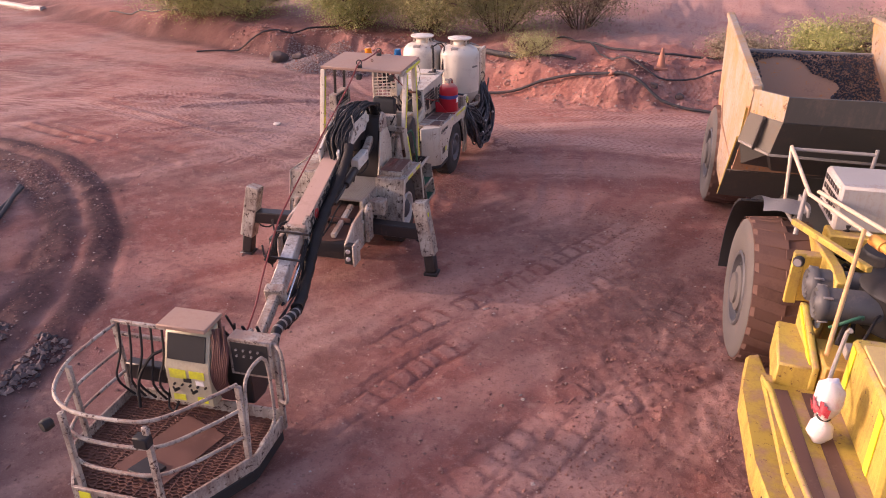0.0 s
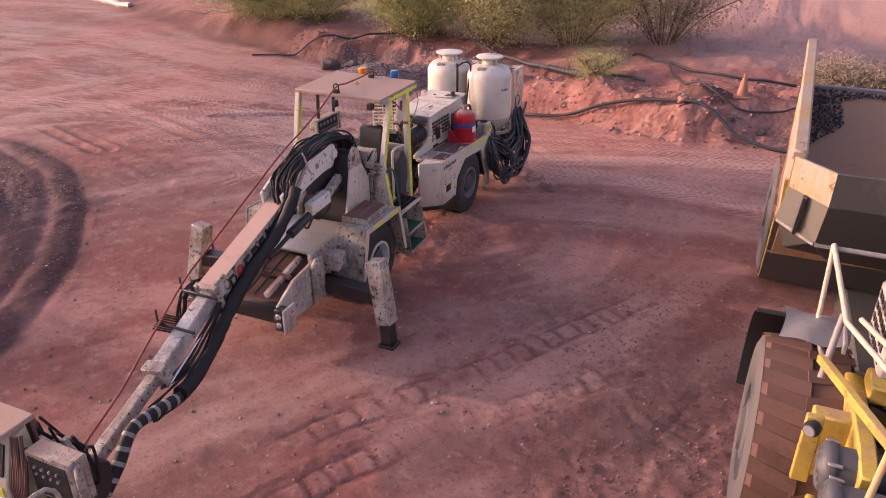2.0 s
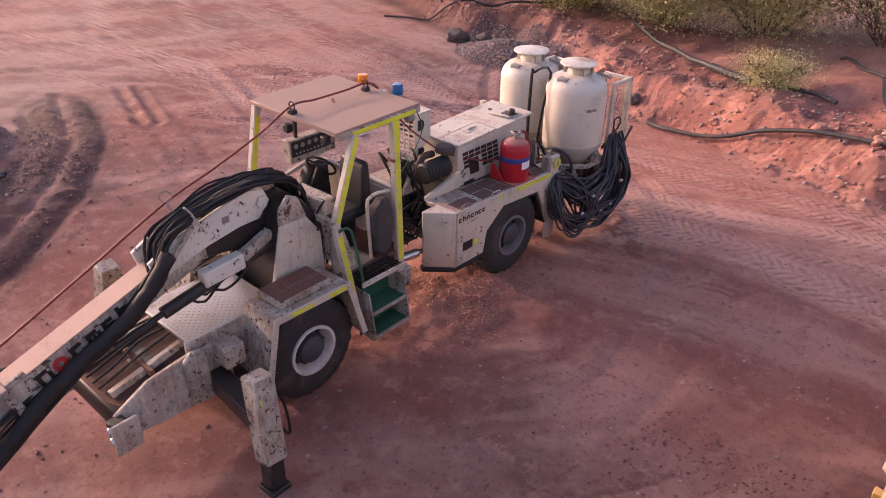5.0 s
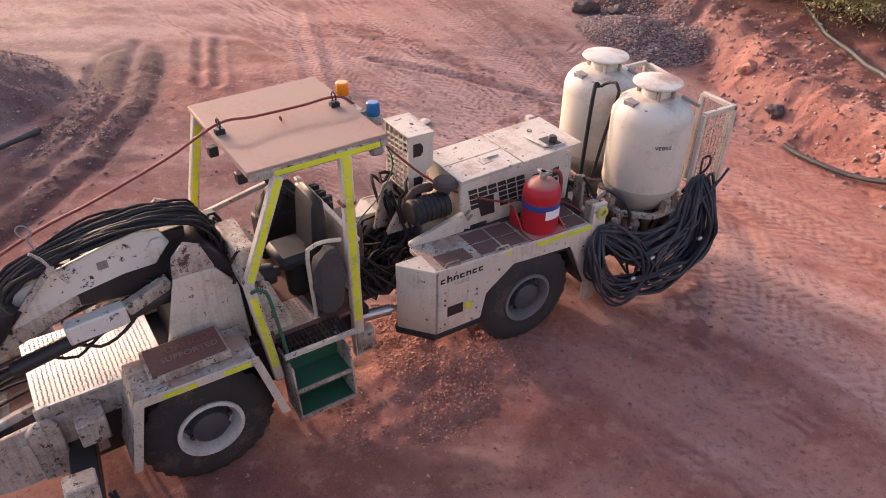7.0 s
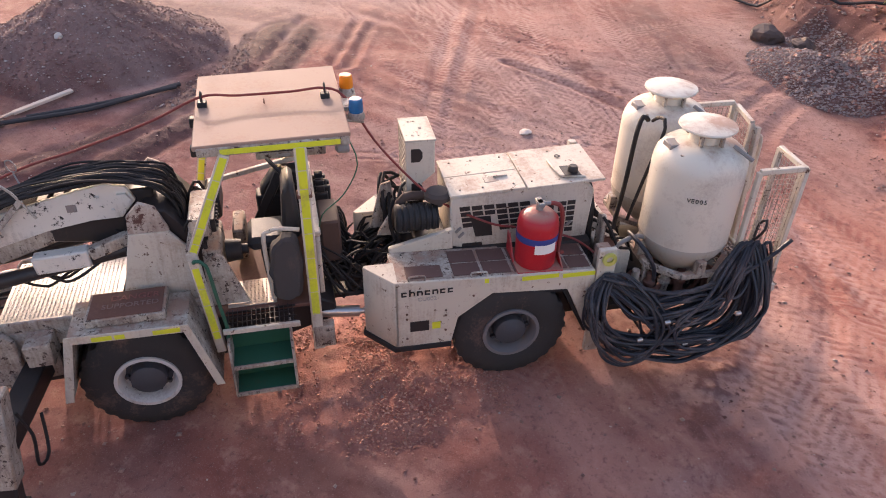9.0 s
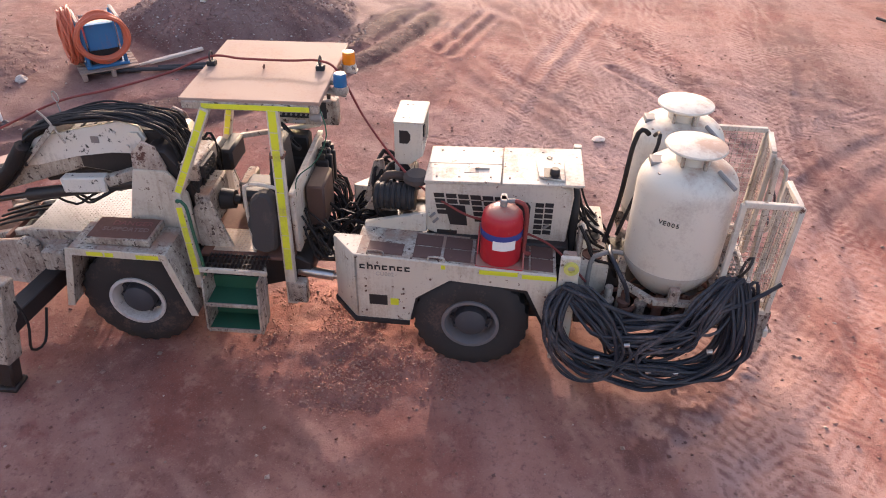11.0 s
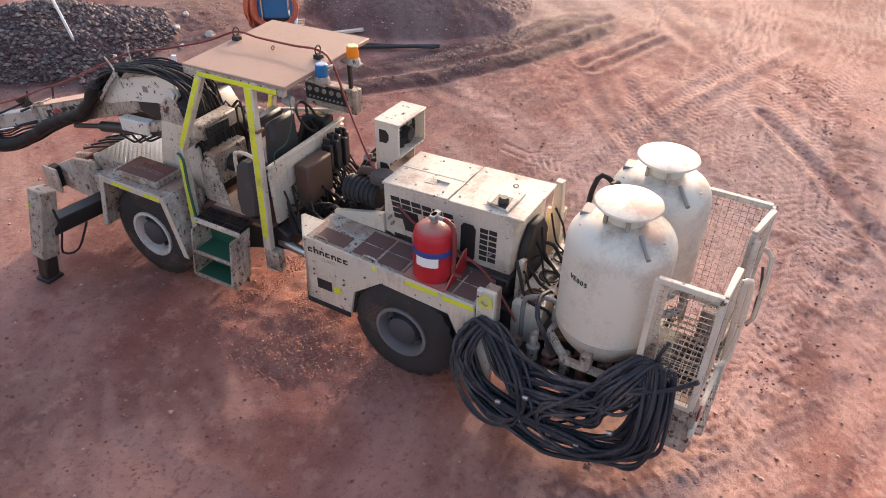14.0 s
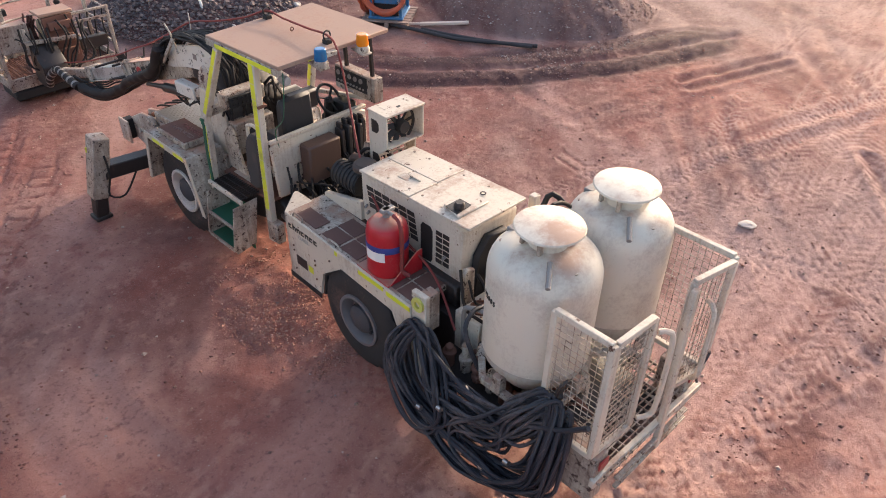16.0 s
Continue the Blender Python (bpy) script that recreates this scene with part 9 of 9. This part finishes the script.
LEAF = leaf_material("olive_leaves", (0.24, 0.235, 0.085), (0.39, 0.36, 0.14), (0.48, 0.40, 0.23))
LEAF_BRIGHT = leaf_material("bright_leaves", (0.23, 0.26, 0.075), (0.38, 0.38, 0.12), (0.45, 0.40, 0.19))
LEAF_DRY = leaf_material("dry_leaves", (0.17, 0.13, 0.075), (0.25, 0.19, 0.115), (0.34, 0.27, 0.18))
BARK = surface("bush_bark", (0.13, 0.075, 0.055), (0.22, 0.13, 0.10), 0.5, 0.0, rough=0.9)


def bush(x, y, r, h, leaves, mat, label, seed, bare=0.0, leaf=0.07):
    leaves = int(leaves * 7.5)
    r, h = r * 1.30, h * 1.08
    rng = random.Random(seed)
    z = height(x, y)
    ob = thing("bush", (x, y, z - 0.05), label, "bush")
    bm = B()
    tips = []
    for k in range(24):
        a = 2 * math.pi * k / 24 + rng.uniform(-0.3, 0.3)
        reach = r * rng.uniform(0.45, 1.0)
        top = h * rng.uniform(0.55, 1.0) * (1 - 0.35 * (reach / r) ** 2)
        p0 = Vector((x + 0.1 * r * math.cos(a), y + 0.1 * r * math.sin(a), z - 0.05))
        p3 = Vector((x + reach * math.cos(a), y + reach * math.sin(a), z + top))
        p1 = p0.lerp(p3, 0.35) + Vector((rng.uniform(-0.1, 0.1), rng.uniform(-0.1, 0.1), 0.12 * h))
        p2 = p0.lerp(p3, 0.7) + Vector((rng.uniform(-0.1, 0.1), rng.uniform(-0.1, 0.1), 0.10 * h))
        tube(bm, [p0, p1, p2, p3], 0.018, 5, step=0.4)
        for q in range(11):
            s = rng.uniform(0.12, 1.0)
            c = (p0.lerp(p1, s / 0.35) if s < 0.35 else p1.lerp(p2, (s - 0.35) / 0.35) if s < 0.7 else p2.lerp(p3, (s - 0.7) / 0.3))
            d = Vector((rng.uniform(-1, 1), rng.uniform(-1, 1), rng.uniform(0.1, 1.0))).normalized() * rng.uniform(0.2, 0.55) * r * 0.45
            e = c + d
            cyl(bm, c, e, 0.009, 0.004, 4, caps=False)
            tips.append((c, e))
    tagged(part("brushwood", bm, BARK, ob), kind="stuff")
    rs = np.random.RandomState(seed)
    n = leaves
    c = np.array([t[0] for t in tips])
    e = np.array([t[1] for t in tips])
    idx = rs.randint(0, len(tips), n)
    u = rs.rand(n, 1) ** 0.6
    p = c[idx] * (1 - u) + e[idx] * u * 1.0 + rs.normal(0, 0.24 * r ** 0.5, (n, 3)) * np.array((1.15, 1.15, 0.8))
    if bare:
        keep = rs.rand(n) > bare * (0.5 + 0.5 * np.sin(idx * 1.7))
        p = p[keep]
    n = len(p)
    d = rs.normal(0, 1, (n, 3))
    d /= np.linalg.norm(d, axis=1)[:, None]
    w = np.cross(d, rs.normal(0, 1, (n, 3)))
    w /= np.linalg.norm(w, axis=1)[:, None]
    ln = leaf * rs.uniform(0.6, 1.4, (n, 1))
    quad = np.stack([p, p + d * ln * 0.5 + w * ln * 0.18, p + d * ln, p + d * ln * 0.5 - w * ln * 0.18], 1).reshape(-1, 3)
    quad -= np.array((x, y, z - 0.05))
    me = bpy.data.meshes.new("crown")
    me.from_pydata(quad.tolist(), [], np.arange(4 * n).reshape(-1, 4).tolist())
    me.materials.append(mat)
    cr = new("crown", me)
    cr.parent = ob
    cr["kind"] = "stuff"
    return ob


bush(-16.6, 26.3, 2.2, 2.0, 7000, LEAF_BRIGHT, "olive green scrub bush on the bank", 1)
bush(-14.4, 26.6, 1.9, 1.9, 4500, LEAF_BRIGHT, "low olive scrub bush on the bank", 2)
bush(-9.6, 25.4, 1.7, 2.2, 6500, LEAF_BRIGHT, "olive green scrub bush on the bank", 3)
bush(-6.9, 25.6, 2.2, 3.0, 11000, LEAF, "dense olive scrub bush on the bank", 4)
bush(-4.3, 25.8, 2.4, 2.9, 9000, LEAF, "dark olive scrub bush on the bank", 5, 0.2)
bush(-1.5, 26.0, 2.4, 2.6, 5000, LEAF_DRY, "half bare brown scrub bush on the bank", 6, 0.6)
bush(-2.6, 21.75, 0.55, 0.6, 1500, LEAF, "small green tuft beside the pipe", 7, 0.1, 0.04)
bush(5.6, 22.6, 0.8, 0.8, 3000, LEAF_BRIGHT, "small bright green bush on the bank", 8)
bush(7.3, 22.6, 1.3, 1.0, 3500, LEAF_DRY, "dry brown scrub bush on the bank", 9, 0.3)
bush(3.4, 22.2, 0.8, 0.4, 1500, LEAF_DRY, "low dry tuft on the bank", 10, 0.3)
bush(9.5, 23.5, 1.2, 1.0, 3000, LEAF, "olive scrub bush on the bank", 11)
